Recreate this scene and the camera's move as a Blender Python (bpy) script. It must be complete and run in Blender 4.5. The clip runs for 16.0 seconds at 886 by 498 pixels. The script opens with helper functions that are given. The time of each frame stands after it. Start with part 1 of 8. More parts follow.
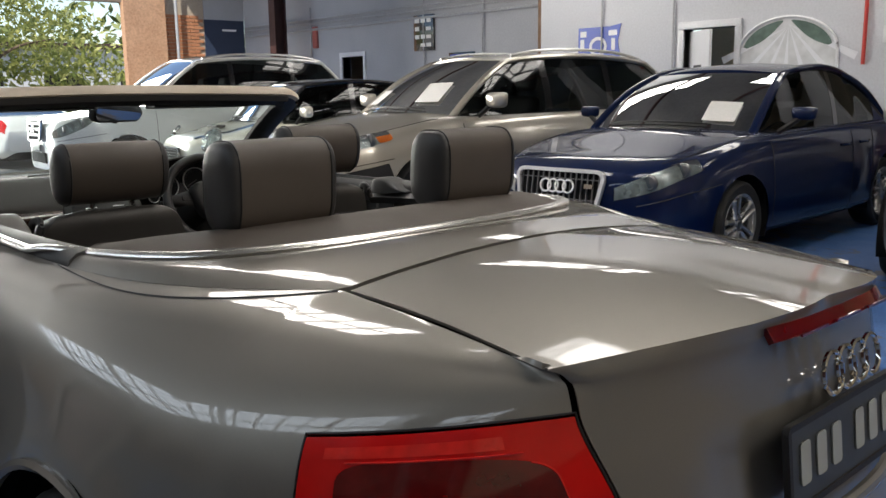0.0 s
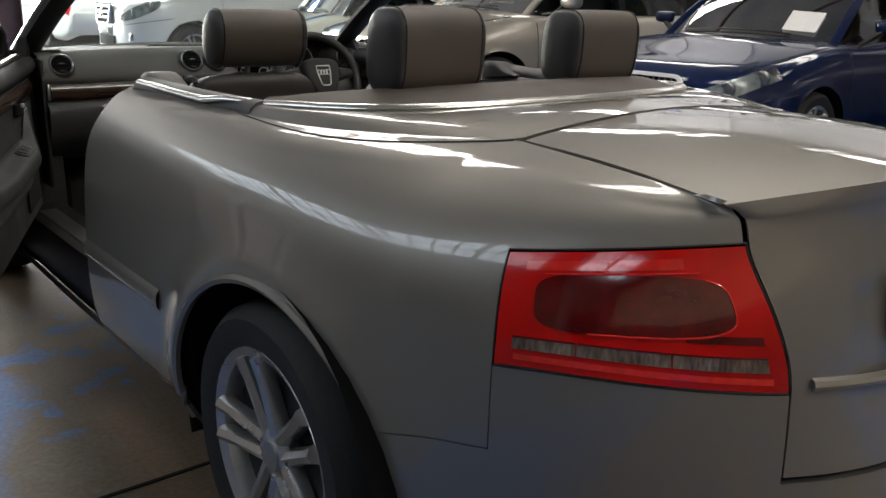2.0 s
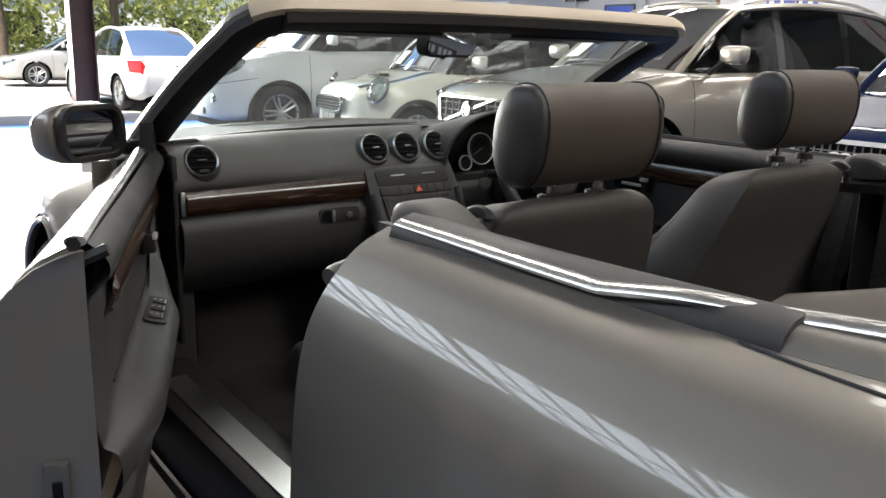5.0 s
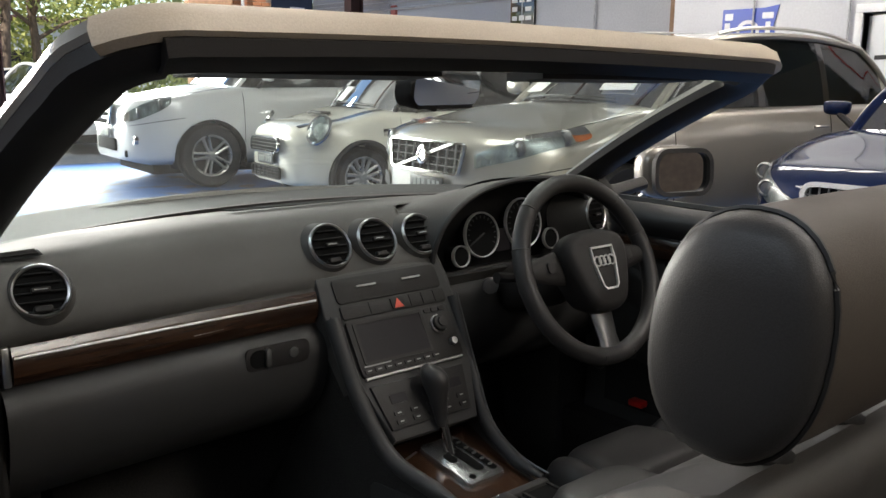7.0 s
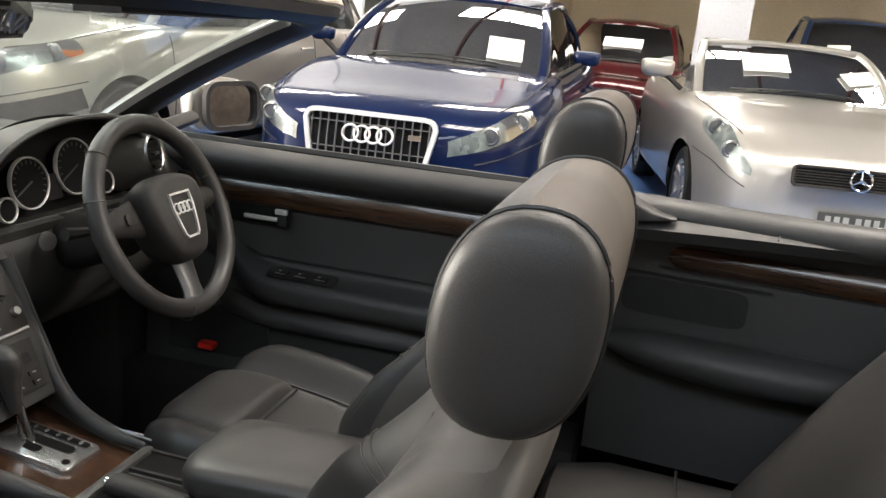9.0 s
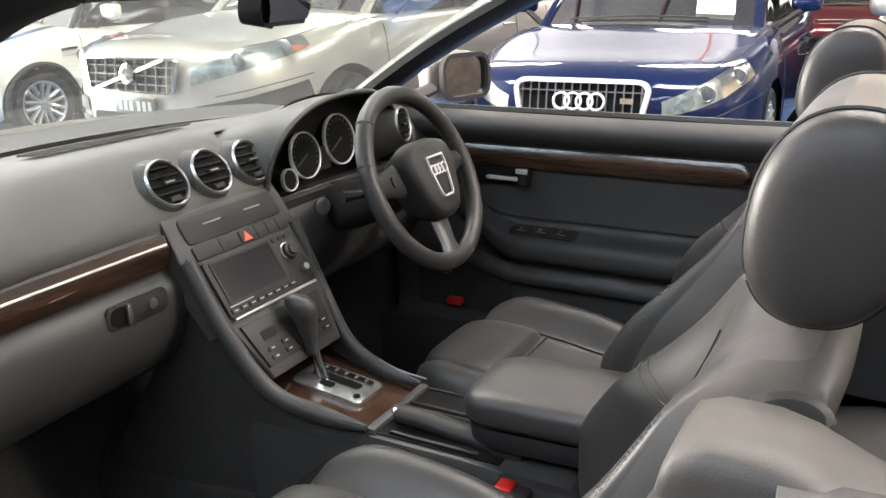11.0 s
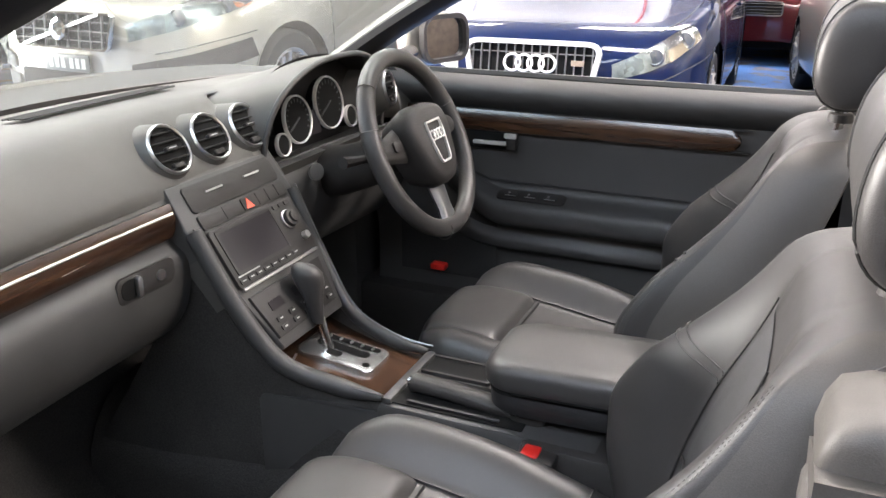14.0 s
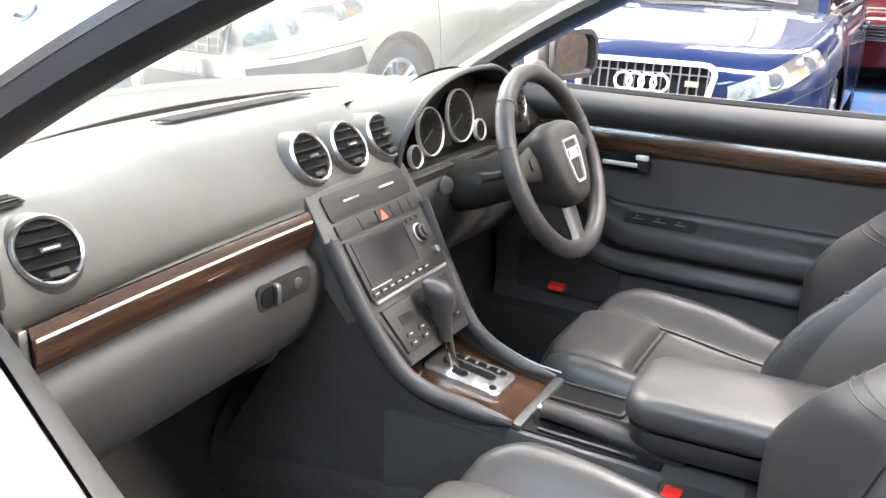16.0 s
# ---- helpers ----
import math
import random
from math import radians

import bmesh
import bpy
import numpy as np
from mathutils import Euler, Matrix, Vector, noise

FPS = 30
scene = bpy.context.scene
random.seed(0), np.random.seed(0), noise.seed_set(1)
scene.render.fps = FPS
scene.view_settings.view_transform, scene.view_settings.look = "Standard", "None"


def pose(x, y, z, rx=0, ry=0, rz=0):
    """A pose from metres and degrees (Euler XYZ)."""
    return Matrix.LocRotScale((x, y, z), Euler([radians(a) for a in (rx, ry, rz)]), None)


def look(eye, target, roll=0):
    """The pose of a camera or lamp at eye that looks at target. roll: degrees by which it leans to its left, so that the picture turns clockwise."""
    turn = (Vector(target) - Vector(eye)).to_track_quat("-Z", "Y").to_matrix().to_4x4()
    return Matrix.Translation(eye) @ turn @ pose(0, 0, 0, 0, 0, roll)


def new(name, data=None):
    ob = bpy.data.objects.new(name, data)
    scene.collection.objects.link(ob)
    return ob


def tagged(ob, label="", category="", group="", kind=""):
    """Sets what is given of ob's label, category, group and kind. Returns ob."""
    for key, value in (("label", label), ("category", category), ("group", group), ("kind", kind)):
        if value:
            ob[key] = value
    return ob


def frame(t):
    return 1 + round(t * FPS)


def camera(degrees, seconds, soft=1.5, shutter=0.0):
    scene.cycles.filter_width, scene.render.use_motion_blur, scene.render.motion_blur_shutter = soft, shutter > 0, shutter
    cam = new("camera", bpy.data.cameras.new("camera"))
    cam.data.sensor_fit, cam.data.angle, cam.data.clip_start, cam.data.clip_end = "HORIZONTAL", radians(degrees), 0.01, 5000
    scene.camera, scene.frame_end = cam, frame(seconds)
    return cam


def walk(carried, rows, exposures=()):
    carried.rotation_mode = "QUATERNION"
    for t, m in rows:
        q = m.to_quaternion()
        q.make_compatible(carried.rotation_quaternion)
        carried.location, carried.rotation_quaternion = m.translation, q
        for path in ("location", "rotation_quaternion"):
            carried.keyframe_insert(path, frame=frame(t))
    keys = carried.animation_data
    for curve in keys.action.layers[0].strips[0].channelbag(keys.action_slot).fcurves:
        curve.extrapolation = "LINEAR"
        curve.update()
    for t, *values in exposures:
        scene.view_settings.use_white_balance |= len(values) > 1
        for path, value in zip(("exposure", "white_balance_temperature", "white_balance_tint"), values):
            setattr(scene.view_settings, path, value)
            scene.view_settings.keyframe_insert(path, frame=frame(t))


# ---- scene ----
cam = camera(55.0, 16.0)
PATH = [
    (0, (-1.26, -1.397, 1.292), (0.063, 0.059, 0.928), -0.8),
    (0.5, (-1.356, -1.452, 1.274), (-0.051, 0.013, 0.887), -0.5),
    (0.8, (-1.431, -1.451, 1.282), (-0.135, 0.011, 0.855), -0.2),
    (1, (-1.452, -1.438, 1.26), (-0.16, 0.025, 0.822), 0.3),
    (1.5, (-1.534, -1.423, 1.252), (-0.268, 0.039, 0.744), 1.3),
    (2, (-1.567, -1.394, 1.226), (-0.342, 0.079, 0.653), 1.8),
    (2.5, (-1.57, -1.31, 1.203), (-0.394, 0.183, 0.58), 1.8),
    (3, (-1.533, -1.11, 1.175), (-0.398, 0.414, 0.551), 1.3),
    (3.5, (-1.494, -0.878, 1.196), (-0.372, 0.669, 0.607), 1.3),
    (4, (-1.464, -0.62, 1.21), (-0.34, 0.945, 0.674), 1.5),
    (4.2, (-1.458, -0.503, 1.218), (-0.327, 1.063, 0.699), 1.6),
    (6.3, (-1.102, 0.516, 1.221), (0.089, 2.07, 0.81), -0.1),
    (6.5, (-1.057, 0.577, 1.226), (0.144, 2.121, 0.815), -0.1),
    (7, (-0.953, 0.687, 1.241), (0.315, 2.184, 0.855), 0.7),
    (7.5, (-0.91, 0.768, 1.238), (0.539, 2.079, 0.811), 0.4),
    (8, (-0.966, 0.867, 1.252), (0.755, 1.753, 0.747), 4.4),
    (8.5, (-0.987, 0.871, 1.259), (0.881, 1.364, 0.742), 5.8),
    (9, (-1.017, 0.874, 1.281), (0.852, 1.36, 0.758), 5.2),
    (9.5, (-1.04, 0.854, 1.279), (0.692, 1.698, 0.743), 1.1),
    (10, (-1.059, 0.855, 1.25), (0.579, 1.867, 0.708), -1.7),
    (12.5, (-1.225, 1.046, 1.263), (0.513, 1.758, 0.579), 0.5),
    (13, (-1.205, 1.043, 1.261), (0.526, 1.776, 0.577), -0.0),
    (13.5, (-1.195, 1.054, 1.261), (0.534, 1.789, 0.577), 0.0),
    (14, (-1.185, 1.065, 1.263), (0.543, 1.804, 0.58), 0.3),
    (14.5, (-1.172, 1.078, 1.262), (0.546, 1.844, 0.583), 0.3),
    (15, (-1.162, 1.092, 1.261), (0.532, 1.917, 0.59), 0.1),
    (15.5, (-1.171, 1.133, 1.258), (0.504, 2.004, 0.597), 1.0),
    (16, (-1.186, 1.167, 1.259), (0.466, 2.082, 0.6), 1.6),
]
EXPOSURES = [(0, 0.62, 6500, 10), (2.5, 0.95, 6500, 10), (4.2, 1.45, 6400, 10), (6.3, 1.1, 6600, 10), (7.5, 1.1, 6600, 10), (8.5, 1.9, 6900, 11), (9.2, 2.28, 6750, 10), (10.0, 2.5, 6600, 10), (12.3, 3.0, 6600, 14), (14.5, 3.3, 6450, 14), (16.0, 3.95, 6350, 13)]
walk(cam, [(t, look(eye, target, roll)) for t, eye, target, roll in PATH], EXPOSURES)
# ==== built below ====

# ---- world, sun, skylight lamps ----
world = bpy.data.worlds.new("sky")
scene.world = world
world.use_nodes = True
_wn = world.node_tree.nodes
_sky = _wn.new("ShaderNodeTexSky")
_sky.sky_type, _sky.sun_disc = "NISHITA", False
_sky.sun_elevation, _sky.sun_rotation = radians(54), radians(-120)
world.node_tree.links.new(_sky.outputs[0], _wn["Background"].inputs[0])
_wn["Background"].inputs[1].default_value = 0.15
_sun = bpy.data.lights.new("sun", "SUN")
_sun.energy, _sun.angle, _sun.color = 5.0, radians(0.6), (1.0, 0.95, 0.86)
sun = new("sun", _sun)
sun.matrix_world = look((-14, -8, 22), (0, 0, 0))

ROOF = 4.6                    # height of the flat ceiling
# skylights: middle x, y, width, length, lamp power, lamp colour
COOL, WARM = (0.76, 0.87, 1.0), (1.0, 0.93, 0.84)
# the COOL pair is unseen, added to stand in for bluish side light
SKYLIGHTS = [(-4.6, 4.6, 2.2, 13.0, 98, COOL), (-4.8, -5.4, 1.3, 3.6, 22, COOL)]
SKYLIGHTS += [(1.9, _y, 1.3, 3.6, _p, WARM) for _y, _p in ((-5.0, 150), (0.2, 50), (5.4, 60))] + [(8.5, _y, 1.3, 3.6, 30, WARM) for _y in (-4.0, 1.8, 7.0)]
for _x, _y, _w, _l, _e, _c in SKYLIGHTS:
    _a = bpy.data.lights.new("skylight_lamp", "AREA")
    _a.shape, _a.size, _a.size_y, _a.energy, _a.color = "RECTANGLE", _w * 0.9, _l * 0.9, _e, _c
    _o = new("skylight_lamp", _a)
    _o.location = (_x, _y, ROOF + 0.112)
_a = bpy.data.lights.new("doorway_lamp", "AREA")
_a.shape, _a.size, _a.size_y, _a.energy, _a.color = "RECTANGLE", 6.6, 3.4, 860, (1.0, 0.95, 0.88)
_o = new("doorway_lamp", _a)
_o.matrix_world = look((1.0, 13.4, 2.2), (0.6, 0, 1.0))

# ---- materials ----
def mat(name, rgb, rough=0.5, metal=0.0, grain=0.0, scale=40.0, bump=0.0, stain=0.0, stain_scale=2.0,
        coat=0.0, spec=0.5, rgb2=None, sheen=0.0, stretch=(1, 1, 1), random_tint=0.0):
    """Principled surface with two scales of noise: fine grain and broad stains, and a little relief."""
    m = bpy.data.materials.new(name)
    m.use_nodes = True
    t = m.node_tree
    n, link = t.nodes, t.links.new
    b = n["Principled BSDF"]
    b.inputs["Base Color"].default_value = (*rgb, 1)
    b.inputs["Roughness"].default_value, b.inputs["Metallic"].default_value = rough, metal
    b.inputs["Coat Weight"].default_value, b.inputs["Coat Roughness"].default_value = coat, 0.04
    b.inputs["Specular IOR Level"].default_value = spec
    b.inputs["Sheen Weight"].default_value = sheen
    if grain or stain or bump:
        co = n.new("ShaderNodeTexCoord")
        mp = n.new("ShaderNodeMapping")
        mp.inputs["Scale"].default_value = stretch
        link(co.outputs["Object"], mp.inputs[0])
        fine, wide = n.new("ShaderNodeTexNoise"), n.new("ShaderNodeTexNoise")
        fine.inputs["Scale"].default_value, fine.inputs["Detail"].default_value = scale, 4
        wide.inputs["Scale"].default_value, wide.inputs["Detail"].default_value = stain_scale, 5
        link(mp.outputs[0], fine.inputs[0])
        link(mp.outputs[0], wide.inputs[0])
        mixw = n.new("ShaderNodeMix")
        mixw.data_type = "RGBA"
        other = rgb2 or tuple(c * 0.55 for c in rgb)
        mixw.inputs[6].default_value, mixw.inputs[7].default_value = (*rgb, 1), (*other, 1)
        r = n.new("ShaderNodeMapRange")
        r.interpolation_type = "SMOOTHSTEP"
        r.inputs[1].default_value, r.inputs[2].default_value = 0.30, 0.75
        r.inputs[3].default_value, r.inputs[4].default_value = 0.0, stain
        link(wide.outputs[0], r.inputs[0])
        link(r.outputs[0], mixw.inputs[0])
        mixf = n.new("ShaderNodeMix")
        mixf.data_type, mixf.blend_type = "RGBA", "MULTIPLY"
        rf = n.new("ShaderNodeMapRange")
        rf.inputs[1].default_value, rf.inputs[2].default_value = 0.3, 0.7
        rf.inputs[3].default_value, rf.inputs[4].default_value = 1.0 - grain, 1.0 + grain * 0.3
        link(fine.outputs[0], rf.inputs[0])
        mixf.inputs[0].default_value = 1.0
        link(mixw.outputs[2], mixf.inputs[6])
        link(rf.outputs[0], mixf.inputs[7])
        link(mixf.outputs[2], b.inputs["Base Color"])
        rr = n.new("ShaderNodeMapRange")
        rr.interpolation_type = "SMOOTHSTEP"
        rr.inputs[1].default_value, rr.inputs[2].default_value = 0.2, 0.8
        rr.inputs[3].default_value, rr.inputs[4].default_value = rough * 0.85, min(1, rough * 1.15)
        link(wide.outputs[0], rr.inputs[0])
        if stain:
            link(rr.outputs[0], b.inputs["Roughness"])
        if bump:
            bp = n.new("ShaderNodeBump")
            bp.inputs["Strength"].default_value, bp.inputs["Distance"].default_value = bump, 0.002
            link(fine.outputs[0], bp.inputs["Height"])
            link(bp.outputs[0], b.inputs["Normal"])
    return m


def glass(name, tint=0.75, rough=0.0, body=(0.8, 0.9, 0.9), haze=0.0):
    """Thin clear pane: passes tinted light and mirrors by Fresnel."""
    m = bpy.data.materials.new(name)
    m.use_nodes = True
    t = m.node_tree
    n, link = t.nodes, t.links.new
    n.remove(n["Principled BSDF"])
    tr, gl, mx, fr = (n.new("ShaderNode" + k) for k in ("BsdfTransparent", "BsdfGlossy", "MixShader", "Fresnel"))
    tr.inputs[0].default_value = (*(c * tint for c in body), 1)
    gl.inputs["Roughness"].default_value = rough
    fr.inputs[0].default_value = 1.5
    link(fr.outputs[0], mx.inputs[0])
    link(tr.outputs[0], mx.inputs[1])
    link(gl.outputs[0], mx.inputs[2])
    out = mx
    if haze:                # translucent film that imitates hazy glare on the glass
        tl, out = n.new("ShaderNodeBsdfTranslucent"), n.new("ShaderNodeMixShader")
        tl.inputs[0].default_value = (0.85, 0.85, 0.83, 1)
        out.inputs[0].default_value = haze
        link(mx.outputs[0], out.inputs[1])
        link(tl.outputs[0], out.inputs[2])
    link(out.outputs[0], n["Material Output"].inputs[0])
    return m


def glow(name, rgb, strength):
    m = bpy.data.materials.new(name)
    m.use_nodes = True
    b = m.node_tree.nodes["Principled BSDF"]
    b.inputs["Base Color"].default_value = (*rgb, 1)
    b.inputs["Emission Color"].default_value, b.inputs["Emission Strength"].default_value = (*rgb, 1), strength
    return m


def paint(name, rgb, metal=0.6, rough=0.3):
    return mat(name, rgb, rough, metal, grain=0.06, scale=900, stain=0.0, stain_scale=1.5, coat=1.0)


def wood(name, rgb, rgb2):
    return mat(name, rgb, 0.22, 0, grain=0.5, scale=9, stain=0.9, stain_scale=3, coat=0.4, rgb2=rgb2, stretch=(1, 1, 14))


SILVER = paint("silver_car_paint", (0.235, 0.220, 0.194), 0.6, 0.46)
SILVER.node_tree.nodes["Principled BSDF"].inputs["Coat Roughness"].default_value = 0.035
SILVER.node_tree.nodes["Principled BSDF"].inputs["Specular IOR Level"].default_value = 0.2
BLUE = paint("deep_blue_car_paint", (0.001, 0.008, 0.044), 0.25, 0.5)
BLUE.node_tree.nodes["Principled BSDF"].inputs["Coat Weight"].default_value = 0.85
BLUE.node_tree.nodes["Principled BSDF"].inputs["Specular IOR Level"].default_value = 0.1
CHAMPAGNE = paint("champagne_car_paint", (0.47, 0.44, 0.38), 0.6, 0.3)
PEARL = paint("pepper_white_car_paint", (0.78, 0.75, 0.64), 0.05, 0.3)
WHITE = paint("white_car_paint", (0.80, 0.80, 0.79), 0.05, 0.3)
SILVERWARM = paint("warm_silver_car_paint", (0.44, 0.425, 0.39), 0.5, 0.35)
MAROON = paint("maroon_car_paint", (0.055, 0.005, 0.007), 0.3, 0.4)
MAROON.node_tree.nodes["Principled BSDF"].inputs["Specular IOR Level"].default_value = 0.1
NAVY = paint("navy_car_paint", (0.02, 0.04, 0.10), 0.4, 0.3)
BLACKGLOSS = mat("black_gloss_paint", (0.012, 0.012, 0.013), 0.15, 0, coat=1.0)
PLASTIC = mat("black_grained_plastic", (0.024, 0.022, 0.021), 0.55, 0, grain=0.25, scale=500, bump=0.25, spec=0.32)
TRIM = mat("charcoal_soft_trim", (0.042, 0.041, 0.040), 0.55, 0, grain=0.2, scale=900, bump=0.14, stain=0.25, stain_scale=5)
LEATHER = mat("charcoal_leather", (0.038, 0.036, 0.035), 0.43, 0, grain=0.2, scale=800, bump=0.14, stain=0.3, stain_scale=6, spec=0.42)
INSERT = mat("perforated_grey_leather", (0.046, 0.046, 0.047), 0.50, 0, grain=0.35, scale=420, bump=0.3, stain=0.25, stain_scale=6)
LEATHER_SIDE = mat("taupe_leather_side", (0.062, 0.056, 0.050), 0.52, 0, grain=0.2, scale=800, bump=0.14, stain=0.25, stain_scale=5)
COVER = mat("taupe_tonneau_cover", (0.078, 0.062, 0.050), 0.62, 0, grain=0.2, scale=900, bump=0.12, stain=0.3, stain_scale=4)
CARPET = mat("charcoal_carpet", (0.030, 0.028, 0.026), 0.95, 0, grain=0.6, scale=320, bump=0.8, stain=0.3, stain_scale=7)
HEADLINER = mat("beige_header_trim", (0.20, 0.165, 0.13), 0.8, 0, grain=0.15, scale=400, bump=0.2, stain=0.2, stain_scale=4)
STITCH = mat("grey_stitching", (0.07, 0.067, 0.063), 0.7)
HEADTAN = mat("tan_headrest_back", (0.074, 0.058, 0.045), 0.55, 0, grain=0.2, scale=800, bump=0.14, stain=0.2, stain_scale=5)
DIALMARK = mat("dim_dial_marks", (0.055, 0.055, 0.055), 0.6)
DASHSKIN = mat("dashboard_soft_skin", (0.064, 0.061, 0.056), 0.60, 0, grain=0.18, scale=900, bump=0.14, stain=0.2, stain_scale=5)
# cream tone puts the light on the header rail's top into its colour
LITCAP = mat("lit_header_cap", (0.52, 0.44, 0.34), 0.6, 0, grain=0.12, scale=400, bump=0.1, stain=0.15, stain_scale=4)
PIPING = mat("dark_seam_piping", (0.012, 0.012, 0.012), 0.5)
WALNUT = wood("dark_walnut_veneer", (0.062, 0.030, 0.016), (0.016, 0.007, 0.004))
WALNUT.node_tree.nodes["Principled BSDF"].inputs["Coat Roughness"].default_value = 0.24
CHROME = mat("polished_chrome", (0.75, 0.75, 0.74), 0.08, 1.0)
SATIN = mat("satin_aluminium", (0.55, 0.55, 0.54), 0.32, 1.0)
GATE = mat("brushed_chrome_gate", (0.72, 0.72, 0.71), 0.22, 0.9, grain=0.1, scale=120, stretch=(1, 8, 1))
STRIP = mat("polished_waist_strip", (0.74, 0.72, 0.68), 0.26, 0.85, grain=0.08, scale=50)
ALLOY = mat("silver_alloy_wheel", (0.50, 0.49, 0.47), 0.3, 0.85, grain=0.1, scale=60, stain=0.15, stain_scale=9, coat=0.4)
BRIGHTLINE = mat("bright_line_metal", (0.70, 0.69, 0.66), 0.35, 0.4)
SLAT = mat("grey_grille_slats", (0.20, 0.20, 0.20), 0.35, 0.8)
GRID = mat("dark_grille_grid", (0.05, 0.05, 0.05), 0.45)
TYRE = mat("black_tyre_rubber", (0.011, 0.011, 0.011), 0.75, 0, grain=0.4, scale=90, bump=0.5)
DARK = mat("dark_underbody", (0.006, 0.006, 0.006), 0.85, spec=0.15)
SCREEN = mat("dark_display_glass", (0.014, 0.012, 0.014), 0.35, 0, spec=0.25)
REDLENS = mat("red_lamp_lens", (0.66, 0.006, 0.005), 0.2, 0, grain=0.12, scale=8, stain=0.7, stain_scale=6, coat=0.5, spec=0.3, rgb2=(0.30, 0.002, 0.003))
REDDARK = mat("dark_red_lamp_lens", (0.13, 0.002, 0.003), 0.14, 0, coat=1.0, grain=0.25, scale=30, stain=0.6, stain_scale=14, rgb2=(0.07, 0.001, 0.002))
REDMID = mat("bright_red_lamp_band", (0.80, 0.022, 0.015), 0.15, 0, coat=1.0, grain=0.15, scale=60)
CLEARLENS = mat("ribbed_clear_lens", (0.34, 0.26, 0.21), 0.22, 0.3, grain=0.6, scale=60, coat=1.0, stretch=(3, 3, 0.6), stain=0.9, stain_scale=9, rgb2=(0.07, 0.035, 0.03))
VENTBLACK = mat("black_vent_slats", (0.006, 0.006, 0.006), 0.6, spec=0.2)
PILLARBLACK = mat("black_pillar_cloth", (0.013, 0.013, 0.014), 0.6, 0, grain=0.2, scale=500, bump=0.2)
ORANGE = mat("orange_indicator_lens", (0.75, 0.16, 0.02), 0.2, 0, coat=1.0)
REDBTN = mat("red_plastic_button", (0.55, 0.02, 0.015), 0.35)
PAPER = mat("white_price_paper", (0.80, 0.79, 0.77), 0.7, 0, grain=0.05, scale=60, stain=0.08)
PLATE = mat("dark_number_plate", (0.05, 0.052, 0.05), 0.45, 0.1, grain=0.1)
PLATEBAR = mat("pale_plate_bars", (0.32, 0.33, 0.30), 0.5)
PLATEINK = mat("dark_plate_bars", (0.03, 0.03, 0.03), 0.5)
WINDOW = glass("tinted_side_glass", 0.13)
WINDSCREEN = glass("clear_windscreen", 0.50)
CLEARSCREEN = glass("clear_convertible_windscreen", 0.95, haze=0.02)
LAMPGLASS = glass("clear_lamp_glass", 0.9, 0.2)
MIRROR = mat("mirror_glass", (0.50, 0.51, 0.53), 0.01, 1.0)
LAMPBOWL = mat("chrome_lamp_bowl", (0.42, 0.42, 0.41), 0.3, 0.45, grain=0.4, scale=16, stain=0.8, stain_scale=9, rgb2=(0.10, 0.10, 0.105))
PALEBOWL = mat("pale_lamp_reflector", (0.60, 0.60, 0.58), 0.35, 0.2, grain=0.4, scale=30, stain=0.4, stain_scale=20)
WHITEMARK = mat("white_printed_marks", (0.30, 0.30, 0.29), 0.5)
FABRIC = mat("black_soft_top_cloth", (0.018, 0.018, 0.018), 0.9, 0, grain=0.4, scale=300, bump=0.4)


# ---- mesh tools ----
def part(name, bm, material, parent=None, label="", smooth=True):
    """Links a bmesh as one mesh object, under a thing or part where one is given."""
    me = bpy.data.meshes.new(name)
    if smooth:
        for f in bm.faces:
            f.smooth = True
    bm.to_mesh(me)
    bm.free()
    me.materials.append(material)
    ob = new(name, me)
    if smooth:
        me.set_sharp_from_angle(angle=radians(42))
    if parent:
        ob.parent = parent
    if label:
        ob["label"] = label
    return ob


def thing(name, label, category, group="", kind="", m=None):
    ob = new(name)
    ob.empty_display_size = 0.1
    if m is not None:
        ob.matrix_world = m
    return tagged(ob, label, category, group, kind)


def curve(*pts):
    """Smooth monotone function through (x, y) pairs."""
    xs = np.array([p[0] for p in pts], float)
    ys = np.array([p[1:] for p in pts], float)
    h = np.diff(xs)[:, None]
    d = np.diff(ys, axis=0) / h
    s = np.zeros_like(ys)
    s[1:-1] = np.where(d[:-1] * d[1:] > 0, 2 * d[:-1] * d[1:] / np.where(np.abs(d[:-1] + d[1:]) < 1e-9, 1e-9, d[:-1] + d[1:]), 0)
    s[0], s[-1] = d[0], d[-1]

    def f(x):
        x = min(max(x, xs[0]), xs[-1])
        i = min(int(np.searchsorted(xs, x, side="right")) - 1, len(h) - 1)
        w = h[i, 0]
        t = (x - xs[i]) / w
        v = ((2 * t ** 3 - 3 * t ** 2 + 1) * ys[i] + (t ** 3 - 2 * t ** 2 + t) * w * s[i]
             + (-2 * t ** 3 + 3 * t ** 2) * ys[i + 1] + (t ** 3 - t ** 2) * w * s[i + 1])
        return float(v[0]) if len(v) == 1 else v
    return f


def spline(pts, per=6, closed=False):
    """Catmull-Rom through points."""
    p = [Vector(q) for q in pts]
    n = len(p)
    out = []
    for i in range(n if closed else n - 1):
        a, b, c, d = (p[(i + k) % n] if closed else p[min(max(i + k, 0), n - 1)] for k in (-1, 0, 1, 2))
        for j in range(per):
            t = j / per
            out.append(0.5 * (2 * b + (c - a) * t + (2 * a - 5 * b + 4 * c - d) * t ** 2 + (3 * b - a - 3 * c + d) * t ** 3))
    if not closed:
        out.append(p[-1])
    return out


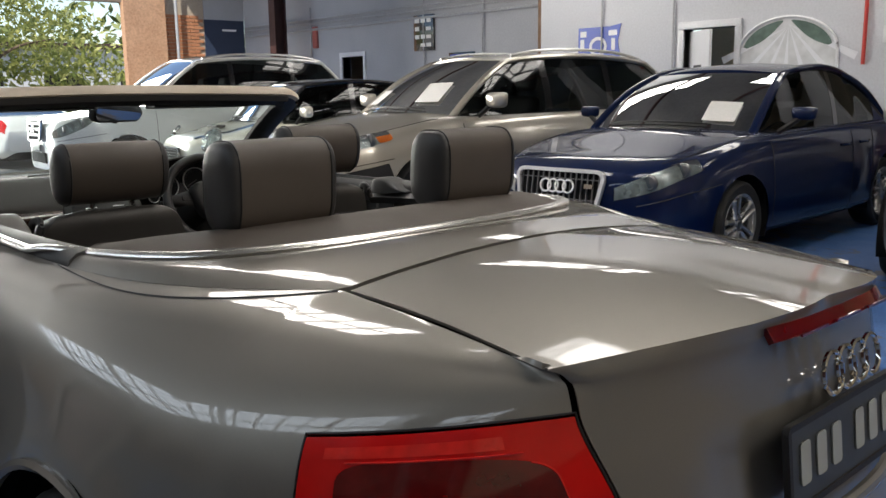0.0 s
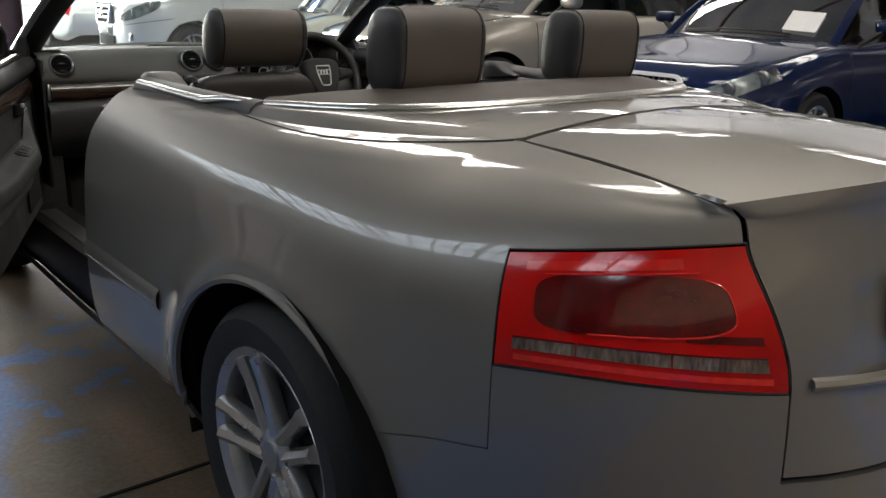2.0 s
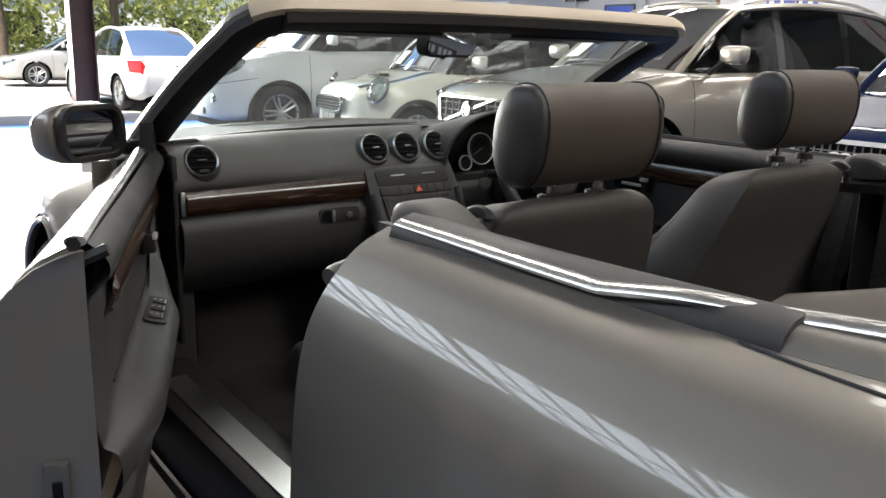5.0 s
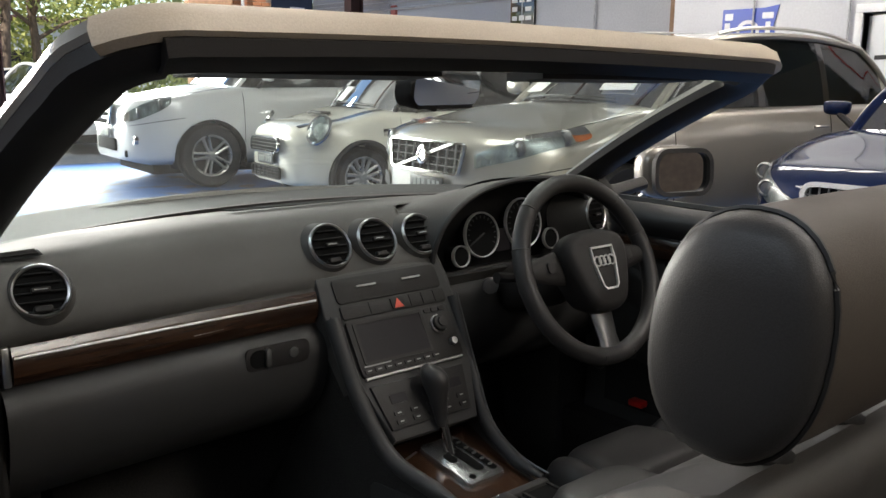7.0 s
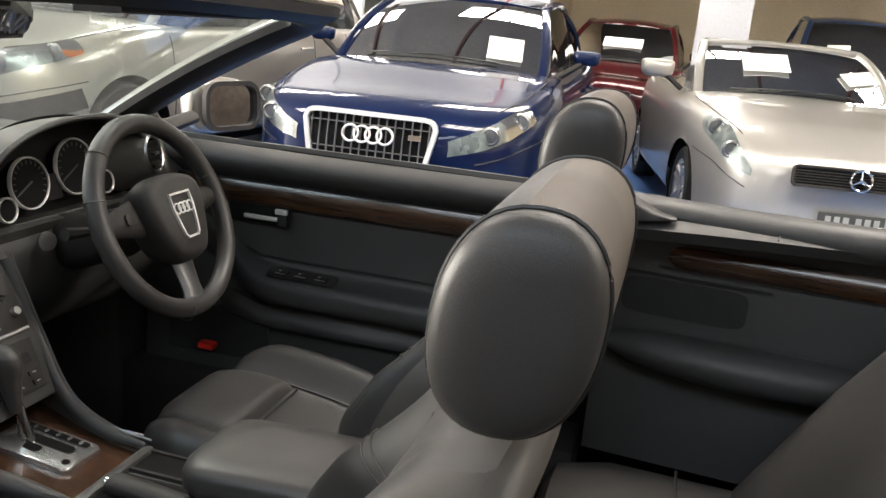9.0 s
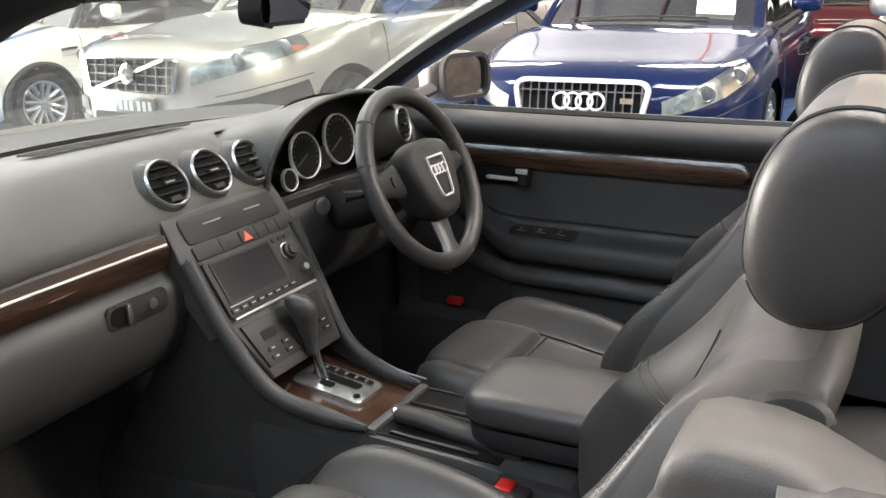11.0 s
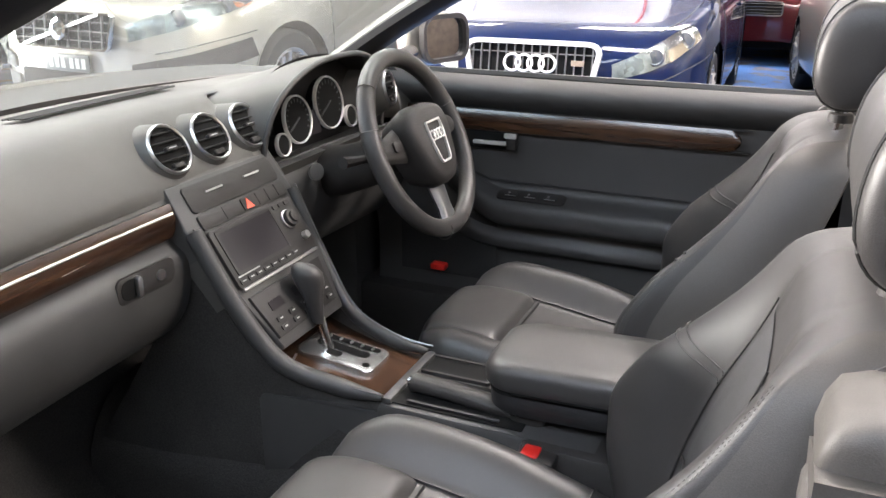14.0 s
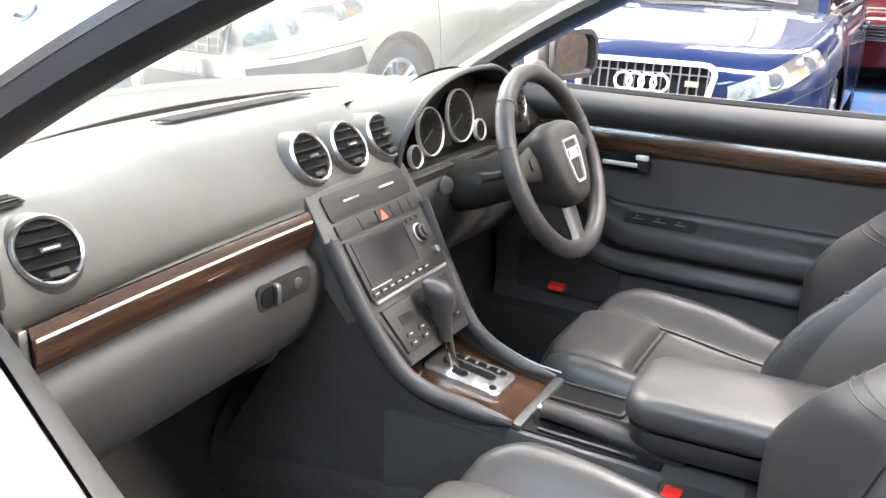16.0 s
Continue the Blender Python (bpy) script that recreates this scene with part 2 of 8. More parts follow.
def grid(fn, na, nb, bm=None, flip=False):
    """Sheet of quads over fn(a, b) for a, b in 0..1."""
    bm = bm or bmesh.new()
    v = [[bm.verts.new(fn(i / na, j / nb)) for j in range(nb + 1)] for i in range(na + 1)]
    for i in range(na):
        for j in range(nb):
            q = (v[i][j], v[i + 1][j], v[i + 1][j + 1], v[i][j + 1])
            try:
                bm.faces.new(q[::-1] if flip else q)
            except ValueError:
                pass
    return bm


def thicken(bm, d):
    """Gives a sheet a depth of d against its normals."""
    bmesh.ops.remove_doubles(bm, verts=bm.verts, dist=1e-5)
    bmesh.ops.recalc_face_normals(bm, faces=bm.faces)
    bm.normal_update()
    old = list(bm.faces)
    edge = [e for e in bm.edges if e.is_boundary]
    norm = {v: v.normal.copy() for v in bm.verts}
    twin = {v: bm.verts.new(v.co - norm[v] * d) for v in list(bm.verts)}
    for e in edge:
        f = e.link_faces[0]
        a, b = e.verts
        for l in f.loops:
            if l.edge == e:
                a, b = l.vert, l.link_loop_next.vert
        bm.faces.new((b, a, twin[a], twin[b]))
    for f in old:
        bm.faces.new([twin[v] for v in reversed(f.verts)])
    return bm


def sheet(fn, na, nb, d=0.0, flip=False):
    bm = grid(fn, na, nb, flip=flip)
    return thicken(bm, d) if d else bm


def tube(pts, r, sides=8, closed=False, bm=None, flat=1.0, caps=True):
    """Tube along points; r is one radius or one for each point; flat squashes it upwards."""
    bm = bm or bmesh.new()
    pts = [Vector(p) for p in pts]
    n = len(pts)
    rs = r if isinstance(r, (list, tuple)) else [r] * n
    rings, up = [], Vector((0, 0, 1))
    for i, p in enumerate(pts):
        a, c = pts[(i - 1) % n if closed else max(i - 1, 0)], pts[(i + 1) % n if closed else min(i + 1, n - 1)]
        d = (c - a).normalized()
        ref = up if abs(d.z) < 0.95 else Vector((0, 1, 0))
        u = d.cross(ref).normalized()
        w = u.cross(d)
        rings.append([bm.verts.new(p + rs[i] * (math.cos(2 * math.pi * k / sides) * u + flat * math.sin(2 * math.pi * k / sides) * w)) for k in range(sides)])
    for i in range(n if closed else n - 1):
        A, B = rings[i], rings[(i + 1) % n]
        for k in range(sides):
            bm.faces.new((A[k], A[(k + 1) % sides], B[(k + 1) % sides], B[k]))
    if caps and not closed:
        bm.faces.new(rings[0][::-1])
        bm.faces.new(rings[-1])
    return bm


def lathe(profile, turns=32, bm=None, m=None):
    """Turns (radius, height) pairs round z."""
    bm = bm or bmesh.new()
    m = m or Matrix()
    rings = [[bm.verts.new(m @ Vector((r * math.cos(2 * math.pi * k / turns), r * math.sin(2 * math.pi * k / turns), z))) for k in range(turns)] for r, z in profile]
    for A, B in zip(rings, rings[1:]):
        for k in range(turns):
            bm.faces.new((A[k], A[(k + 1) % turns], B[(k + 1) % turns], B[k]))
    if profile[0][0] < 1e-4 or True:
        bm.faces.new(rings[0][::-1])
        bm.faces.new(rings[-1])
    return bm


def block(x0, y0, z0, x1, y1, z1, r=0.0, seg=2, bm=None, m=None):
    """Box with rounded edges."""
    one = bmesh.new()
    bmesh.ops.create_cube(one, size=1)
    for v in one.verts:
        v.co = Vector(((x0 + x1) / 2 + v.co.x * (x1 - x0), (y0 + y1) / 2 + v.co.y * (y1 - y0), (z0 + z1) / 2 + v.co.z * (z1 - z0)))
    if r:
        bmesh.ops.bevel(one, geom=list(one.edges), offset=r, segments=seg, profile=0.5, affect="EDGES")
    if m is not None:
        one.transform(m)
    if bm is None:
        return one
    join(bm, one)
    return bm


def join(bm, other):
    me = bpy.data.meshes.new("tmp")
    other.to_mesh(me)
    other.free()
    bm.from_mesh(me)
    bpy.data.meshes.remove(me)
    return bm


def closed_loft(rings, bm=None):
    """Skin over a row of closed rings of equal length, with capped ends."""
    bm = bm or bmesh.new()
    vs = [[bm.verts.new(p) for p in r] for r in rings]
    n = len(vs[0])
    for A, B in zip(vs, vs[1:]):
        for k in range(n):
            bm.faces.new((A[k], A[(k + 1) % n], B[(k + 1) % n], B[k]))
    bm.faces.new(vs[0][::-1])
    bm.faces.new(vs[-1])
    bmesh.ops.recalc_face_normals(bm, faces=bm.faces)
    return bm


def rounded(w, h, r, n=5):
    """Outline of a rounded rectangle round the origin, as (x, y)."""
    out = []
    for cx, cy, a0 in ((w / 2 - r, h / 2 - r, 0), (-w / 2 + r, h / 2 - r, 90), (-w / 2 + r, -h / 2 + r, 180), (w / 2 - r, -h / 2 + r, 270)):
        for k in range(n + 1):
            a = radians(a0 + 90 * k / n)
            out.append((cx + r * math.cos(a), cy + r * math.sin(a)))
    return out


def slab(outline, depth, m=None, bevel=0.0, bm=None):
    """Prism over an outline in its own x, y, from z = 0 up to depth."""
    one = bmesh.new()
    lo = [one.verts.new((x, y, 0)) for x, y in outline]
    hi = [one.verts.new((x, y, depth)) for x, y in outline]
    n = len(lo)
    one.faces.new(lo[::-1])
    top = one.faces.new(hi)
    for k in range(n):
        one.faces.new((lo[k], lo[(k + 1) % n], hi[(k + 1) % n], hi[k]))
    if bevel:
        bmesh.ops.bevel(one, geom=list(top.edges), offset=bevel, segments=2, profile=0.5, affect="EDGES")
    if m is not None:
        one.transform(m)
    if bm is None:
        return one
    return join(bm, one)


def ring_frame(outline, width, depth, m=None):
    """Flat frame: the outline, and the same drawn in by width, from z = 0 up to depth."""
    one = bmesh.new()
    n = len(outline)
    c = [sum(p[k] for p in outline) / n for k in (0, 1)]
    inner = []
    for k in range(n):
        a, b = Vector(outline[k - 1]), Vector(outline[(k + 1) % n])
        d = (b - a).normalized()
        inner.append((outline[k][0] - d.y * width, outline[k][1] + d.x * width))
    rows = [[one.verts.new((x, y, z)) for x, y in o] for o, z in ((outline, 0), (outline, depth), (inner, depth), (inner, 0))]
    for i in range(4):
        A, B = rows[i], rows[(i + 1) % 4]
        for k in range(n):
            one.faces.new((A[k], A[(k + 1) % n], B[(k + 1) % n], B[k]))
    if m is not None:
        one.transform(m)
    return one


def arch_cut(bm, yc, zc, r, side=None, min_x=0.45):
    """Cuts a round wheel arch through a body sheet and draws the rim onto the circle."""
    def inside(v):
        if abs(v.co.x) < min_x or (side and v.co.x * side < 0):
            return False
        return math.hypot(v.co.y - yc, v.co.z - zc) < r
    hit = {v for v in bm.verts if inside(v)}
    dead = [f for f in bm.faces if all(v in hit for v in f.verts)]
    bmesh.ops.delete(bm, geom=dead, context="FACES")
    for v in bm.verts:
        if v.is_valid and v in hit:
            d = Vector((v.co.y - yc, v.co.z - zc))
            d = d.normalized() * r
            v.co.y, v.co.z = yc + d.x, zc + d.y
    return bm


def wheel(parent, x, y, r, w, side, rim=0.225, spokes=5, steer=0.0):
    """Tyre, rim, twin spokes and cap; side is -1 for the left of the car, 1 for the right."""
    m = Matrix.Translation((x, y, r)) @ pose(0, 0, 0, 0, 0, steer) @ Matrix.Rotation(side * math.pi / 2, 4, "Y")
    hub = new("wheel")
    hub.parent = parent
    hub["label"] = "alloy road wheel with black tyre"
    t = w / 2
    part("tyre", lathe([(rim - 0.01, -t), (rim + 0.02, -t), (r - 0.03, -t * 1.04), (r - 0.006, -t * 0.8), (r, -t * 0.4), (r, t * 0.4), (r - 0.006, t * 0.8), (r - 0.03, t * 1.04), (rim + 0.02, t * 1.02), (rim - 0.005, t * 0.92), (rim - 0.01, t * 0.5)], 40, m=m), TYRE, hub)
    part("rim", lathe([(rim - 0.03, -t * 0.8), (rim - 0.03, t * 0.55), (rim - 0.022, t * 0.86), (rim, t * 0.96), (rim + 0.004, t * 0.9), (rim - 0.004, t * 0.4), (rim - 0.012, -t * 0.8)], 40, m=m), ALLOY, hub)
    part("brake_disc", lathe([(0.03, -0.01), (rim - 0.07, -0.01), (rim - 0.07, 0.01), (0.03, 0.01)], 28, m=m), DARK, hub)
    for k in range(spokes):
        bm = bmesh.new()
        for off in (-0.028, 0.028):
            a = 2 * math.pi * k / spokes + math.pi / 2
            c, s = math.cos(a), math.sin(a)
            pts = []
            for q in (0.0, 0.35, 0.7, 1.0):
                rr = 0.045 + (rim - 0.065) * q
                o = off * (0.7 + 0.6 * q)
                pts.append(m @ Vector((rr * c - o * s, rr * s + o * c, t * (0.72 + 0.12 * q - 0.1 * (1 - q)))))
            tube(pts, [0.026, 0.0225, 0.0215, 0.025], 8, bm=bm, flat=.8)
        part("spoke", bm, ALLOY, hub)
    part("wheel_cap", lathe([(0.066, t * 0.45), (0.066, t * 0.72), (0.05, t * 0.82), (0.0005, t * 0.84)], 24, m=m), ALLOY, hub)
    part("cap_badge", lathe([(0.03, t * 0.8), (0.03, t * 0.87), (0.0005, t * 0.875)], 20, m=m), SATIN, hub)
    return hub


def rings_badge(m, r=0.03, wire=0.006, name="badge", parent=None, material=None):
    bm = bmesh.new()
    for k in range(4):
        c = (k - 1.5) * r * 1.45
        tube([m @ Vector((c + r * math.cos(a), r * math.sin(a), 0.004)) for a in np.linspace(0, 2 * math.pi, 25)[:-1]], wire, 6, True, bm)
    return part(name, bm, material or BRIGHTLINE, parent, "four interlocking chrome rings")

# ---- the hall ----
WALLX = 9.8      # inner face of the long white wall
def floor_material():
    m = bpy.data.materials.new("worn_blue_painted_concrete")
    m.use_nodes = True
    t = m.node_tree
    n, link = t.nodes, t.links.new
    b = n["Principled BSDF"]
    co = n.new("ShaderNodeTexCoord")
    wear, fine, dirt = (n.new("ShaderNodeTexNoise") for _ in range(3))
    for k, s, d in ((wear, 1.1, 8), (fine, 60, 4), (dirt, 4.2, 8)):
        k.inputs["Scale"].default_value, k.inputs["Detail"].default_value = s, d
        link(co.outputs["Object"], k.inputs[0])
    sep = n.new("ShaderNodeSeparateXYZ")
    link(co.outputs["Object"], sep.inputs[0])
    # bare grey aisle, a painted blue line, worn brown standing, blue bays beyond
    wob = n.new("ShaderNodeMath")
    wob.operation = "MULTIPLY_ADD"
    wob.inputs[1].default_value = 0.9
    link(wear.outputs[0], wob.inputs[0])
    link(sep.outputs[0], wob.inputs[2])
    span = n.new("ShaderNodeMapRange")
    span.inputs[1].default_value, span.inputs[2].default_value = -2.55, 3.45
    link(wob.outputs[0], span.inputs[0])
    lane = n.new("ShaderNodeValToRGB")
    grey, brown, blue = (0.15, 0.152, 0.152, 1), (0.15, 0.098, 0.055, 1), (0.045, 0.15, 0.42, 1)
    els = lane.color_ramp.elements
    els[0].position, els[0].color = 0.20, grey
    els[1].position, els[1].color = 0.74, blue
    for q, col in ((0.212, blue), (0.30, blue), (0.315, brown), (0.60, brown), (0.63, blue)):
        e = els.new(q)
        e.color = col
    link(span.outputs[0], lane.inputs[0])
    patch = n.new("ShaderNodeMapRange")
    patch.inputs[1].default_value, patch.inputs[2].default_value = 0.53, 0.56
    patch.inputs[4].default_value = 0.8
    link(dirt.outputs[0], patch.inputs[0])
    bare = n.new("ShaderNodeMix")
    bare.data_type = "RGBA"
    bare.inputs[6].default_value, bare.inputs[7].default_value = (0.05, 0.17, 0.45, 1), (0.16, 0.12, 0.08, 1)
    sel = n.new("ShaderNodeMapRange")
    sel.inputs[1].default_value, sel.inputs[2].default_value = 0.47, 0.53
    link(wear.outputs[0], sel.inputs[0])
    link(sel.outputs[0], bare.inputs[0])
    mix = n.new("ShaderNodeMix")
    mix.data_type = "RGBA"
    link(patch.outputs[0], mix.inputs[0])
    link(lane.outputs[0], mix.inputs[6])
    link(bare.outputs[2], mix.inputs[7])
    mul = n.new("ShaderNodeMix")
    mul.data_type, mul.blend_type = "RGBA", "MULTIPLY"
    mul.inputs[0].default_value = 0.75
    link(mix.outputs[2], mul.inputs[6])
    link(fine.outputs[0], mul.inputs[7])
    link(mul.outputs[2], b.inputs["Base Color"])
    rr = n.new("ShaderNodeMapRange")
    rr.inputs[3].default_value, rr.inputs[4].default_value = 0.38, 0.8
    link(dirt.outputs[0], rr.inputs[0])
    link(rr.outputs[0], b.inputs["Roughness"])
    bp = n.new("ShaderNodeBump")
    bp.inputs["Strength"].default_value, bp.inputs["Distance"].default_value = 0.25, 0.002
    link(fine.outputs[0], bp.inputs["Height"])
    link(bp.outputs[0], b.inputs["Normal"])
    return m


FLOOR = floor_material()
CONCRETE = mat("pale_driveway_concrete", (0.42, 0.40, 0.37), 0.85, 0, grain=0.25, scale=50, bump=0.5, stain=0.5, stain_scale=0.6)
WALLPAINT = mat("white_painted_wall", (0.58, 0.59, 0.62), 0.7, 0, grain=0.08, scale=35, bump=0.3, stain=0.25, stain_scale=0.9, rgb2=(0.55, 0.56, 0.60))
BROWNWALL = mat("brown_side_wall", (0.17, 0.13, 0.10), 0.8, 0, grain=0.3, scale=9, stain=0.8, stain_scale=0.6, rgb2=(0.05, 0.038, 0.03))
PIERGREY = mat("dull_pier_paint", (0.24, 0.22, 0.20), 0.8, 0, grain=0.2, scale=14, stain=0.5, stain_scale=1.2)
GREYWALL = mat("grey_white_wall", (0.42, 0.43, 0.455), 0.75, 0, grain=0.1, scale=35, bump=0.3, stain=0.35, stain_scale=1.0, rgb2=(0.30, 0.31, 0.33))
SANDPIER = mat("sandy_orange_render", (0.50, 0.30, 0.18), 0.85, 0, grain=0.25, scale=22, bump=0.4, stain=0.5, stain_scale=2.2, rgb2=(0.36, 0.19, 0.11))
BRICK = mat("orange_face_brick", (0.48, 0.22, 0.11), 0.85, 0, grain=0.3, scale=60, bump=0.6, stain=0.4, stain_scale=3, rgb2=(0.34, 0.14, 0.08))
MORTAR = mat("sandy_mortar", (0.45, 0.38, 0.30), 0.95, 0, grain=0.3, scale=80, bump=0.5)
STEEL = mat("maroon_painted_steel", (0.055, 0.022, 0.02), 0.5, 0, grain=0.2, scale=30, stain=0.4, stain_scale=4)
PLY = mat("brown_plywood", (0.22, 0.125, 0.07), 0.7, 0, grain=0.3, scale=12, stain=0.5, stain_scale=2, stretch=(1, 1, 5))
CEILING = mat("grey_ceiling_sheet", (0.15, 0.15, 0.15), 0.8, 0, grain=0.15, scale=12, stain=0.3, stain_scale=0.7)
DOORWHITE = mat("white_gloss_door", (0.70, 0.71, 0.73), 0.4, 0, grain=0.05, stain=0.15)
NAVYDOOR = mat("navy_roller_door", (0.03, 0.045, 0.085), 0.5, 0, grain=0.15, scale=20, stain=0.3)
PIPE = mat("grey_conduit", (0.42, 0.43, 0.45), 0.5, 0.2, grain=0.2, scale=30)
REDPIPE = mat("red_fire_pipe", (0.5, 0.04, 0.03), 0.45)
REDSIGN = mat("faded_red_notice", (0.42, 0.12, 0.10), 0.5, 0, grain=0.2, scale=30)
SIGNBLUE = mat("royal_blue_sign", (0.02, 0.06, 0.40), 0.4)
SIGNWHITE = mat("white_sign_board", (0.72, 0.73, 0.76), 0.5)
GREENGLASS = mat("green_mural_paint", (0.10, 0.16, 0.13), 0.6, 0, grain=0.3, scale=10, stain=0.5, stain_scale=4)
MURAL = mat("pale_arch_mural", (0.66, 0.67, 0.68), 0.65, 0, grain=0.15, scale=8, stain=0.4, stain_scale=3)
CREAMWALL = mat("cream_bay_wall", (0.62, 0.52, 0.36), 0.75, 0, grain=0.1, scale=30, bump=0.2, stain=0.3, stain_scale=1.2)
ROOMDARK = mat("dim_office_wall", (0.42, 0.36, 0.25), 0.8, 0, grain=0.1, stain=0.2)
SKYGLOW = glow("bright_sky_beyond_skylight", (1.0, 0.97, 0.93), 3.2)
SKYDIM = glow("pale_sky_beyond_side_skylight", (0.82, 0.91, 1.0), 1.0)
BARS = mat("skylight_bars", (0.25, 0.25, 0.25), 0.5)

# ground: one sheet to the horizon; the hall's painted floor lies 4 mm above it
tagged(part("ground", grid(lambda a, b: Vector((-400 + 800 * a, -400 + 800 * b, -0.006)), 8, 8), CONCRETE), "pale sunlit concrete driveway outside the hall", "ground", kind="structure")
floor = tagged(part("floor", block(-6.5, -9, -0.3, 14.6, 13.6, 0.0), FLOOR), "worn blue painted concrete floor with bare grey patches", "floor", kind="structure")
groove = bmesh.new()
block(-6.4, 0.545, 0.0, 9.7, 0.557, 0.0035, bm=groove)
tagged(part("floor_joint", groove, DARK), "dark saw-cut joint across the concrete floor", "floor joint", kind="structure")


def wall_piece(name, x0, y0, z0, x1, y1, z1, material, label):
    return tagged(part(name, block(x0, y0, z0, x1, y1, z1), material, smooth=False), label, "wall", kind="structure")


# long wall with a doorway and an office doorway through it
D1 = (4.75, 5.55, 2.12)      # doorway by the mural: y from, to, head
wall_piece("wall_east", WALLX, 2.62, 0, WALLX + 0.22, D1[0], ROOF, WALLPAINT, "white painted plaster wall of the hall")
wall_piece("wall_pier", WALLX, .25, 0, WALLX + 0.3, .85, ROOF, WALLPAINT, "white painted pier beside the back bay")
BACKX = 14.6                 # back bay behind the hall
wall_piece("wall_bay_back", BACKX, -9, 0, BACKX + .2, 3.2, ROOF, CREAMWALL, "yellowish back wall of the bay")
wall_piece("wall_bay_side", WALLX + .22, 3.0, 0, BACKX, 3.2, ROOF, CREAMWALL, "yellowish side wall of the bay")
wall_piece("wall_east_middle", WALLX, D1[1], 0, WALLX + 0.22, 8.05, ROOF, WALLPAINT, "white painted plaster wall with blue sign")
wall_piece("wall_east_head", WALLX, D1[0], D1[2], WALLX + 0.22, D1[1], ROOF, WALLPAINT, "wall over the doorway")
X2 = 10.6                    # the further stretch stands back
wall_piece("wall_step", WALLX, 8.05, 0, X2, 8.27, ROOF, WALLPAINT, "short return of the white wall")
wall_piece("wall_recess", X2, 8.27, 0, X2 + 0.22, 14.2, ROOF, GREYWALL, "grey-white wall with conduits")
wall_piece("wall_recess_head", X2, 14.2, 2.1, X2 + 0.22, 15.0, ROOF, GREYWALL, "wall over the office doorway")
wall_piece("wall_recess_end", X2, 15.0, 0, X2 + 0.22, 19.4, ROOF, GREYWALL, "grey-white wall towards the driveway")
# unseen end wall: cream part brightens the car's rear, dark foot shows in mirrors
wall_piece("wall_south", -6.7, -9.22, 1.4, 14.8, -9, ROOF, CREAMWALL, "unseen end wall, cream to brighten the car's rear")
wall_piece("wall_south_foot", -6.7, -9.22, 0, 14.8, -9.03, 1.4, BROWNWALL, "unseen dark foot of the end wall, added for the mirror's reflection")
# unseen side wall; its dark tone keeps the flank's reflections dark
wall_piece("wall_west", -6.72, -9, 0, -6.5, 13.6, ROOF, BROWNWALL, "unseen brown side wall closing the hall, dark for reflections")
# invented piers and dark panels, there to be mirrored in the car's flank
for k in range(7):
    wall_piece("wall_west_pier", -6.5, -8.2 + 3.3 * k, 0, -6.36, -7.65 + 3.3 * k, ROOF, PIERGREY, "unseen grey pier added for reflections in the silver flank")
    if k % 2 == 0:
        wall_piece("wall_west_infill", -6.5, -7.4 + 3.3 * k, 0, -6.46, -5.2 + 3.3 * k, 2.5, STEEL, "unseen dark panel added for reflections in the silver flank")
# unseen wall, added so the silver flank reflects less of the bright opening
wall_piece("wall_northwest", -6.7, 13.5, 0, -2.5, 13.72, ROOF, BROWNWALL, "unseen brown wall added to darken reflections in the silver flank")
# rooms seen through the doorways
wall_piece("office_wall", 12.0, 3.6, 0, 12.1, 6.6, 2.8, ROOMDARK, "dim wall of the room behind the doorway")
wall_piece("office_wall_far", 12.4, 12.8, 0, 12.5, 16.4, 2.8, ROOMDARK, "yellowish wall of the far office")
wall_piece("office_side_near", X2 + .22, 12.7, 0, 12.4, 12.8, 2.8, ROOMDARK, "yellowish side wall of the far office")
wall_piece("office_side_far", X2 + .22, 16.4, 0, 12.4, 16.5, 2.8, ROOMDARK, "yellowish far side wall of the far office")
wall_piece("office_lid", X2 + .22, 12.7, 2.8, 12.5, 16.5, 2.86, ROOMDARK, "ceiling over the far office")


def doorway(y0, y1, head, x, name):
    f = tagged(new(name), "white doorway frame in the hall wall", "door frame", kind="structure")
    for a, b in ((y0 - 0.09, y0), (y1, y1 + 0.09)):
        part("jamb", block(x - 0.035, a, 0, x + 0.24, b, head, 0.006), DOORWHITE, f)
    part("head", block(x - 0.035, y0 - 0.09, head, x + 0.24, y1 + 0.09, head + 0.1, 0.006), DOORWHITE, f)
    return f


doorway(*D1, WALLX, "door_1")
doorway(14.2, 15.0, 2.1, X2, "door_2")
leaf = thing("office_door", "white office door standing ajar with a dark name strip", "door")
leaf.matrix_world = pose(WALLX + 0.1, D1[1] - 0.02, 0, 0, 0, -38)
part("door_leaf", block(0, -0.76, 0.01, 0.04, 0, 2.08, 0.004), DOORWHITE, leaf)
part("name_strip", block(-0.006, -0.5, 1.56, 0.001, -0.22, 1.61), PLATEINK, leaf)
part("door_handle", tube([(-0.05, -0.70, 1.02), (-0.05, -0.58, 1.02)], 0.009), SATIN, leaf)

# arched mural
am = tagged(new("arch_mural"), "pale arched wall mural with green tree crowns and rays", "mural")
n = 28
out = [(math.cos(a) * 0.66, math.sin(a) * 0.46) for a in np.linspace(0, math.pi, n)]
M_mural = Matrix.Translation((WALLX, 4.02, 1.72)) @ Matrix(((0, 0, -1, 0), (-1, 0, 0, 0), (0, 1, 0, 0), (0, 0, 0, 1)))
part("mural_field", slab([(0.66, -0.75), *out, (-0.66, -0.75)], 0.012, M_mural), MURAL, am)
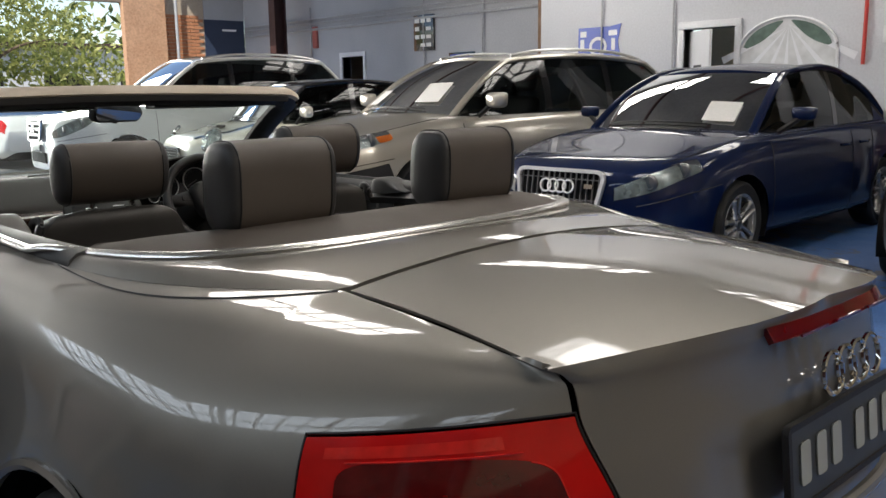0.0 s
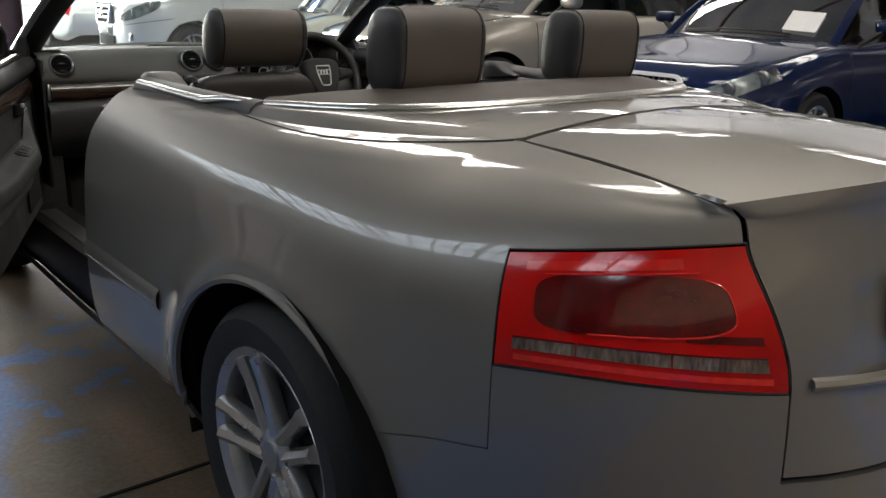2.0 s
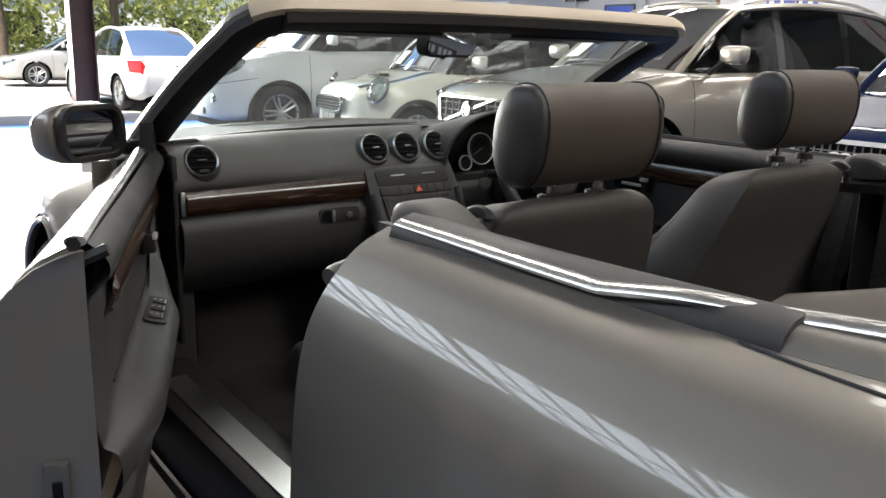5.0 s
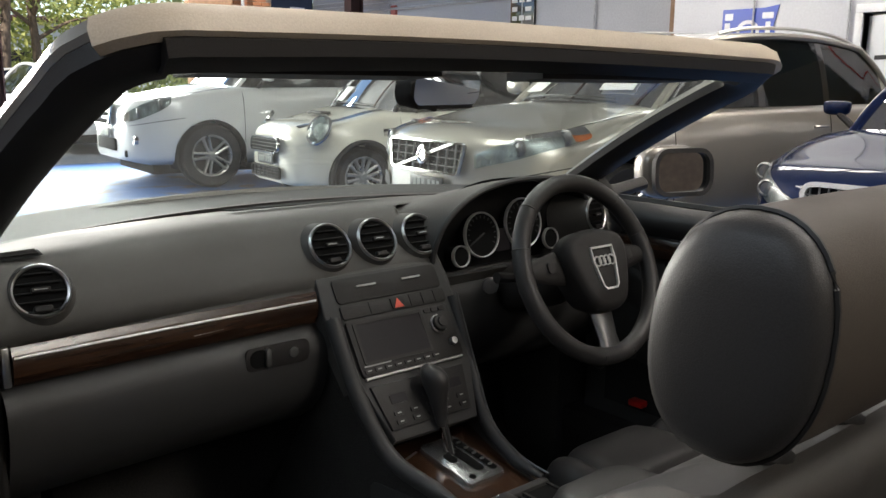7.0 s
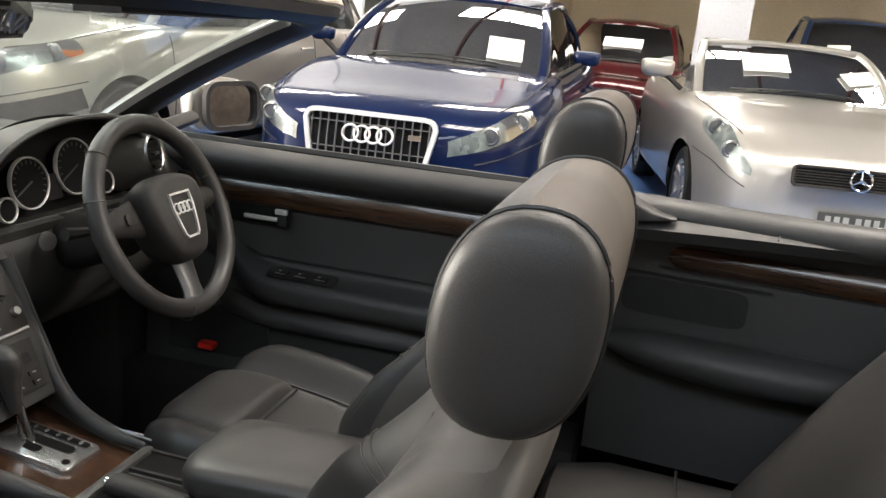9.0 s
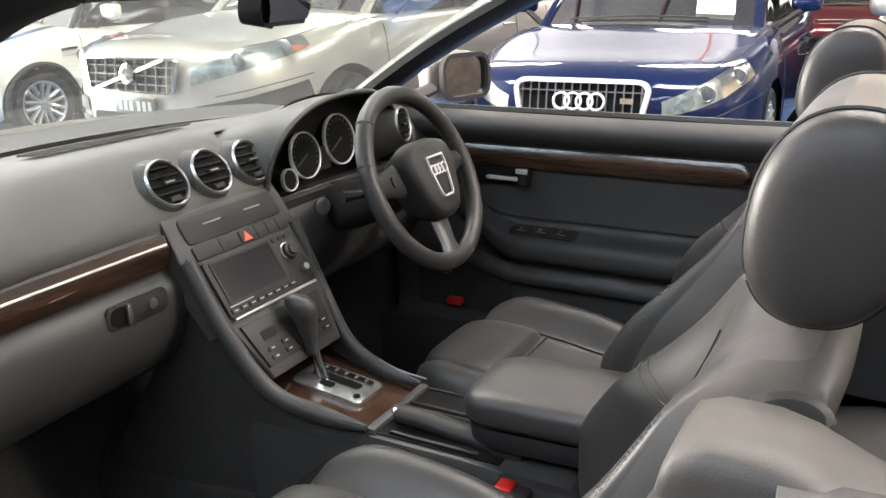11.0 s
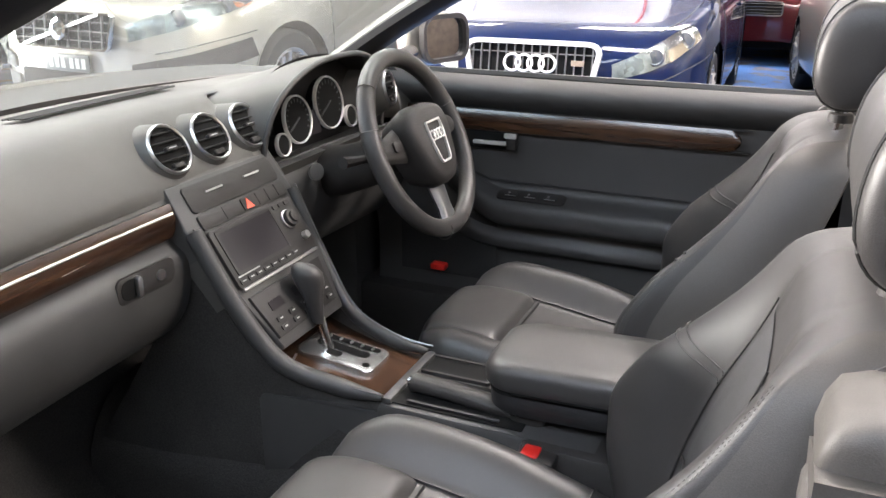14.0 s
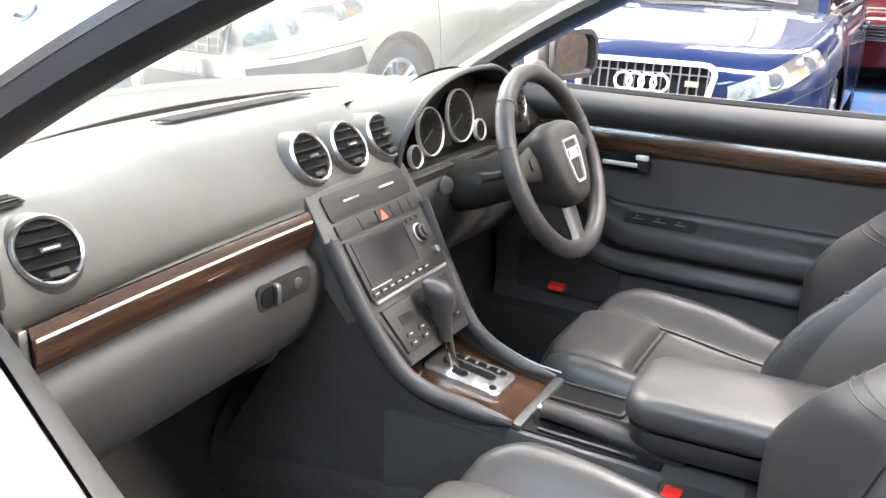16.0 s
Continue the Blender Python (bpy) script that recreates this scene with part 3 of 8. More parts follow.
part("mural_border", tube([M_mural @ Vector((x * 1.02, y * 1.02, 0.014)) for x, y in [(0.66, -0.75), *out, (-0.66, -0.75)]], 0.022, 6), DOORWHITE, am)
for s in (-1, 1):
    crown = [(s * (0.05 + 0.50 * q), 0.42 - 0.33 * q - 0.06 * math.sin(q * 3.1)) for q in np.linspace(0, 1, 9)]
    crown += [(s * math.cos(a) * 0.62, math.sin(a) * 0.43) for a in np.linspace(0.25, 1.45, 9)]
    part("tree_crown", slab(crown[::s], 0.004, M_mural @ Matrix.Translation((0, 0, 0.0125))), GREENGLASS, am)
for k in range(7):
    a = radians(205 + 130 * k / 6)
    part("ray", slab([(0.02 * math.cos(a + 1.5), 0.36 + 0.02 * math.sin(a + 1.5)), (1.0 * math.cos(a - .05), 0.36 + 1.0 * math.sin(a - .05)), (1.0 * math.cos(a + .05), 0.36 + 1.0 * math.sin(a + .05))], 0.002, M_mural @ Matrix.Translation((0, 0, 0.0125))), SIGNWHITE, am)

# blue sign: board with plain bars and an oval
bs = tagged(new("wall_sign"), "blue and white wall sign on the hall wall", "sign")
M_sign = Matrix.Translation((WALLX, 7.05, 1.98)) @ Matrix(((0, 0, -1, 0), (-1, 0, 0, 0), (0, 1, 0, 0), (0, 0, 0, 1)))
part("board", slab([(-0.42, -0.24), (0.40, -0.24), (0.34, 0.04), (0.40, 0.30), (0.2, 0.27), (-0.42, 0.27)], 0.012, M_sign), SIGNBLUE, bs)
for x, y, w, h in ((-0.32, 0.17, 0.12, 0.09), (0.25, 0.17, 0.16, 0.08), (-0.34, 0.0, 0.08, 0.18), (0.26, 0.0, 0.07, 0.18)):
    part("bar", slab([(x + u, y + v) for u, v in rounded(w, h, 0.01, 2)], 0.003, M_sign @ Matrix.Translation((0, 0, 0.0125))), SIGNWHITE, bs)
part("ring", ring_frame([(0.17 * math.cos(a) - 0.03, 0.15 * math.sin(a) - 0.03) for a in np.linspace(0, 2 * math.pi, 25)[:-1]], 0.05, 0.004, M_sign @ Matrix.Translation((0, 0, 0.0125))), SIGNWHITE, bs)
part("foot_strip", slab([(-0.42, -0.34), (0.40, -0.34), (0.40, -0.27), (-0.42, -0.27)], 0.01, M_sign), SIGNBLUE, bs)

# recessed wall: brown column, key board, poster, conduits
tagged(part("plywood_panel", block(WALLX + 0.02, 8.28, 0, X2 - 0.01, 8.36, 3.6, 0.004), PLY), "brown plywood panel at the wall corner", "panel")
kb = thing("key_board", "black wall board with rows of white tags", "board", m=Matrix.Translation((X2, 12.1, 2.48)))
part("board", block(-0.06, -0.3, -0.36, 0, 0.3, 0.36, 0.008), BLACKGLOSS, kb)
random.seed(3)
for r in range(4):
    for c in range(3):
        if random.random() < 0.8:
            w = random.uniform(0.09, 0.15)
            part("tag", block(-0.068, -0.24 + c * 0.18, 0.2 - r * 0.16, -0.061, -0.24 + c * 0.18 + w, 0.29 - r * 0.16 - random.uniform(0, .03)), PAPER, kb)
ps = thing("framed_poster", "blue framed poster on the grey-white wall", "poster", m=Matrix.Translation((X2, 11.0, 1.75)))
part("frame", block(-0.04, -0.36, -0.3, 0, 0.36, 0.3, 0.006), BLACKGLOSS, ps)
part("print", block(-0.045, -0.32, -0.26, -0.041, 0.32, 0.26), SIGNBLUE, ps)
part("print_bar", block(-0.049, -0.28, -0.05, -0.046, 0.05, 0.1), ORANGE, ps)
for z, r in ((2.78, 0.03), (2.92, 0.022), (3.02, 0.022)):
    tagged(part("conduit", tube([(X2 - 0.05, 8.4, z), (X2 - 0.05, 19.3, z)], r), PIPE), "grey conduit running along the wall", "conduit", "wall conduits")
for y in (10.4, 12.1, 16.2):
    tagged(part("conduit", tube([(X2 - 0.05, y, 0.3), (X2 - 0.05, y, 3.3)], 0.018), PIPE), "grey upright conduit on the wall", "conduit", "wall conduits")
for y in (2.62, 5.72, 7.0):
    tagged(part("conduit", tube([(WALLX - 0.03, y, 1.2 if y < 3 else 0.0), (WALLX - 0.03, y, ROOF - 0.02)], 0.014), PIPE), "thin grey conduit on the white wall", "conduit", "wall conduits")
tagged(part("fire_pipe", tube([(WALLX - 0.04, 3.02, 1.55), (WALLX - 0.04, 3.02, ROOF - 0.02)], 0.025), REDPIPE), "red fire pipe running up the white wall", "pipe")
sb = thing("switch_box", "small white switch box on the wall", "switch", m=Matrix.Translation((WALLX, 2.72, 1.9)))
part("box", block(-0.07, -0.08, -0.1, 0, 0.08, 0.1, 0.01), DOORWHITE, sb)
part("switch_rocker", block(-0.082, -0.03, -0.04, -0.07, 0.03, 0.04, 0.004), SIGNWHITE, sb)
tagged(part("exit_sign", block(X2 - 0.06, 15.95, 2.35, X2, 16.13, 2.85, 0.01), REDSIGN), "red fire-service notice by the steel post", "sign")

# steel post, navy door and brick end of the hall
def i_post(x, y, label):
    p = tagged(new("steel_post"), label, "post", "steel posts")
    part("flange", block(x - 0.16, y - 0.13, 0, x - 0.14, y + 0.13, ROOF), STEEL, p)
    part("flange", block(x + 0.14, y - 0.13, 0, x + 0.16, y + 0.13, ROOF), STEEL, p)
    part("web", block(x - 0.139, y - 0.012, 0, x + 0.139, y + 0.012, ROOF), STEEL, p)
    part("base_plate", block(x - 0.2, y - 0.18, 0, x + 0.2, y + 0.18, 0.02), STEEL, p)
    return p


i_post(9.9, 16.6, "maroon steel column beside the grey-white wall")
i_post(1.74, 12.85, "maroon steel column at the driveway opening")
nd = tagged(new("door_3"), "navy blue roller door in the brick wall", "door", kind="structure")
part("door_panel", block(9.45, 19.4, 0, 10.59, 19.46, 3.2), NAVYDOOR, nd)
part("notice_bars", block(9.95, 19.39, 2.92, 10.35, 19.399, 2.97), SIGNWHITE, nd)
wall_piece("wall_north_head", 9.45, 19.4, 3.2, 10.6, 19.6, ROOF, GREYWALL, "white wall over the navy door")
tagged(part("conduit", tube([(8.62, 19.24, 0), (8.62, 19.24, 4.4)], 0.04), PIPE), "grey downpipe on the brick", "conduit", "wall conduits")

# ceiling with skylights cut through it
ce = bmesh.new()
xs = sorted({-6.7, 14.8, *[q[0] - q[2] / 2 for q in SKYLIGHTS], *[q[0] + q[2] / 2 for q in SKYLIGHTS]})
ys = sorted({-9.2, 13.6, *[q[1] - q[3] / 2 for q in SKYLIGHTS], *[q[1] + q[3] / 2 for q in SKYLIGHTS]})
for xa, xb in zip(xs, xs[1:]):
    for ya, yb in zip(ys, ys[1:]):
        mx, my = (xa + xb) / 2, (ya + yb) / 2
        if not any(abs(mx - q[0]) < q[2] / 2 and abs(my - q[1]) < q[3] / 2 for q in SKYLIGHTS):
            block(xa, ya, ROOF, xb, yb, ROOF + 0.12, bm=ce)
tagged(part("ceiling", ce, CEILING, smooth=False), "grey sheeted hall ceiling with skylights", "ceiling", kind="structure")
for k in range(8):
    y = -7.5 + k * 2.6
    tagged(part("roof_truss", block(-6.5, y - 0.05, ROOF - 0.3, 9.79, y + 0.05, ROOF - 0.18, 0.01), STEEL), "dark steel roof truss across the hall", "truss", "roof trusses")
for x, y, sw_, sl_, _e, _c in SKYLIGHTS:
    w = tagged(new("window_skylight"), "bright roof skylight with dark bars, out of view", "skylight", "skylights", "structure")
    part("sky_pane", block(x - sw_ / 2, y - sl_ / 2, ROOF + 0.121, x + sw_ / 2, y + sl_ / 2, ROOF + 0.135), SKYDIM if _c is COOL else SKYGLOW, w)
    nb_ = round(sl_ / .6)
    for k in range(1, nb_):
        yy = y - sl_ / 2 + sl_ * k / nb_
        part("bar", block(x - sw_ / 2, yy - 0.03, ROOF + 0.02, x + sw_ / 2, yy + 0.03, ROOF + 0.08), BARS, w)
    part("bar", block(x - 0.03, y - sl_ / 2, ROOF + 0.03, x + 0.03, y + sl_ / 2, ROOF + 0.1), BARS, w)

# roof piece out of view, added to keep sun off the recess wall and brick
wall_piece("side_roof", 8.35, 13.6, ROOF, 11.2, 19.9, ROOF + .12, CEILING, "unseen grey roof added to shade the passage by the navy door")
# brick end of the hall: a sunlit pier and a courses-of-brick return, with a fascia over the opening
pier = wall_piece("wall_north", 7.5, 19.42, 0, 9.45, 19.9, ROOF + .6, MORTAR, "orange face-brick pier at the end of the hall")
wall_piece("pier_render", 7.28, 19.2, 0, 8.32, 19.41, ROOF + .5, SANDPIER, "sunlit sandy-orange pier beside the driveway")
wall_piece("fascia", 1.4, 19.3, 3.5, 7.5, 19.6, 4.4, HEADLINER, "beige fascia over the driveway opening")
bm0 = block(-.115, -.02, -.0365, .115, .02, .0365, .004, 1)
brick_mesh = bpy.data.meshes.new("brick")
bm0.to_mesh(brick_mesh)
bm0.free()
brick_mesh.materials.append(BRICK)
n_ = 0
for row in range(38):
    for col in range(8):
        x = 7.62 + col * .24 + (.12 if row % 2 else 0)
        z = .06 + row * .086
        if x + .115 < 9.45 and z < 3.4 and n_ < 300:
            b_ = new("brick", brick_mesh)
            b_.parent = pier
            b_.location = (x, 19.415, z)
            n_ += 1

# outside: trees, shrubs, far hedge and a pale building
BARK = mat("grey_brown_bark", (0.13, 0.09, 0.06), 0.9, 0, grain=0.5, scale=25, bump=0.9, stain=0.4, stain_scale=4, stretch=(1, 1, .3))
def leaf_material(name, rgb, rgb2):
    m = bpy.data.materials.new(name)
    m.use_nodes = True
    n, link = m.node_tree.nodes, m.node_tree.links.new
    b = n["Principled BSDF"]
    geo, ramp = n.new("ShaderNodeNewGeometry"), n.new("ShaderNodeValToRGB")
    ramp.color_ramp.elements[0].color, ramp.color_ramp.elements[1].color = (*rgb, 1), (*rgb2, 1)
    link(geo.outputs["Random Per Island"], ramp.inputs[0])
    link(ramp.outputs[0], b.inputs["Base Color"])
    b.inputs["Roughness"].default_value = .55
    b.inputs["Transmission Weight"].default_value = 0.0
    tr, add = n.new("ShaderNodeBsdfTranslucent"), n.new("ShaderNodeMixShader")
    link(ramp.outputs[0], tr.inputs[0])
    add.inputs[0].default_value = .4
    link(b.outputs[0], add.inputs[1])
    link(tr.outputs[0], add.inputs[2])
    link(add.outputs[0], n["Material Output"].inputs[0])
    return m


LEAF = leaf_material("sunlit_green_leaves", (.14, .18, .04), (.42, .42, .13))
LEAFDARK = leaf_material("dark_green_leaves", (.06, .09, .02), (.22, .26, .08))


def leaves(centres, radii, count, size, seed):
    rng = np.random.default_rng(seed)
    verts, faces = [], []
    for k in range(count):
        i = rng.integers(len(centres))
        d = rng.normal(size=3)
        d *= rng.random() ** .4 / np.linalg.norm(d)
        c = np.array(centres[i]) + d * radii[i]
        u, w = rng.normal(size=3), rng.normal(size=3)
        u /= np.linalg.norm(u)
        w -= u * (w @ u)
        w /= np.linalg.norm(w)
        s = size * rng.uniform(.6, 1.4)
        o = len(verts)
        verts += [c - u * s, c + w * s * .42, c + u * s, c - w * s * .42]
        faces.append((o, o + 1, o + 2, o + 3))
    me = bpy.data.meshes.new("crown")
    me.from_pydata([tuple(v) for v in verts], [], faces)
    return me


def tree(x, y, h, spread, seed, leaf, count=9000, low=.35):
    rng = random.Random(seed)
    t = thing("tree", "leafy street tree standing in the sun", "tree", "trees by the driveway")
    top = Vector((x + rng.uniform(-.4, .4), y, h * .7))
    part("trunk", tube(spline([(x, y, -.05), (x + .08, y + .05, h * .25), top], 6), [.19 - .008 * k for k in range(13)], 9), BARK, t)
    cs, rs_ = [], []
    for k in range(7):
        a = k * 2.4 + rng.random()
        b0 = Vector((x + .05, y, h * (low + .05 * k)))
        e = b0 + Vector((math.cos(a) * spread * rng.uniform(.5, 1), math.sin(a) * spread * rng.uniform(.5, 1), h * rng.uniform(.1, .35)))
        part("limb", tube(spline([b0, b0.lerp(e, .5) + Vector((0, 0, .2)), e], 5), [.08 - .006 * q for q in range(11)], 7), BARK, t)
        cs += [e, b0.lerp(e, .7) + Vector((0, 0, .4))]
        rs_ += [rng.uniform(.7, 1.3) * spread * .5, rng.uniform(.6, 1.0) * spread * .45]
    me = leaves(cs, rs_, count, .10, seed)
    me.materials.append(leaf)
    o = new("crown", me)
    o.parent = t
    return t


tree(3.3, 29.0, 7.5, 3.0, 1, LEAF, 7000)
tree(5.4, 27.5, 7.0, 2.6, 2, LEAF, 7000)
tree(7.2, 31.0, 8.0, 3.4, 4, LEAF, 7000, .3)
tree(0.2, 33.0, 8.0, 3.4, 5, LEAF, 10000, .25)
me = leaves([(x_, 30.5 + .5 * math.sin(x_ * 2), .7 + .3 * math.sin(x_ * 3)) for x_ in np.arange(-6, 13, .7)], [.85] * 28, 9000, .11, 9)
me.materials.append(LEAF)
tagged(new("shrubs", me), "dense sunlit shrubs along the driveway", "shrubs", kind="stuff")
me = leaves([(x_, 34 + .8 * math.sin(x_ * 1.7), 2.4 + .9 * math.sin(x_ * 2.3)) for x_ in np.arange(-9, 16, .9)], [1.5] * 28, 9000, .15, 12)
me.materials.append(LEAF)
tagged(new("hedge", me), "tall sunlit hedge behind the driveway shrubs", "hedge", kind="stuff")
me = leaves([(x_, 46 + 2 * math.sin(x_), 3.2 + 1.6 * math.sin(x_ * .9)) for x_ in np.arange(-24, 40, 2.4)], [3.0] * 27, 6000, .34, 10)
me.materials.append(LEAFDARK)
tagged(new("far_trees", me), "band of distant trees beyond the street", "trees", kind="stuff")
hs = thing("pale_building", "pale rendered building across the street", "building", m=Matrix.Translation((9.0, 39.0, 0)))
part("wall", block(-9, -.2, 0, 9, 6, 3.4), WALLPAINT, hs)
part("roof", block(-9.4, -.6, 3.4, 9.4, 6.4, 3.65, .05), STEEL, hs)
for k in range(5):
    w_ = part("window", block(-7.6 + 3.4 * k, -.24, 1.0, -5.9 + 3.4 * k, -.2, 2.3), SCREEN, hs)
    part("sill", block(-7.7 + 3.4 * k, -.32, .92, -5.8 + 3.4 * k, -.2, .995), DOORWHITE, w_)

# ---- the silver convertible: outer body ----
# y runs forward from the rear axle, x to the car's right
def flow(*pts, breaks=()):
    """Smooth curve through (x, y) pairs by a natural cubic, with kinks allowed at breaks."""
    xs = [p[0] for p in pts]
    cuts = [xs[0], *breaks, xs[-1]]
    pieces = []
    for a, b in zip(cuts, cuts[1:]):
        q = [p for p in pts if a <= p[0] <= b]
        x, y = np.array([k[0] for k in q], float), np.array([k[1] for k in q], float)
        n = len(x)
        A, r = np.zeros((n, n)), np.zeros(n)
        A[0, 0] = A[-1, -1] = 1
        h = np.diff(x)
        for i in range(1, n - 1):
            A[i, i - 1], A[i, i], A[i, i + 1] = h[i - 1], 2 * (h[i - 1] + h[i]), h[i]
            r[i] = 3 * ((y[i + 1] - y[i]) / h[i] - (y[i] - y[i - 1]) / h[i - 1])
        c = np.linalg.solve(A, r)
        pieces.append((b, x, y, h, c))

    def f(t):
        t = min(max(t, xs[0]), xs[-1])
        for b, x, y, h, c in pieces:
            if t <= b:
                break
        i = min(max(int(np.searchsorted(x, t, side="right")) - 1, 0), len(h) - 1)
        d = t - x[i]
        return float(y[i] + ((y[i + 1] - y[i]) / h[i] - h[i] * (2 * c[i] + c[i + 1]) / 3) * d + c[i] * d * d + (c[i + 1] - c[i]) / (3 * h[i]) * d ** 3)
    return f


CK = 14          # stations round the left half, rear centre to nose
PLAN_X = flow((0, 0), (1, -.22), (2, -.425), (3, -.61), (4, -.735), (5, -.815), (6, -.862), (7, -.875), (8, -.88), (9, -.88), (10, -.875), (11, -.868), (12, -.80), (13, -.5), (14, 0))
PLAN_Y = flow((0, -.905), (1, -.89), (2, -.808), (3, -.682), (4, -.52), (5, -.28), (6, .05), (7, .45), (8, 1.0), (9, 1.6), (10, 2.15), (11, 2.654), (12, 3.15), (13, 3.45), (14, 3.53))
Z_LOW = flow((0, .27), (3, .25), (5, .22), (8, .20), (11, .2), (14, .24))
Z_MID = flow((0, .655), (2, .66), (4, .685), (5, .64), (6, .56), (8, .535), (11, .52), (14, .5))
Z_SHO = flow((0, .90), (2, .885), (4, .853), (5, .83), (6, .815), (8, .80), (10, .79), (12, .70), (14, .62))
IN_SHO = flow((0, .035), (2, .045), (3, .05), (4, .05), (5, .035), (7, .025), (11, .03), (14, .05))
TOP_X = flow((0, 0), (1, -.2), (2, -.466), (3, -.47), (4, -.469), (5, -.464), (6, -.615), (7, -.69), (8, -.712), (9, -.718), (10, -.72), (11, -.70), (12, -.62), (13, -.40), (14, 0), breaks=(2, 5))
TOP_Y = flow((0, -.868), (1, -.86), (2, -.712), (3, -.56), (4, -.42), (5, -.275), (6, -.02), (7, .37), (8, 1.0), (9, 1.6), (10, 2.15), (11, 2.654), (12, 3.1), (13, 3.38), (14, 3.48), breaks=(2, 5))
TOP_Z = flow((0, .985), (1, .98), (2, .94), (3, .957), (4, .966), (5, .972), (6, .963), (7, .955), (8, .962), (9, .962), (10, .955), (11, .90), (12, .83), (13, .73), (14, .70), breaks=(2, 5))


LEAN_IN = curve((0, -.12), (2, -.15), (3, .2), (4, .1), (5, 0))   # the lamps' inner edge leans outward


def body_rows(k):
    """The six control points of the section at station k."""
    p = Vector((PLAN_X(k), PLAN_Y(k)))
    q = Vector((PLAN_X(min(k + .15, CK)), PLAN_Y(min(k + .15, CK)))) - Vector((PLAN_X(max(k - .15, 0)), PLAN_Y(max(k - .15, 0))))
    q.normalize()
    inn = Vector((-q.y, q.x))
    inn = -inn if inn.dot(Vector((0, 1.3)) - p) < 0 else inn
    zl, zm, zs = Z_LOW(k), Z_MID(k), Z_SHO(k)
    top = Vector((TOP_X(k), TOP_Y(k), TOP_Z(k)))
    a, b = p + inn * .075, p + inn * (.012 - .045 * max(0.0, 1 - k / 3.6))
    sho = p + inn * IN_SHO(k)
    up = Vector((sho.x, sho.y, zs)).lerp(top, .5)
    up.z += (top.z - zs) * .24
    out = Vector((up.x, up.y)) - Vector((0, 1.3 if k > 4 else up.y))
    return [Vector((*a, zl)), Vector((*b, zl + .12)), Vector((*p, zm)), Vector((*sho, zs)), up, top]


def body(k, v):
    """Point of the left flank at station k (0..14) and row v (0..5)."""
    k = min(max(k, 0), CK)
    k += max(0.0, 1 - abs(k - 2)) * LEAN_IN(v)
    rows = body_rows(k)
    i = min(int(v), 4)
    t = v - i
    a, b, c, d = rows[max(i - 1, 0)], rows[i], rows[i + 1], rows[min(i + 2, 5)]
    s = 0.5
    q = b * (2 * t ** 3 - 3 * t ** 2 + 1) + (c - a) * s * (t ** 3 - 2 * t ** 2 + t) + c * (-2 * t ** 3 + 3 * t ** 2) + (d - b) * s * (t ** 3 - t ** 2)
    # flares round the wheel arches
    for yw in (0.0, 2.654):
        r = math.hypot(q.y - yw, q.z - .325)
        q.x -= .020 * math.exp(-((r - .385) / .055) ** 2) * max(0.0, min(1.0, (3.4 - v) / 1.2))
    return q


def mirrored(p, side):
    return Vector((p.x * -side, p.y, p.z))


def panel(k0, k1, v0, v1, side, nk, nv, gap=0.0022, depth=0.016, slant=None, arches=True):
    """A body panel between two stations and two rows, with open joints round it."""
    def fn(a, b):
        v = v0 + (v1 - v0) * b
        s = slant(v) if slant else 0
        return mirrored(body(k0 + s + (k1 - k0 - s) * a, v), side)
    bm = grid(fn, nk, nv)
    if arches:
        for y in (0.0, 2.654):
            arch_cut(bm, y, .325, .365)
    return thicken(bm, depth)


car = thing("convertible_car", "silver four-seat convertible with its soft top folded away", "car")

# dark liner behind the joints
for side in (-1, 1):
    for k0, k1 in ((0, 8.0), (10.0, 14)) if side < 0 else ((0, 14),):
        bm = grid(lambda a, b: mirrored(body(k0 + (k1 - k0) * a, .1 + 4.85 * b).lerp(Vector((0, 1.3, .6)), .034), side), int(6.5 * (k1 - k0)), 16)
        for y in (0.0, 2.654):
            arch_cut(bm, y, .325, .372)
        part("inner_shell", bm, DARK, car)
    for y in (0.0, 2.654):
        arc = [(-side * w, y + .385 * math.cos(a), .325 + .385 * math.sin(a)) for a in np.linspace(-.3, math.pi + .3, 22) for w in (.86, .55)]
        bm = bmesh.new()
        vs = [bm.verts.new(p) for p in arc]
        for i in range(0, len(vs) - 2, 2):
            bm.faces.new((vs[i], vs[i + 1], vs[i + 3], vs[i + 2]))
        part("arch_liner", bm, DARK, car)

# the doors turn on their front edge; the passenger door stands ajar
DOORS = {}
for side, swing in ((-1, 22.0), (1, 0.0)):
    d = new("door")
    d.parent = car
    d["label"] = "silver door standing ajar with charcoal trim" if side < 0 else "closed silver door with charcoal trim"
    H = Matrix.Translation((side * .83, 2.13, 0))
    d.matrix_basis = H @ Matrix.Rotation(radians(side * -swing if side > 0 else -swing), 4, "Z") @ H.inverted()
    DOORS[side] = d

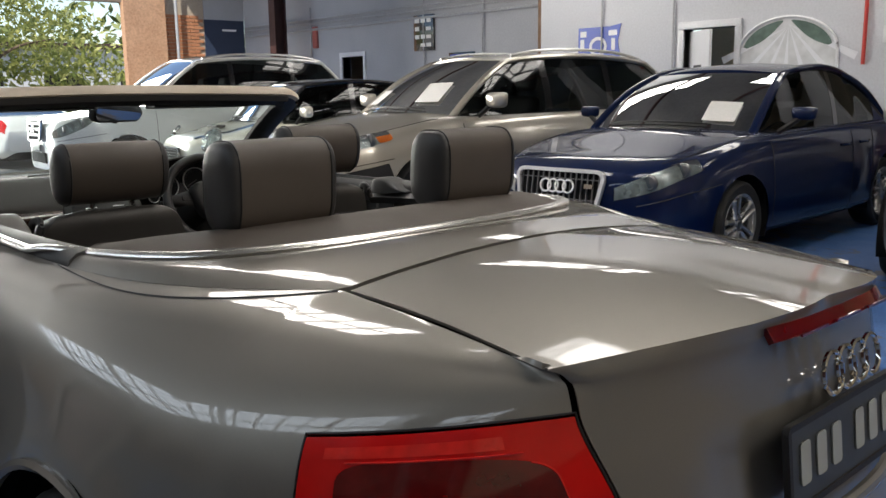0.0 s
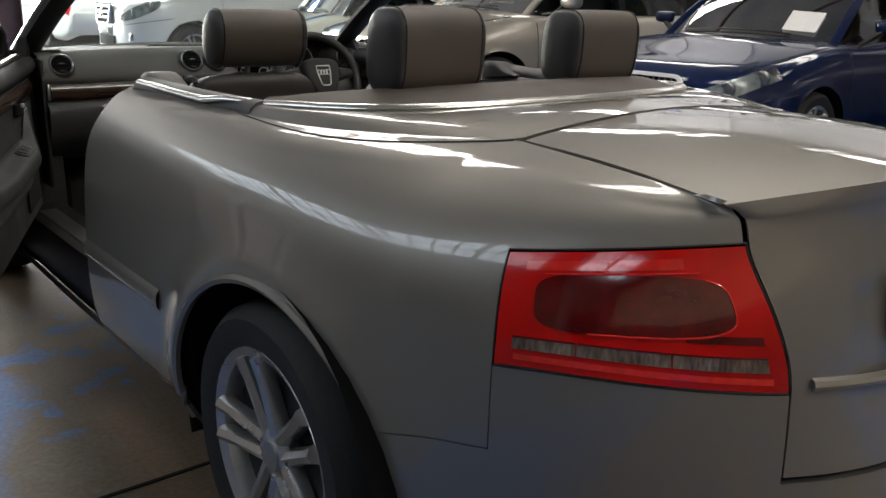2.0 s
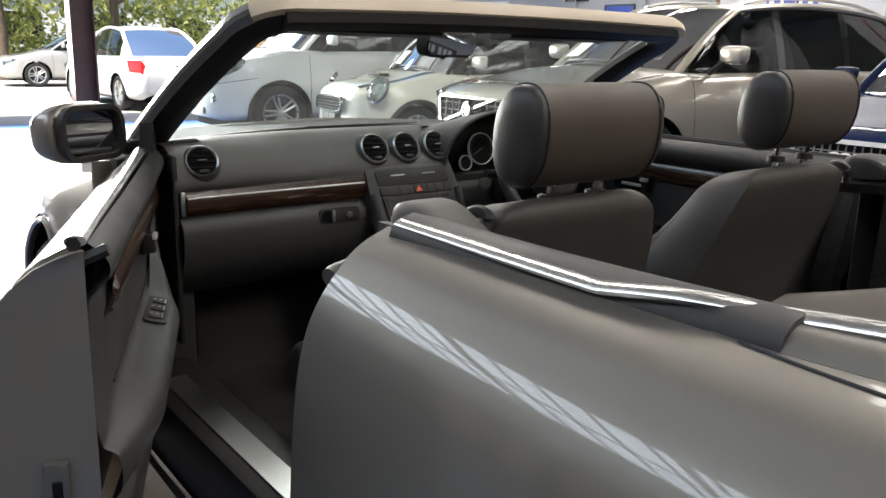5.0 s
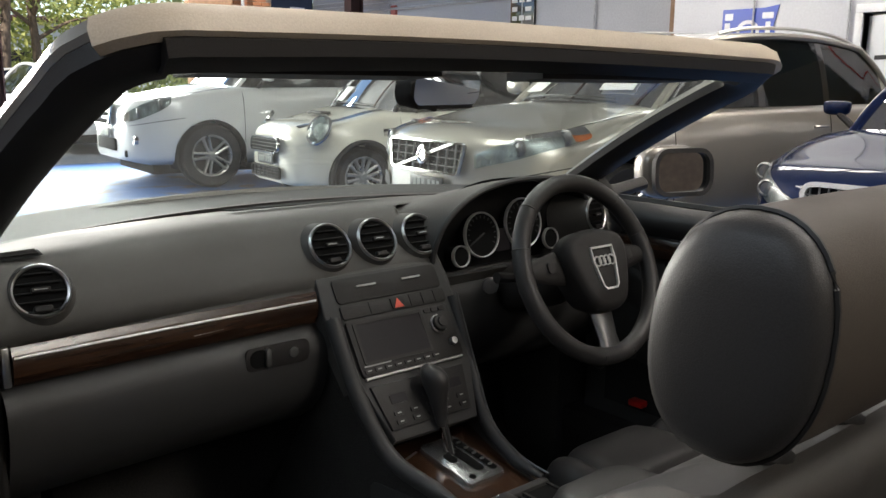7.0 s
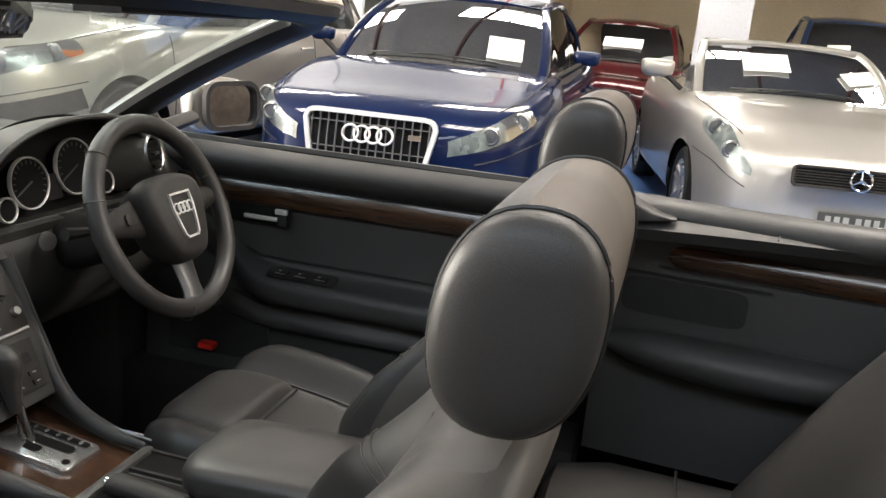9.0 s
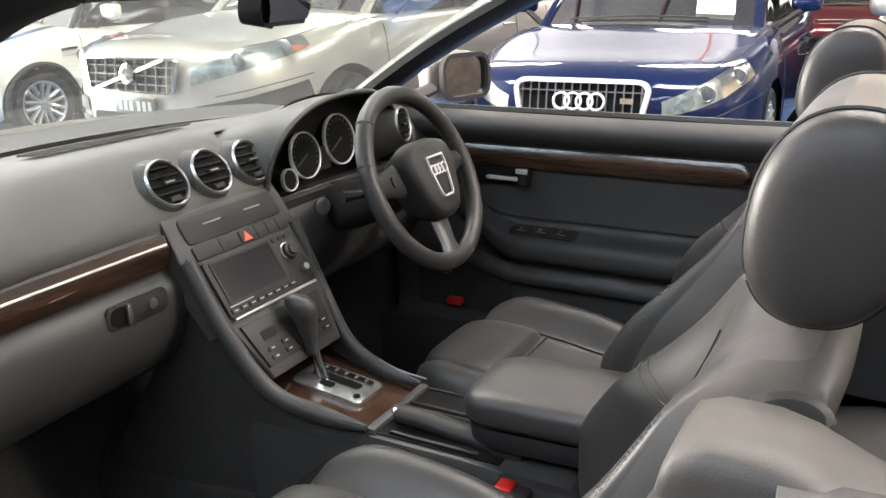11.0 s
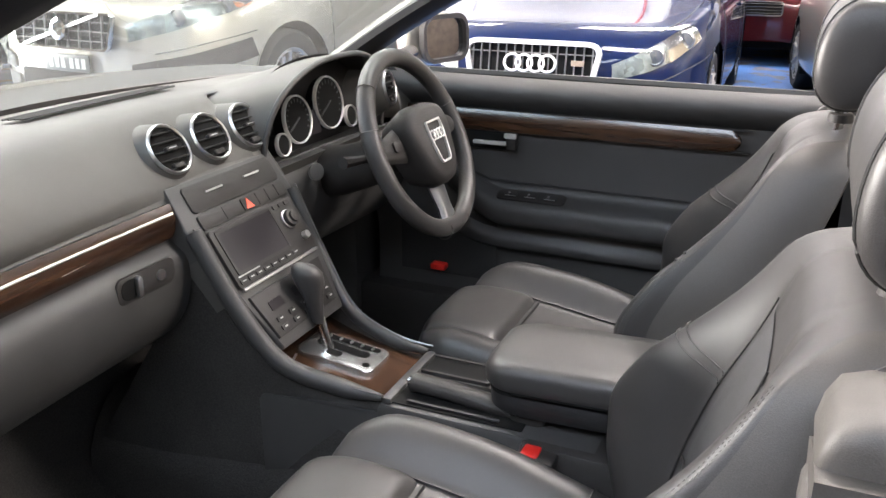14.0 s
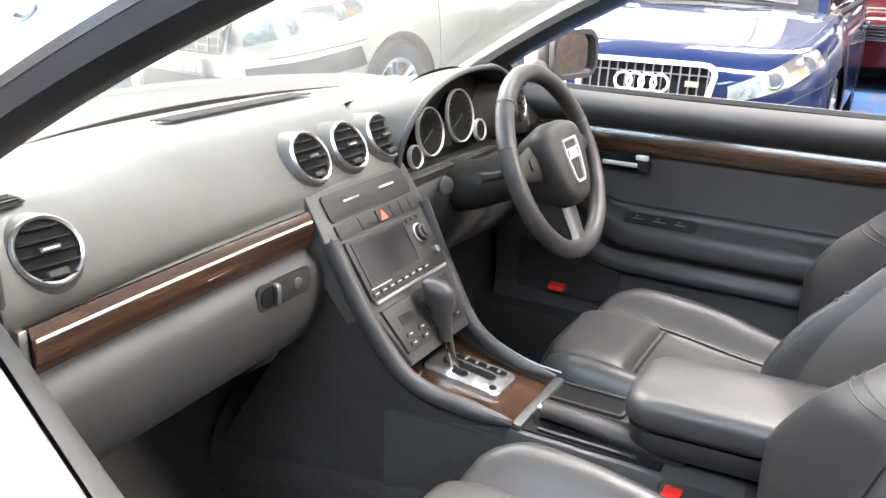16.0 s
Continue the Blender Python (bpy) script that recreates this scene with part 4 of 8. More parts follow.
G = .004         # half a joint, in stations
door_slant = curve((1.3, .02), (2, .03), (3, .03), (4, .10), (5, .12))
for side in (-1, 1):
    # rear bumper, lamp, quarter, sill, door, wing, front bumper
    part("rear_bumper_corner", panel(2.0, 4 - G, 0, 1.985, side, 24, 14), SILVER, car)
    part("rear_bumper", panel(0, 2.0, 0, 1.48, side, 20, 12), SILVER, car)
    # quarter panel: over the lamp, down to the bumper behind the wheel, down to the sill ahead of it
    ks = list(np.linspace(2.03, 4.0, 48)) + list(np.linspace(4 + G, 5.999, 50)) + list(np.linspace(6.0, 7.98, 50))
    rows = list(np.linspace(0, 1.56, 13)) + list(np.linspace(1.56, 3.02, 15))[1:] + list(np.linspace(3.02, 5.0, 29))[1:]
    bm = bmesh.new()
    net = {}
    for i, k in enumerate(ks):
        low = 3.02 if k <= 4.0 else 1.56 if k < 6 else 0.0
        for j, v in enumerate(rows):
            if v >= low - 1e-6:
                net[i, j] = bm.verts.new(mirrored(body(k, v), side))
    for i in range(len(ks) - 1):
        for j in range(len(rows) - 1):
            four = [net.get(q) for q in ((i, j), (i + 1, j), (i + 1, j + 1), (i, j + 1))]
            if all(four):
                bm.faces.new(four)
    arch_cut(bm, 0.0, .325, .365)
    part("quarter_panel", thicken(bm, .008), SILVER, car)
    part("bumper_wrap", panel(4 - G, 6, 0, 1.554, side, 50, 14), SILVER, car)
    part("door_skin", panel(8 + .01, 10 - .01, .45, 5, side, 44, 26, slant=lambda v: door_slant(v) - .02), SILVER, DOORS[side])
    part("door_end", sheet(lambda a, b: mirrored(body(8.03, .5 + 4.45 * b).lerp(Vector((-.70, body(8.03, .5 + 4.45 * b).y + .01, body(8.03, .5 + 4.45 * b).z)), a), side), 3, 14, .004), SILVER, DOORS[side])
    if side < 0:
        part("door_seal", tube([mirrored(body(8.035, v), side) * 1 + Vector((.045, .012, 0)) for v in np.linspace(.6, 4.9, 24)], .009, 6), PIPING, DOORS[side])
        dl = part("door_latch", block(-.768, 1.008, .60, -.735, 1.022, .68, .005), SLAT, DOORS[side], "steel latch in the door's edge")
        part("latch_slot", block(-.757, 1.004, .625, -.744, 1.012, .655, .003), DARK, dl)
    part("sill", panel(8 - .01, 10.2, 0, .43, side, 30, 4), SILVER, car)
    part("front_wing", panel(10 + .01, 12, 0.0, 5, side, 70, 26), SILVER, car)
    part("front_bumper", panel(12.02, 14, 0, 5, side, 30, 20), SILVER, car)
    # arch lip
    for y in (0.0, 2.654):
        lip = []
        for a in np.linspace(-.18, math.pi + .18, 40):
            yy, zz = y + .366 * math.cos(a), .325 + .366 * math.sin(a)
            lip.append((-side * -1 * 0, yy, zz))
        bm = bmesh.new()
        kk = np.linspace(5, 12.2, 260)
        ykeys = np.array([PLAN_Y(k) for k in kk])
        pts = []
        for _, yy, zz in lip:
            k = float(np.interp(yy, ykeys, kk))
            vs = np.linspace(0, 4, 60)
            zs = [body(k, v).z for v in vs]
            p = mirrored(body(k, float(np.interp(zz, zs, vs))), side)
            pts.append(Vector((p.x, yy, zz)))
        part("arch_lip", tube(pts, .011, 6, flat=1.0), SILVER, car)
    # side moulding from wheel to wheel
    for k0, k1 in ((7.05, 7.97), (8.04, 9.97), (10.03, 10.28)):
        sgn = side
        def strip(a, b, k0=k0, k1=k1):
            k = k0 + (k1 - k0) * a
            p = body(k, 1.83 + .22 * b)
            return mirrored(p + Vector((-.010 * math.sin(math.pi * b) ** .5, 0, 0)), side)
        part("side_moulding", sheet(strip, 24, 6), SILVER, DOORS[side] if k0 == 8.04 else car)

# boot lid: rear face and top
def boot_fn(a, b):
    k = 1.982 * (2 * a - 1)
    p = body(abs(k), 1.52 + 3.48 * b)
    # shallow recess round the number plate
    dip = max(0.0, min(1.0, (.285 - abs(p.x)) / .02)) * max(0.0, min(1.0, (.822 - p.z) / .02)) * max(0.0, min(1.0, (p.z - .60) / .04))
    return Vector((p.x if k >= 0 else -p.x, p.y + .007 * dip, p.z))


bm = grid(lambda a, b: boot_fn(a, b), 60, 60)
def boot_top(a, b):
    # from the lip forward to the front joint
    x0 = 2 * a - 1
    k = abs(x0) * 1.982
    lip = body(k, 5)
    lip = Vector((math.copysign(lip.x, x0), lip.y, lip.z))
    fx = x0 * .455
    front = Vector((fx, -.283 - .03 * (1 - x0 * x0) * 0, .972 + .032 * (1 - x0 * x0)))
    p = lip.lerp(front, b)
    p.z += .012 * math.sin(math.pi * b) * (1 - .4 * x0 * x0)
    return p


grid(boot_top, 60, 24, bm, flip=True)
bmesh.ops.remove_doubles(bm, verts=bm.verts, dist=.0008)
lid = part("boot_lid", thicken(bm, .005), SILVER, car)



# high brake light in the lid's edge
def brake(a, b):
    x = -.185 + .37 * a
    z = .950 + .019 * b + (.006 * (1 - (x / .2) ** 2))
    y = curve((0, -.893), (.1, -.888), (.2, -.868))(abs(x)) + .012 * b
    return Vector((x, y - .006, z))


part("high_brake_light", sheet(brake, 16, 4, .01), REDDARK, car, "long red brake light in the boot lid edge")
for x in (-.11, 0, .11):
    part("brake_light_cell", block(x - .04, -.9005, .957, x + .04, -.897, .961), REDDARK, car)
# number plate in its recess, with plain bars for the writing
plate = part("number_plate", slab(rounded(.372, .112, .012), .006, Matrix.Translation((0, -.906, .775)) @ pose(0, 0, 0, 84, 0, 0)), PLATE, car, "dark number plate with pale bars")
part("plate_frame", ring_frame(rounded(.388, .128, .012), .009, .010, Matrix.Translation((0, -.905, .775)) @ pose(0, 0, 0, 84, 0, 0)), PLASTIC, plate)
for k in range(6):
    x = -.145 + k * .05 + (.03 if k > 2 else 0)
    part("plate_bar", slab([(x + u, v) for u, v in rounded(.030, .062, .006, 2)], .002, Matrix.Translation((0, -.9125, .778)) @ pose(0, 0, 0, 84, 0, 0)), PLATEBAR, plate)
part("plate_strip", slab(rounded(.2, .012, .003, 2), .002, Matrix.Translation((0, -.912, .730)) @ pose(0, 0, 0, 84, 0, 0)), PLATEBAR, plate)
rings_badge(Matrix.Translation((0, -.905, .888)) @ pose(0, 0, 0, 80, 0, 0), .030, .0042, "rear_badge", car, CHROME)
part("boot_strip", tube([(x, -.918 + .08 * (abs(x) / .36) ** 2.5, .668) for x in np.linspace(-.36, .36, 21)], .011, 8), SILVER, car, "silver ledge under the number plate")

# tail lamps
for side in (-1, 1):
    lamp = new("tail_lamp")
    lamp.parent = car
    lamp["label"] = "red tail lamp with clear ribbed lower band"
    def lens(a, b, out=.004, k0=2.02, k1=3.98, v0=2.012, v1=2.995):
        k, v = k0 + (k1 - k0) * a, v0 + (v1 - v0) * b
        p = body(k, v)
        c = Vector((0, -.1, .76))
        d = (p - c)
        d.z = 0
        return mirrored(p + d.normalized() * out, side)
    part("lens", sheet(lens, 30, 14, .02), REDLENS, lamp)
    def pool(a, b, out):
        """Rounded inner chamber: a runs round it, b from its middle out."""
        ang = 2 * math.pi * a
        c_, q_ = math.cos(ang), math.sin(ang)
        u = .50 + .37 * b * math.copysign(abs(c_) ** .5, c_)
        w_ = .53 + .235 * b * math.copysign(abs(q_) ** .5, q_) * (1 + .14 * math.copysign(abs(c_) ** .6, c_))
        return lens(u, w_, out)
    part("dark_panel", sheet(lambda a, b: pool(a, .02 + .98 * b, .0062), 44, 8), REDDARK, lamp)
    part("chamber_edge", tube([pool(.36 + .42 * q, 1.0, .0064) for q in np.linspace(0, 1, 40)], .0016, 5), REDMID, lamp)
    part("upper_band", sheet(lambda a, b: lens(.28 + .64 * a, .81 + .10 * b, .0055), 24, 3), REDMID, lamp)
    part("chamber_lid", tube([lens(.22 + .62 * q, .775, .0062) for q in np.linspace(0, 1, 24)], .0014, 5), REDMID, lamp)
    part("low_shade", sheet(lambda a, b: lens(.06 + .26 * a, .285 + .05 * b, .0056), 12, 3), REDDARK, lamp)
    for ka, kb in ((2.14, 2.735), (2.745, 3.38), (3.39, 3.86)):
        part("clear_band", sheet(lambda a, b: lens(a, b, .0062, ka, kb, 2.13, 2.215), 12, 4), CLEARLENS, lamp)
        part("clear_band_rim", tube([lens(q, 1, .0062, ka, kb, 2.13, 2.215) for q in np.linspace(0, 1, 12)], .0016, 5), REDDARK, lamp)
    part("under_band", sheet(lambda a, b: lens(.05 + .88 * a, .045 + .04 * b, .0055), 24, 2), REDMID, lamp)
    part("lamp_gasket", tube([lens(*q, .001, 2.005, 3.995, 2.0, 3.02) for q in [(i / 24, 0) for i in range(25)] + [(1, i / 10) for i in range(1, 11)] + [(1 - i / 24, 1) for i in range(1, 25)] + [(0, 1 - i / 10) for i in range(1, 10)]], .0019, 6, True), PIPING, lamp)

# tonneau: silver surround, bright strip, cover
def strip_line(a):
    """The U-shaped inner edge of the surround, a from -1 (left front) to 1 (right front)."""
    s = math.copysign(1, a) if a else 1
    f = curve((0, 0.0, -.01), (.25, .22, .0), (.45, .42, .035), (.62, .545, .10), (.78, .615, .22), (1, .645, .41))
    x, y = f(abs(a))
    return Vector((s * x, y, .992 - .004 * abs(a) - .022 * abs(a) ** 4))


def surround_out(a):
    s = math.copysign(1, a) if a else 1
    t = abs(a)
    if t < .5:
        x = t / .5 * .455
        return Vector((s * x, -.268, .973 + .032 * (1 - (x / .455) ** 2)))
    k = 5 + (t - .5) / .5 * 2.1
    p = body(k, 5)
    return Vector((s * -p.x, p.y + .006, p.z))


def surround(a, b):
    t = 2 * a - 1
    o, i = surround_out(t), strip_line(t)
    p = o.lerp(i, b)
    p.z += .012 * math.sin(math.pi * b)
    return p


part("tonneau_panel", sheet(surround, 70, 10, .012), SILVER, car)
for side in (-1, 1):
    def seam_pt(q):
        p = body(7.05 - 2.03 * q, 4.965 - .46 * math.sin(math.pi * q) ** .8)
        return mirrored(p, side) + Vector((side * .0004, 0, .0006))
    part("tonneau_seam", tube([seam_pt(q) for q in np.linspace(0, 1, 50)], .0019, 5), PIPING, car)
part("bright_strip", tube([strip_line(t) + Vector((0, -.004, .006)) for t in np.linspace(-1, 1, 61)], .0155, 10, flat=.6), STRIP, car, "polished strip round the tonneau cover")


def cover(a, b):
    t = 2 * a - 1
    o = strip_line(t)
    front = Vector((t * .61, .285 + .12 * abs(t) ** 3, .985 + .012 * (1 - t * t)))
    p = o.lerp(front, b) + Vector((0, .01 * (1 - b), .002))
    p.z += .028 * math.sin(math.pi * min(1, b * 1.05)) * (1 - t ** 4)
    return p


part("tonneau_cover", sheet(cover, 60, 16, .02), COVER, car, "taupe padded cover over the folded top")
for side in (-1, 1):
    part("cover_seam", tube([cover((1 + side * q) / 2, .55 + .3 * q) + Vector((0, 0, .001)) for q in np.linspace(.15, .55, 9)], .0018, 5), PIPING, car)
    # rear side ledge between cover and door, with its raised belt guide
    def ledge(a, b):
        y = .37 + .66 * a
        xo = body(7 + (y - .45) / .55, 5).x + .010
        xi = -.585 - .035 * (1 - a)
        return Vector((-side * (xo + (xi - xo) * b), y, .960 + .006 * math.sin(math.pi * b) ** .6 - (.020 + .016 * a ** 3) * b))
    part("side_ledge", sheet(ledge, 24, 8, .026), LEATHER_SIDE if side < 0 else TRIM, car, "taupe padded ledge beside the folded top")
    part("ledge_seam", tube([ledge(.42, q) + Vector((0, .02 * q, .0012)) for q in np.linspace(.03, .97, 10)], .0018, 5), PIPING, car)
    def guide_ring(y, h, w):
        c_ = Vector((side * .640, y, .952))
        return [c_ + Vector((u * w, 0, v * h)) for u, v in ((-1, -.3), (-1, .55), (-.93, .82), (-.8, .97), (-.4, 1.0), (.4, 1.0), (.8, .97), (.93, .82), (1, .55), (1, -.3))]
    part("belt_guide", closed_loft([guide_ring(y, h, w) for y, h, w in ((1.03, .004, .034), (1.026, .022, .042), (1.018, .036, .045), (1.0, .042, .047), (.968, .042, .047), (.945, .036, .047), (.915, .022, .046), (.885, .010, .042), (.85, .002, .034))]), LEATHER_SIDE if side < 0 else TRIM, car, "raised taupe belt guide behind the door")
    # bright waist strip along the door and quarter
    for k0, k1, who in ((7.08, 7.93, car), (8.05, 9.97, DOORS[side])):
        run = [mirrored(body(k, 4.97), side) + Vector((side * -.004, 0, .010 if side < 0 else -.004)) for k in np.linspace(k0, k1, 30)]
        if who is car:       # meets the strip round the tonneau
            end = strip_line(side) + Vector((0, -.004, .009))
            run = spline([end, end.lerp(run[9], .45) + Vector((side * .012, 0, .006)), run[9]], 6)[:-1] + run[9:]
        part("waist_strip", tube(run, .0145, 10, flat=.55), STRIP, who)
    # outer door handle
    hb = part("door_handle", tube([(side * .872, 1.20, .785), (side * .893, 1.215, .787), (side * .893, 1.36, .792), (side * .868, 1.375, .793)], [.012, .013, .013, .012], 8, flat=.8), CHROME, DOORS[side], "chrome pull door handle")
    part("handle_cup", lathe([(.001, -.004), (.045, -.004), (.05, .003), (.001, .003)], 20, m=Matrix.Translation((side * .868, 1.27, .775)) @ Matrix.Rotation(side * math.pi / 2, 4, "Y")), SILVER, hb)

# wheels
for y in (0.0, 2.654):
    for side in (-1, 1):
        wheel(car, side * .755, y, .318, .215, side, .228)

# bonnet
def bonnet(a, b):
    t = 2 * a - 1
    k = 10.72 + (13.9 - 10.72) * b
    e = body(k, 5)
    x = t * abs(e.x)
    y = e.y + (1 - t * t) * (.10 * (1 - b) + .02 * b)
    return Vector((x, y, e.z + .055 * (1 - t * t) * (1 - .4 * b)))


part("bonnet", sheet(bonnet, 24, 24, .01), SILVER, car)
part("scuttle", sheet(lambda a, b: Vector(((2 * a - 1) * .70, 2.235 + .26 * b + .20 * (1 - (2 * a - 1) ** 2), .950 + .012 * (1 - (2 * a - 1) ** 2))), 16, 4, .01), PLASTIC, car)

# windscreen: pillars, header, glass
PB = Vector((.70, 2.20, .965))     # pillar foot
PT = Vector((.625, 1.60, 1.285))   # pillar head
def ws(a, b):
    t = 2 * a - 1
    foot = Vector((t * PB.x, PB.y + .20 * (1 - t * t), PB.z - .005 + .01 * (1 - t * t)))
    head = Vector((t * PT.x, PT.y + .085 * (1 - t * t), PT.z + .012 * (1 - t * t)))
    p = foot.lerp(head, b)
    p.z += .02 * math.sin(math.pi * b)
    return p


scr = part("windscreen", sheet(ws, 24, 12), CLEARSCREEN, car, "raked clear windscreen")
scr.visible_shadow = False
frame_line = [ws(0, q) for q in np.linspace(-.24, .93, 12)] + [ws(a, 1.0 - .02 * math.exp(-((.5 - abs(a - .5)) / .03) ** 2)) for a in np.linspace(.025, .975, 27)] + [ws(1, q) for q in np.linspace(.93, -.24, 12)]
frame_line = spline(frame_line, 3)


def sweep(line, profile, toward):
    """Runs a cross-section along the windscreen frame; u points away from the screen's middle, w out of the glass."""
    bm = bmesh.new()
    mid = Vector((0, 1.95, 1.10))
    rings = []
    n_ = len(line)
    for i, p in enumerate(line):
        d = (line[min(i + 1, n_ - 1)] - line[max(i - 1, 0)]).normalized()
        w = Vector((0, .46, .89))
        w = (w - d * w.dot(d)).normalized()
        u = d.cross(w).normalized()
        u = -u if u.dot(p - mid) < 0 else u
        rings.append([bm.verts.new(p + u * a + w * b) for a, b in profile])
    m_ = len(profile)
    for A, B in zip(rings, rings[1:]):
        for k in range(m_):
            bm.faces.new((A[k], A[(k + 1) % m_], B[(k + 1) % m_], B[k]))
    bm.faces.new(rings[0][::-1])
    bm.faces.new(rings[-1])
    bmesh.ops.recalc_face_normals(bm, faces=bm.faces)
    return bm


part("screen_frame", sweep(frame_line, [(-.012, .004), (.0, .017), (.02, .022), (.042, .014), (.050, -.004), (.046, -.012), (-.010, -.002)], 1), SILVER, car, "silver windscreen frame")
third = len(frame_line) * 12 // 51
inner = [(-.045, -.006), (-.012, .002), (.046, -.013), (.045, -.034), (.02, -.046), (-.02, -.042), (-.045, -.022)]
part("pillar_trim", sweep(frame_line[:third + 3], inner, 1), PILLARBLACK, car, "black pillar trim")
part("pillar_trim", sweep(frame_line[-third - 3:], inner, 1), PILLARBLACK, car, "black pillar trim")
# top of the header rail, coloured lighter in place of light falling there
part("header_cap", sweep(frame_line[third - 1:1 - third], [(.026, .016), (.052, .010), (.066, -.010), (.066, -.030), (.050, -.034), (.030, -.010)], 1), LITCAP, car, "capping on the header rail, coloured cream as if lit from above")
part("header_trim", sweep(frame_line[third + 1:-third - 1], [(-.018, -.004), (.046, -.016), (.060, -.036), (.050, -.052), (.012, -.052), (-.018, -.026)], 1), PLASTIC, car, "black trim under the header rail")
for side in (-1, 1):
    part("sun_visor", sheet(lambda a, b: Vector((side * (.11 + .40 * a), 1.655 + .085 * b + .035 * (1 - a), 1.262 - .006 * b)), 10, 6, .014), PLASTIC, car)
    part("mirror_quarter_glass", slab([(2.06, .97), (2.19, .965), (2.07, 1.03)], .006, Matrix.Translation((side * .715, 0, 0)) @ Matrix(((0, 0, side, 0), (1, 0, 0, 0), (0, 1, 0, 0), (0, 0, 0, 1)))), PLASTIC, car)
# inner mirror
IMM = Matrix.Translation((.030, 1.860, 1.230)) @ pose(0, 0, 0, 98, 0, 14)
im = part("inner_mirror", slab(rounded(.212, .068, .026), .034, IMM @ Matrix.Translation((0, 0, -.017)), .010), PLASTIC, car, "black inner mirror")
part("mirror_glass", slab(rounded(.196, .054, .021), .002, IMM @ Matrix.Translation((0, 0, .0165))), MIRROR, im)
part("mirror_stalk", tube([(.030, 1.872, 1.235), (.028, 1.885, 1.20), (.026, 1.900, 1.212)], [.018, .016, .020], 10), PLASTIC, im)
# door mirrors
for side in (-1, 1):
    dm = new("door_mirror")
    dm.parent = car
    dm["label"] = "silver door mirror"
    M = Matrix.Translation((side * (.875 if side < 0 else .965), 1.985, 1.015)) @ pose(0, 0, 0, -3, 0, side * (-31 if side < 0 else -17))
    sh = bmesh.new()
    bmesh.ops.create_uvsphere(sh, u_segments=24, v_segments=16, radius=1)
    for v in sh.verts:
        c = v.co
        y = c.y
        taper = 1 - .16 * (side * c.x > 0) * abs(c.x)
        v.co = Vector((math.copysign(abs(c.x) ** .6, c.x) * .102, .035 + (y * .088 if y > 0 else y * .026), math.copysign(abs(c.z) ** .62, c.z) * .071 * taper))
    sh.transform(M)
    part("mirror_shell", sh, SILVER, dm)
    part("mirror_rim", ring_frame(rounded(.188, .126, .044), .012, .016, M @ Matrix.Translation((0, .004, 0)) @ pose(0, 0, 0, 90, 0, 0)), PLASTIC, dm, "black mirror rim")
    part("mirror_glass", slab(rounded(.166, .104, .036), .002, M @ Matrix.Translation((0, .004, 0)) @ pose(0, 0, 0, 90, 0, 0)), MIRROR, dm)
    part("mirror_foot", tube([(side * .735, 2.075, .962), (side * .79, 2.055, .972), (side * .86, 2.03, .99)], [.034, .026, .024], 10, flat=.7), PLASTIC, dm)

# ---- the other cars: one builder, then grille and lamps for each ----
class Shape:
    """Outer surface of a car in its own space: nose at y = 0, x to its right, u metres behind the nose."""

    def __init__(self, L, W, nose_w, hood, belt, boot, low=.2, cowl=1.15, tailgate=3.9, nose_z=.62, tail_w=.8, nose_round=.32):
        self.L = L
        self.w = curve((0, nose_w), (.06, nose_w + (W - nose_w) * .35), (nose_round * .6, nose_w + (W - nose_w) * .68), (nose_round * 1.6, W * .965), (1.0, W), (L * .6, W), (L - .7, W * .97), (L - .2, W * tail_w * 1.06), (L, W * tail_w * .9))
        self.sh = curve((0, nose_z - .1), (.05, nose_z - .05), (.35, hood - .09), (cowl, belt - .04), (tailgate, belt + .02), (L - .12, boot - .06), (L, boot - .25))
        self.top = curve((0, nose_z), (.04, nose_z + .07), (.16, nose_z + .13), (.45, hood), (cowl, belt + .045), (cowl + .3, belt + .02), (tailgate, belt + .03), (tailgate + .2, boot), (L - .1, boot - .01), (L, boot - .2))
        self.low = curve((0, low + .06), (.3, low), (L - .4, low), (L, low + .12))

    def at(self, u, s):
        """s: 0 under the sill, 1 at the middle of the top; left half."""
        w, zs, zt, zl = self.w(u), self.sh(u), self.top(u), self.low(u)
        h = zs - zl
        rows = [(.80 * w, zl), (.965 * w, zl + .10 * h), (w, zl + .38 * h), (.992 * w, zl + .66 * h), (.965 * w, zl + .90 * h), (.90 * w, zs + .35 * (zt - zs)), (.72 * w, zs + .72 * (zt - zs)), (.38 * w, zs + .94 * (zt - zs)), (0, zt)]
        f = s * 8
        i = min(int(f), 7)
        t = f - i
        a, b, c, d = (Vector(rows[min(max(i + k, 0), 8)]) for k in (-1, 0, 1, 2))
        if i == 7:
            d = Vector((-b.x, b.y))
        p = 0.5 * (2 * b + (c - a) * t + (2 * a - 5 * b + 4 * c - d) * t ** 2 + (3 * b - a - 3 * c + d) * t ** 3)
        return Vector((-p.x, -u, p.y))

    def out(self, u, s, d, side=-1):
        e = .004
        p = self.at(u, s)
        n = (self.at(u + e, s) - p).cross(self.at(u, min(s + e, 1)) - p)
        if n.length < 1e-9:
            n = Vector((0, 1, 0))
        n.normalize()
        if n.dot(Vector((p.x, .3 if u < .5 else 0, p.z - .5))) < 0:
            n = -n
        q = p + n * d
        return Vector((q.x * -side, q.y, q.z))


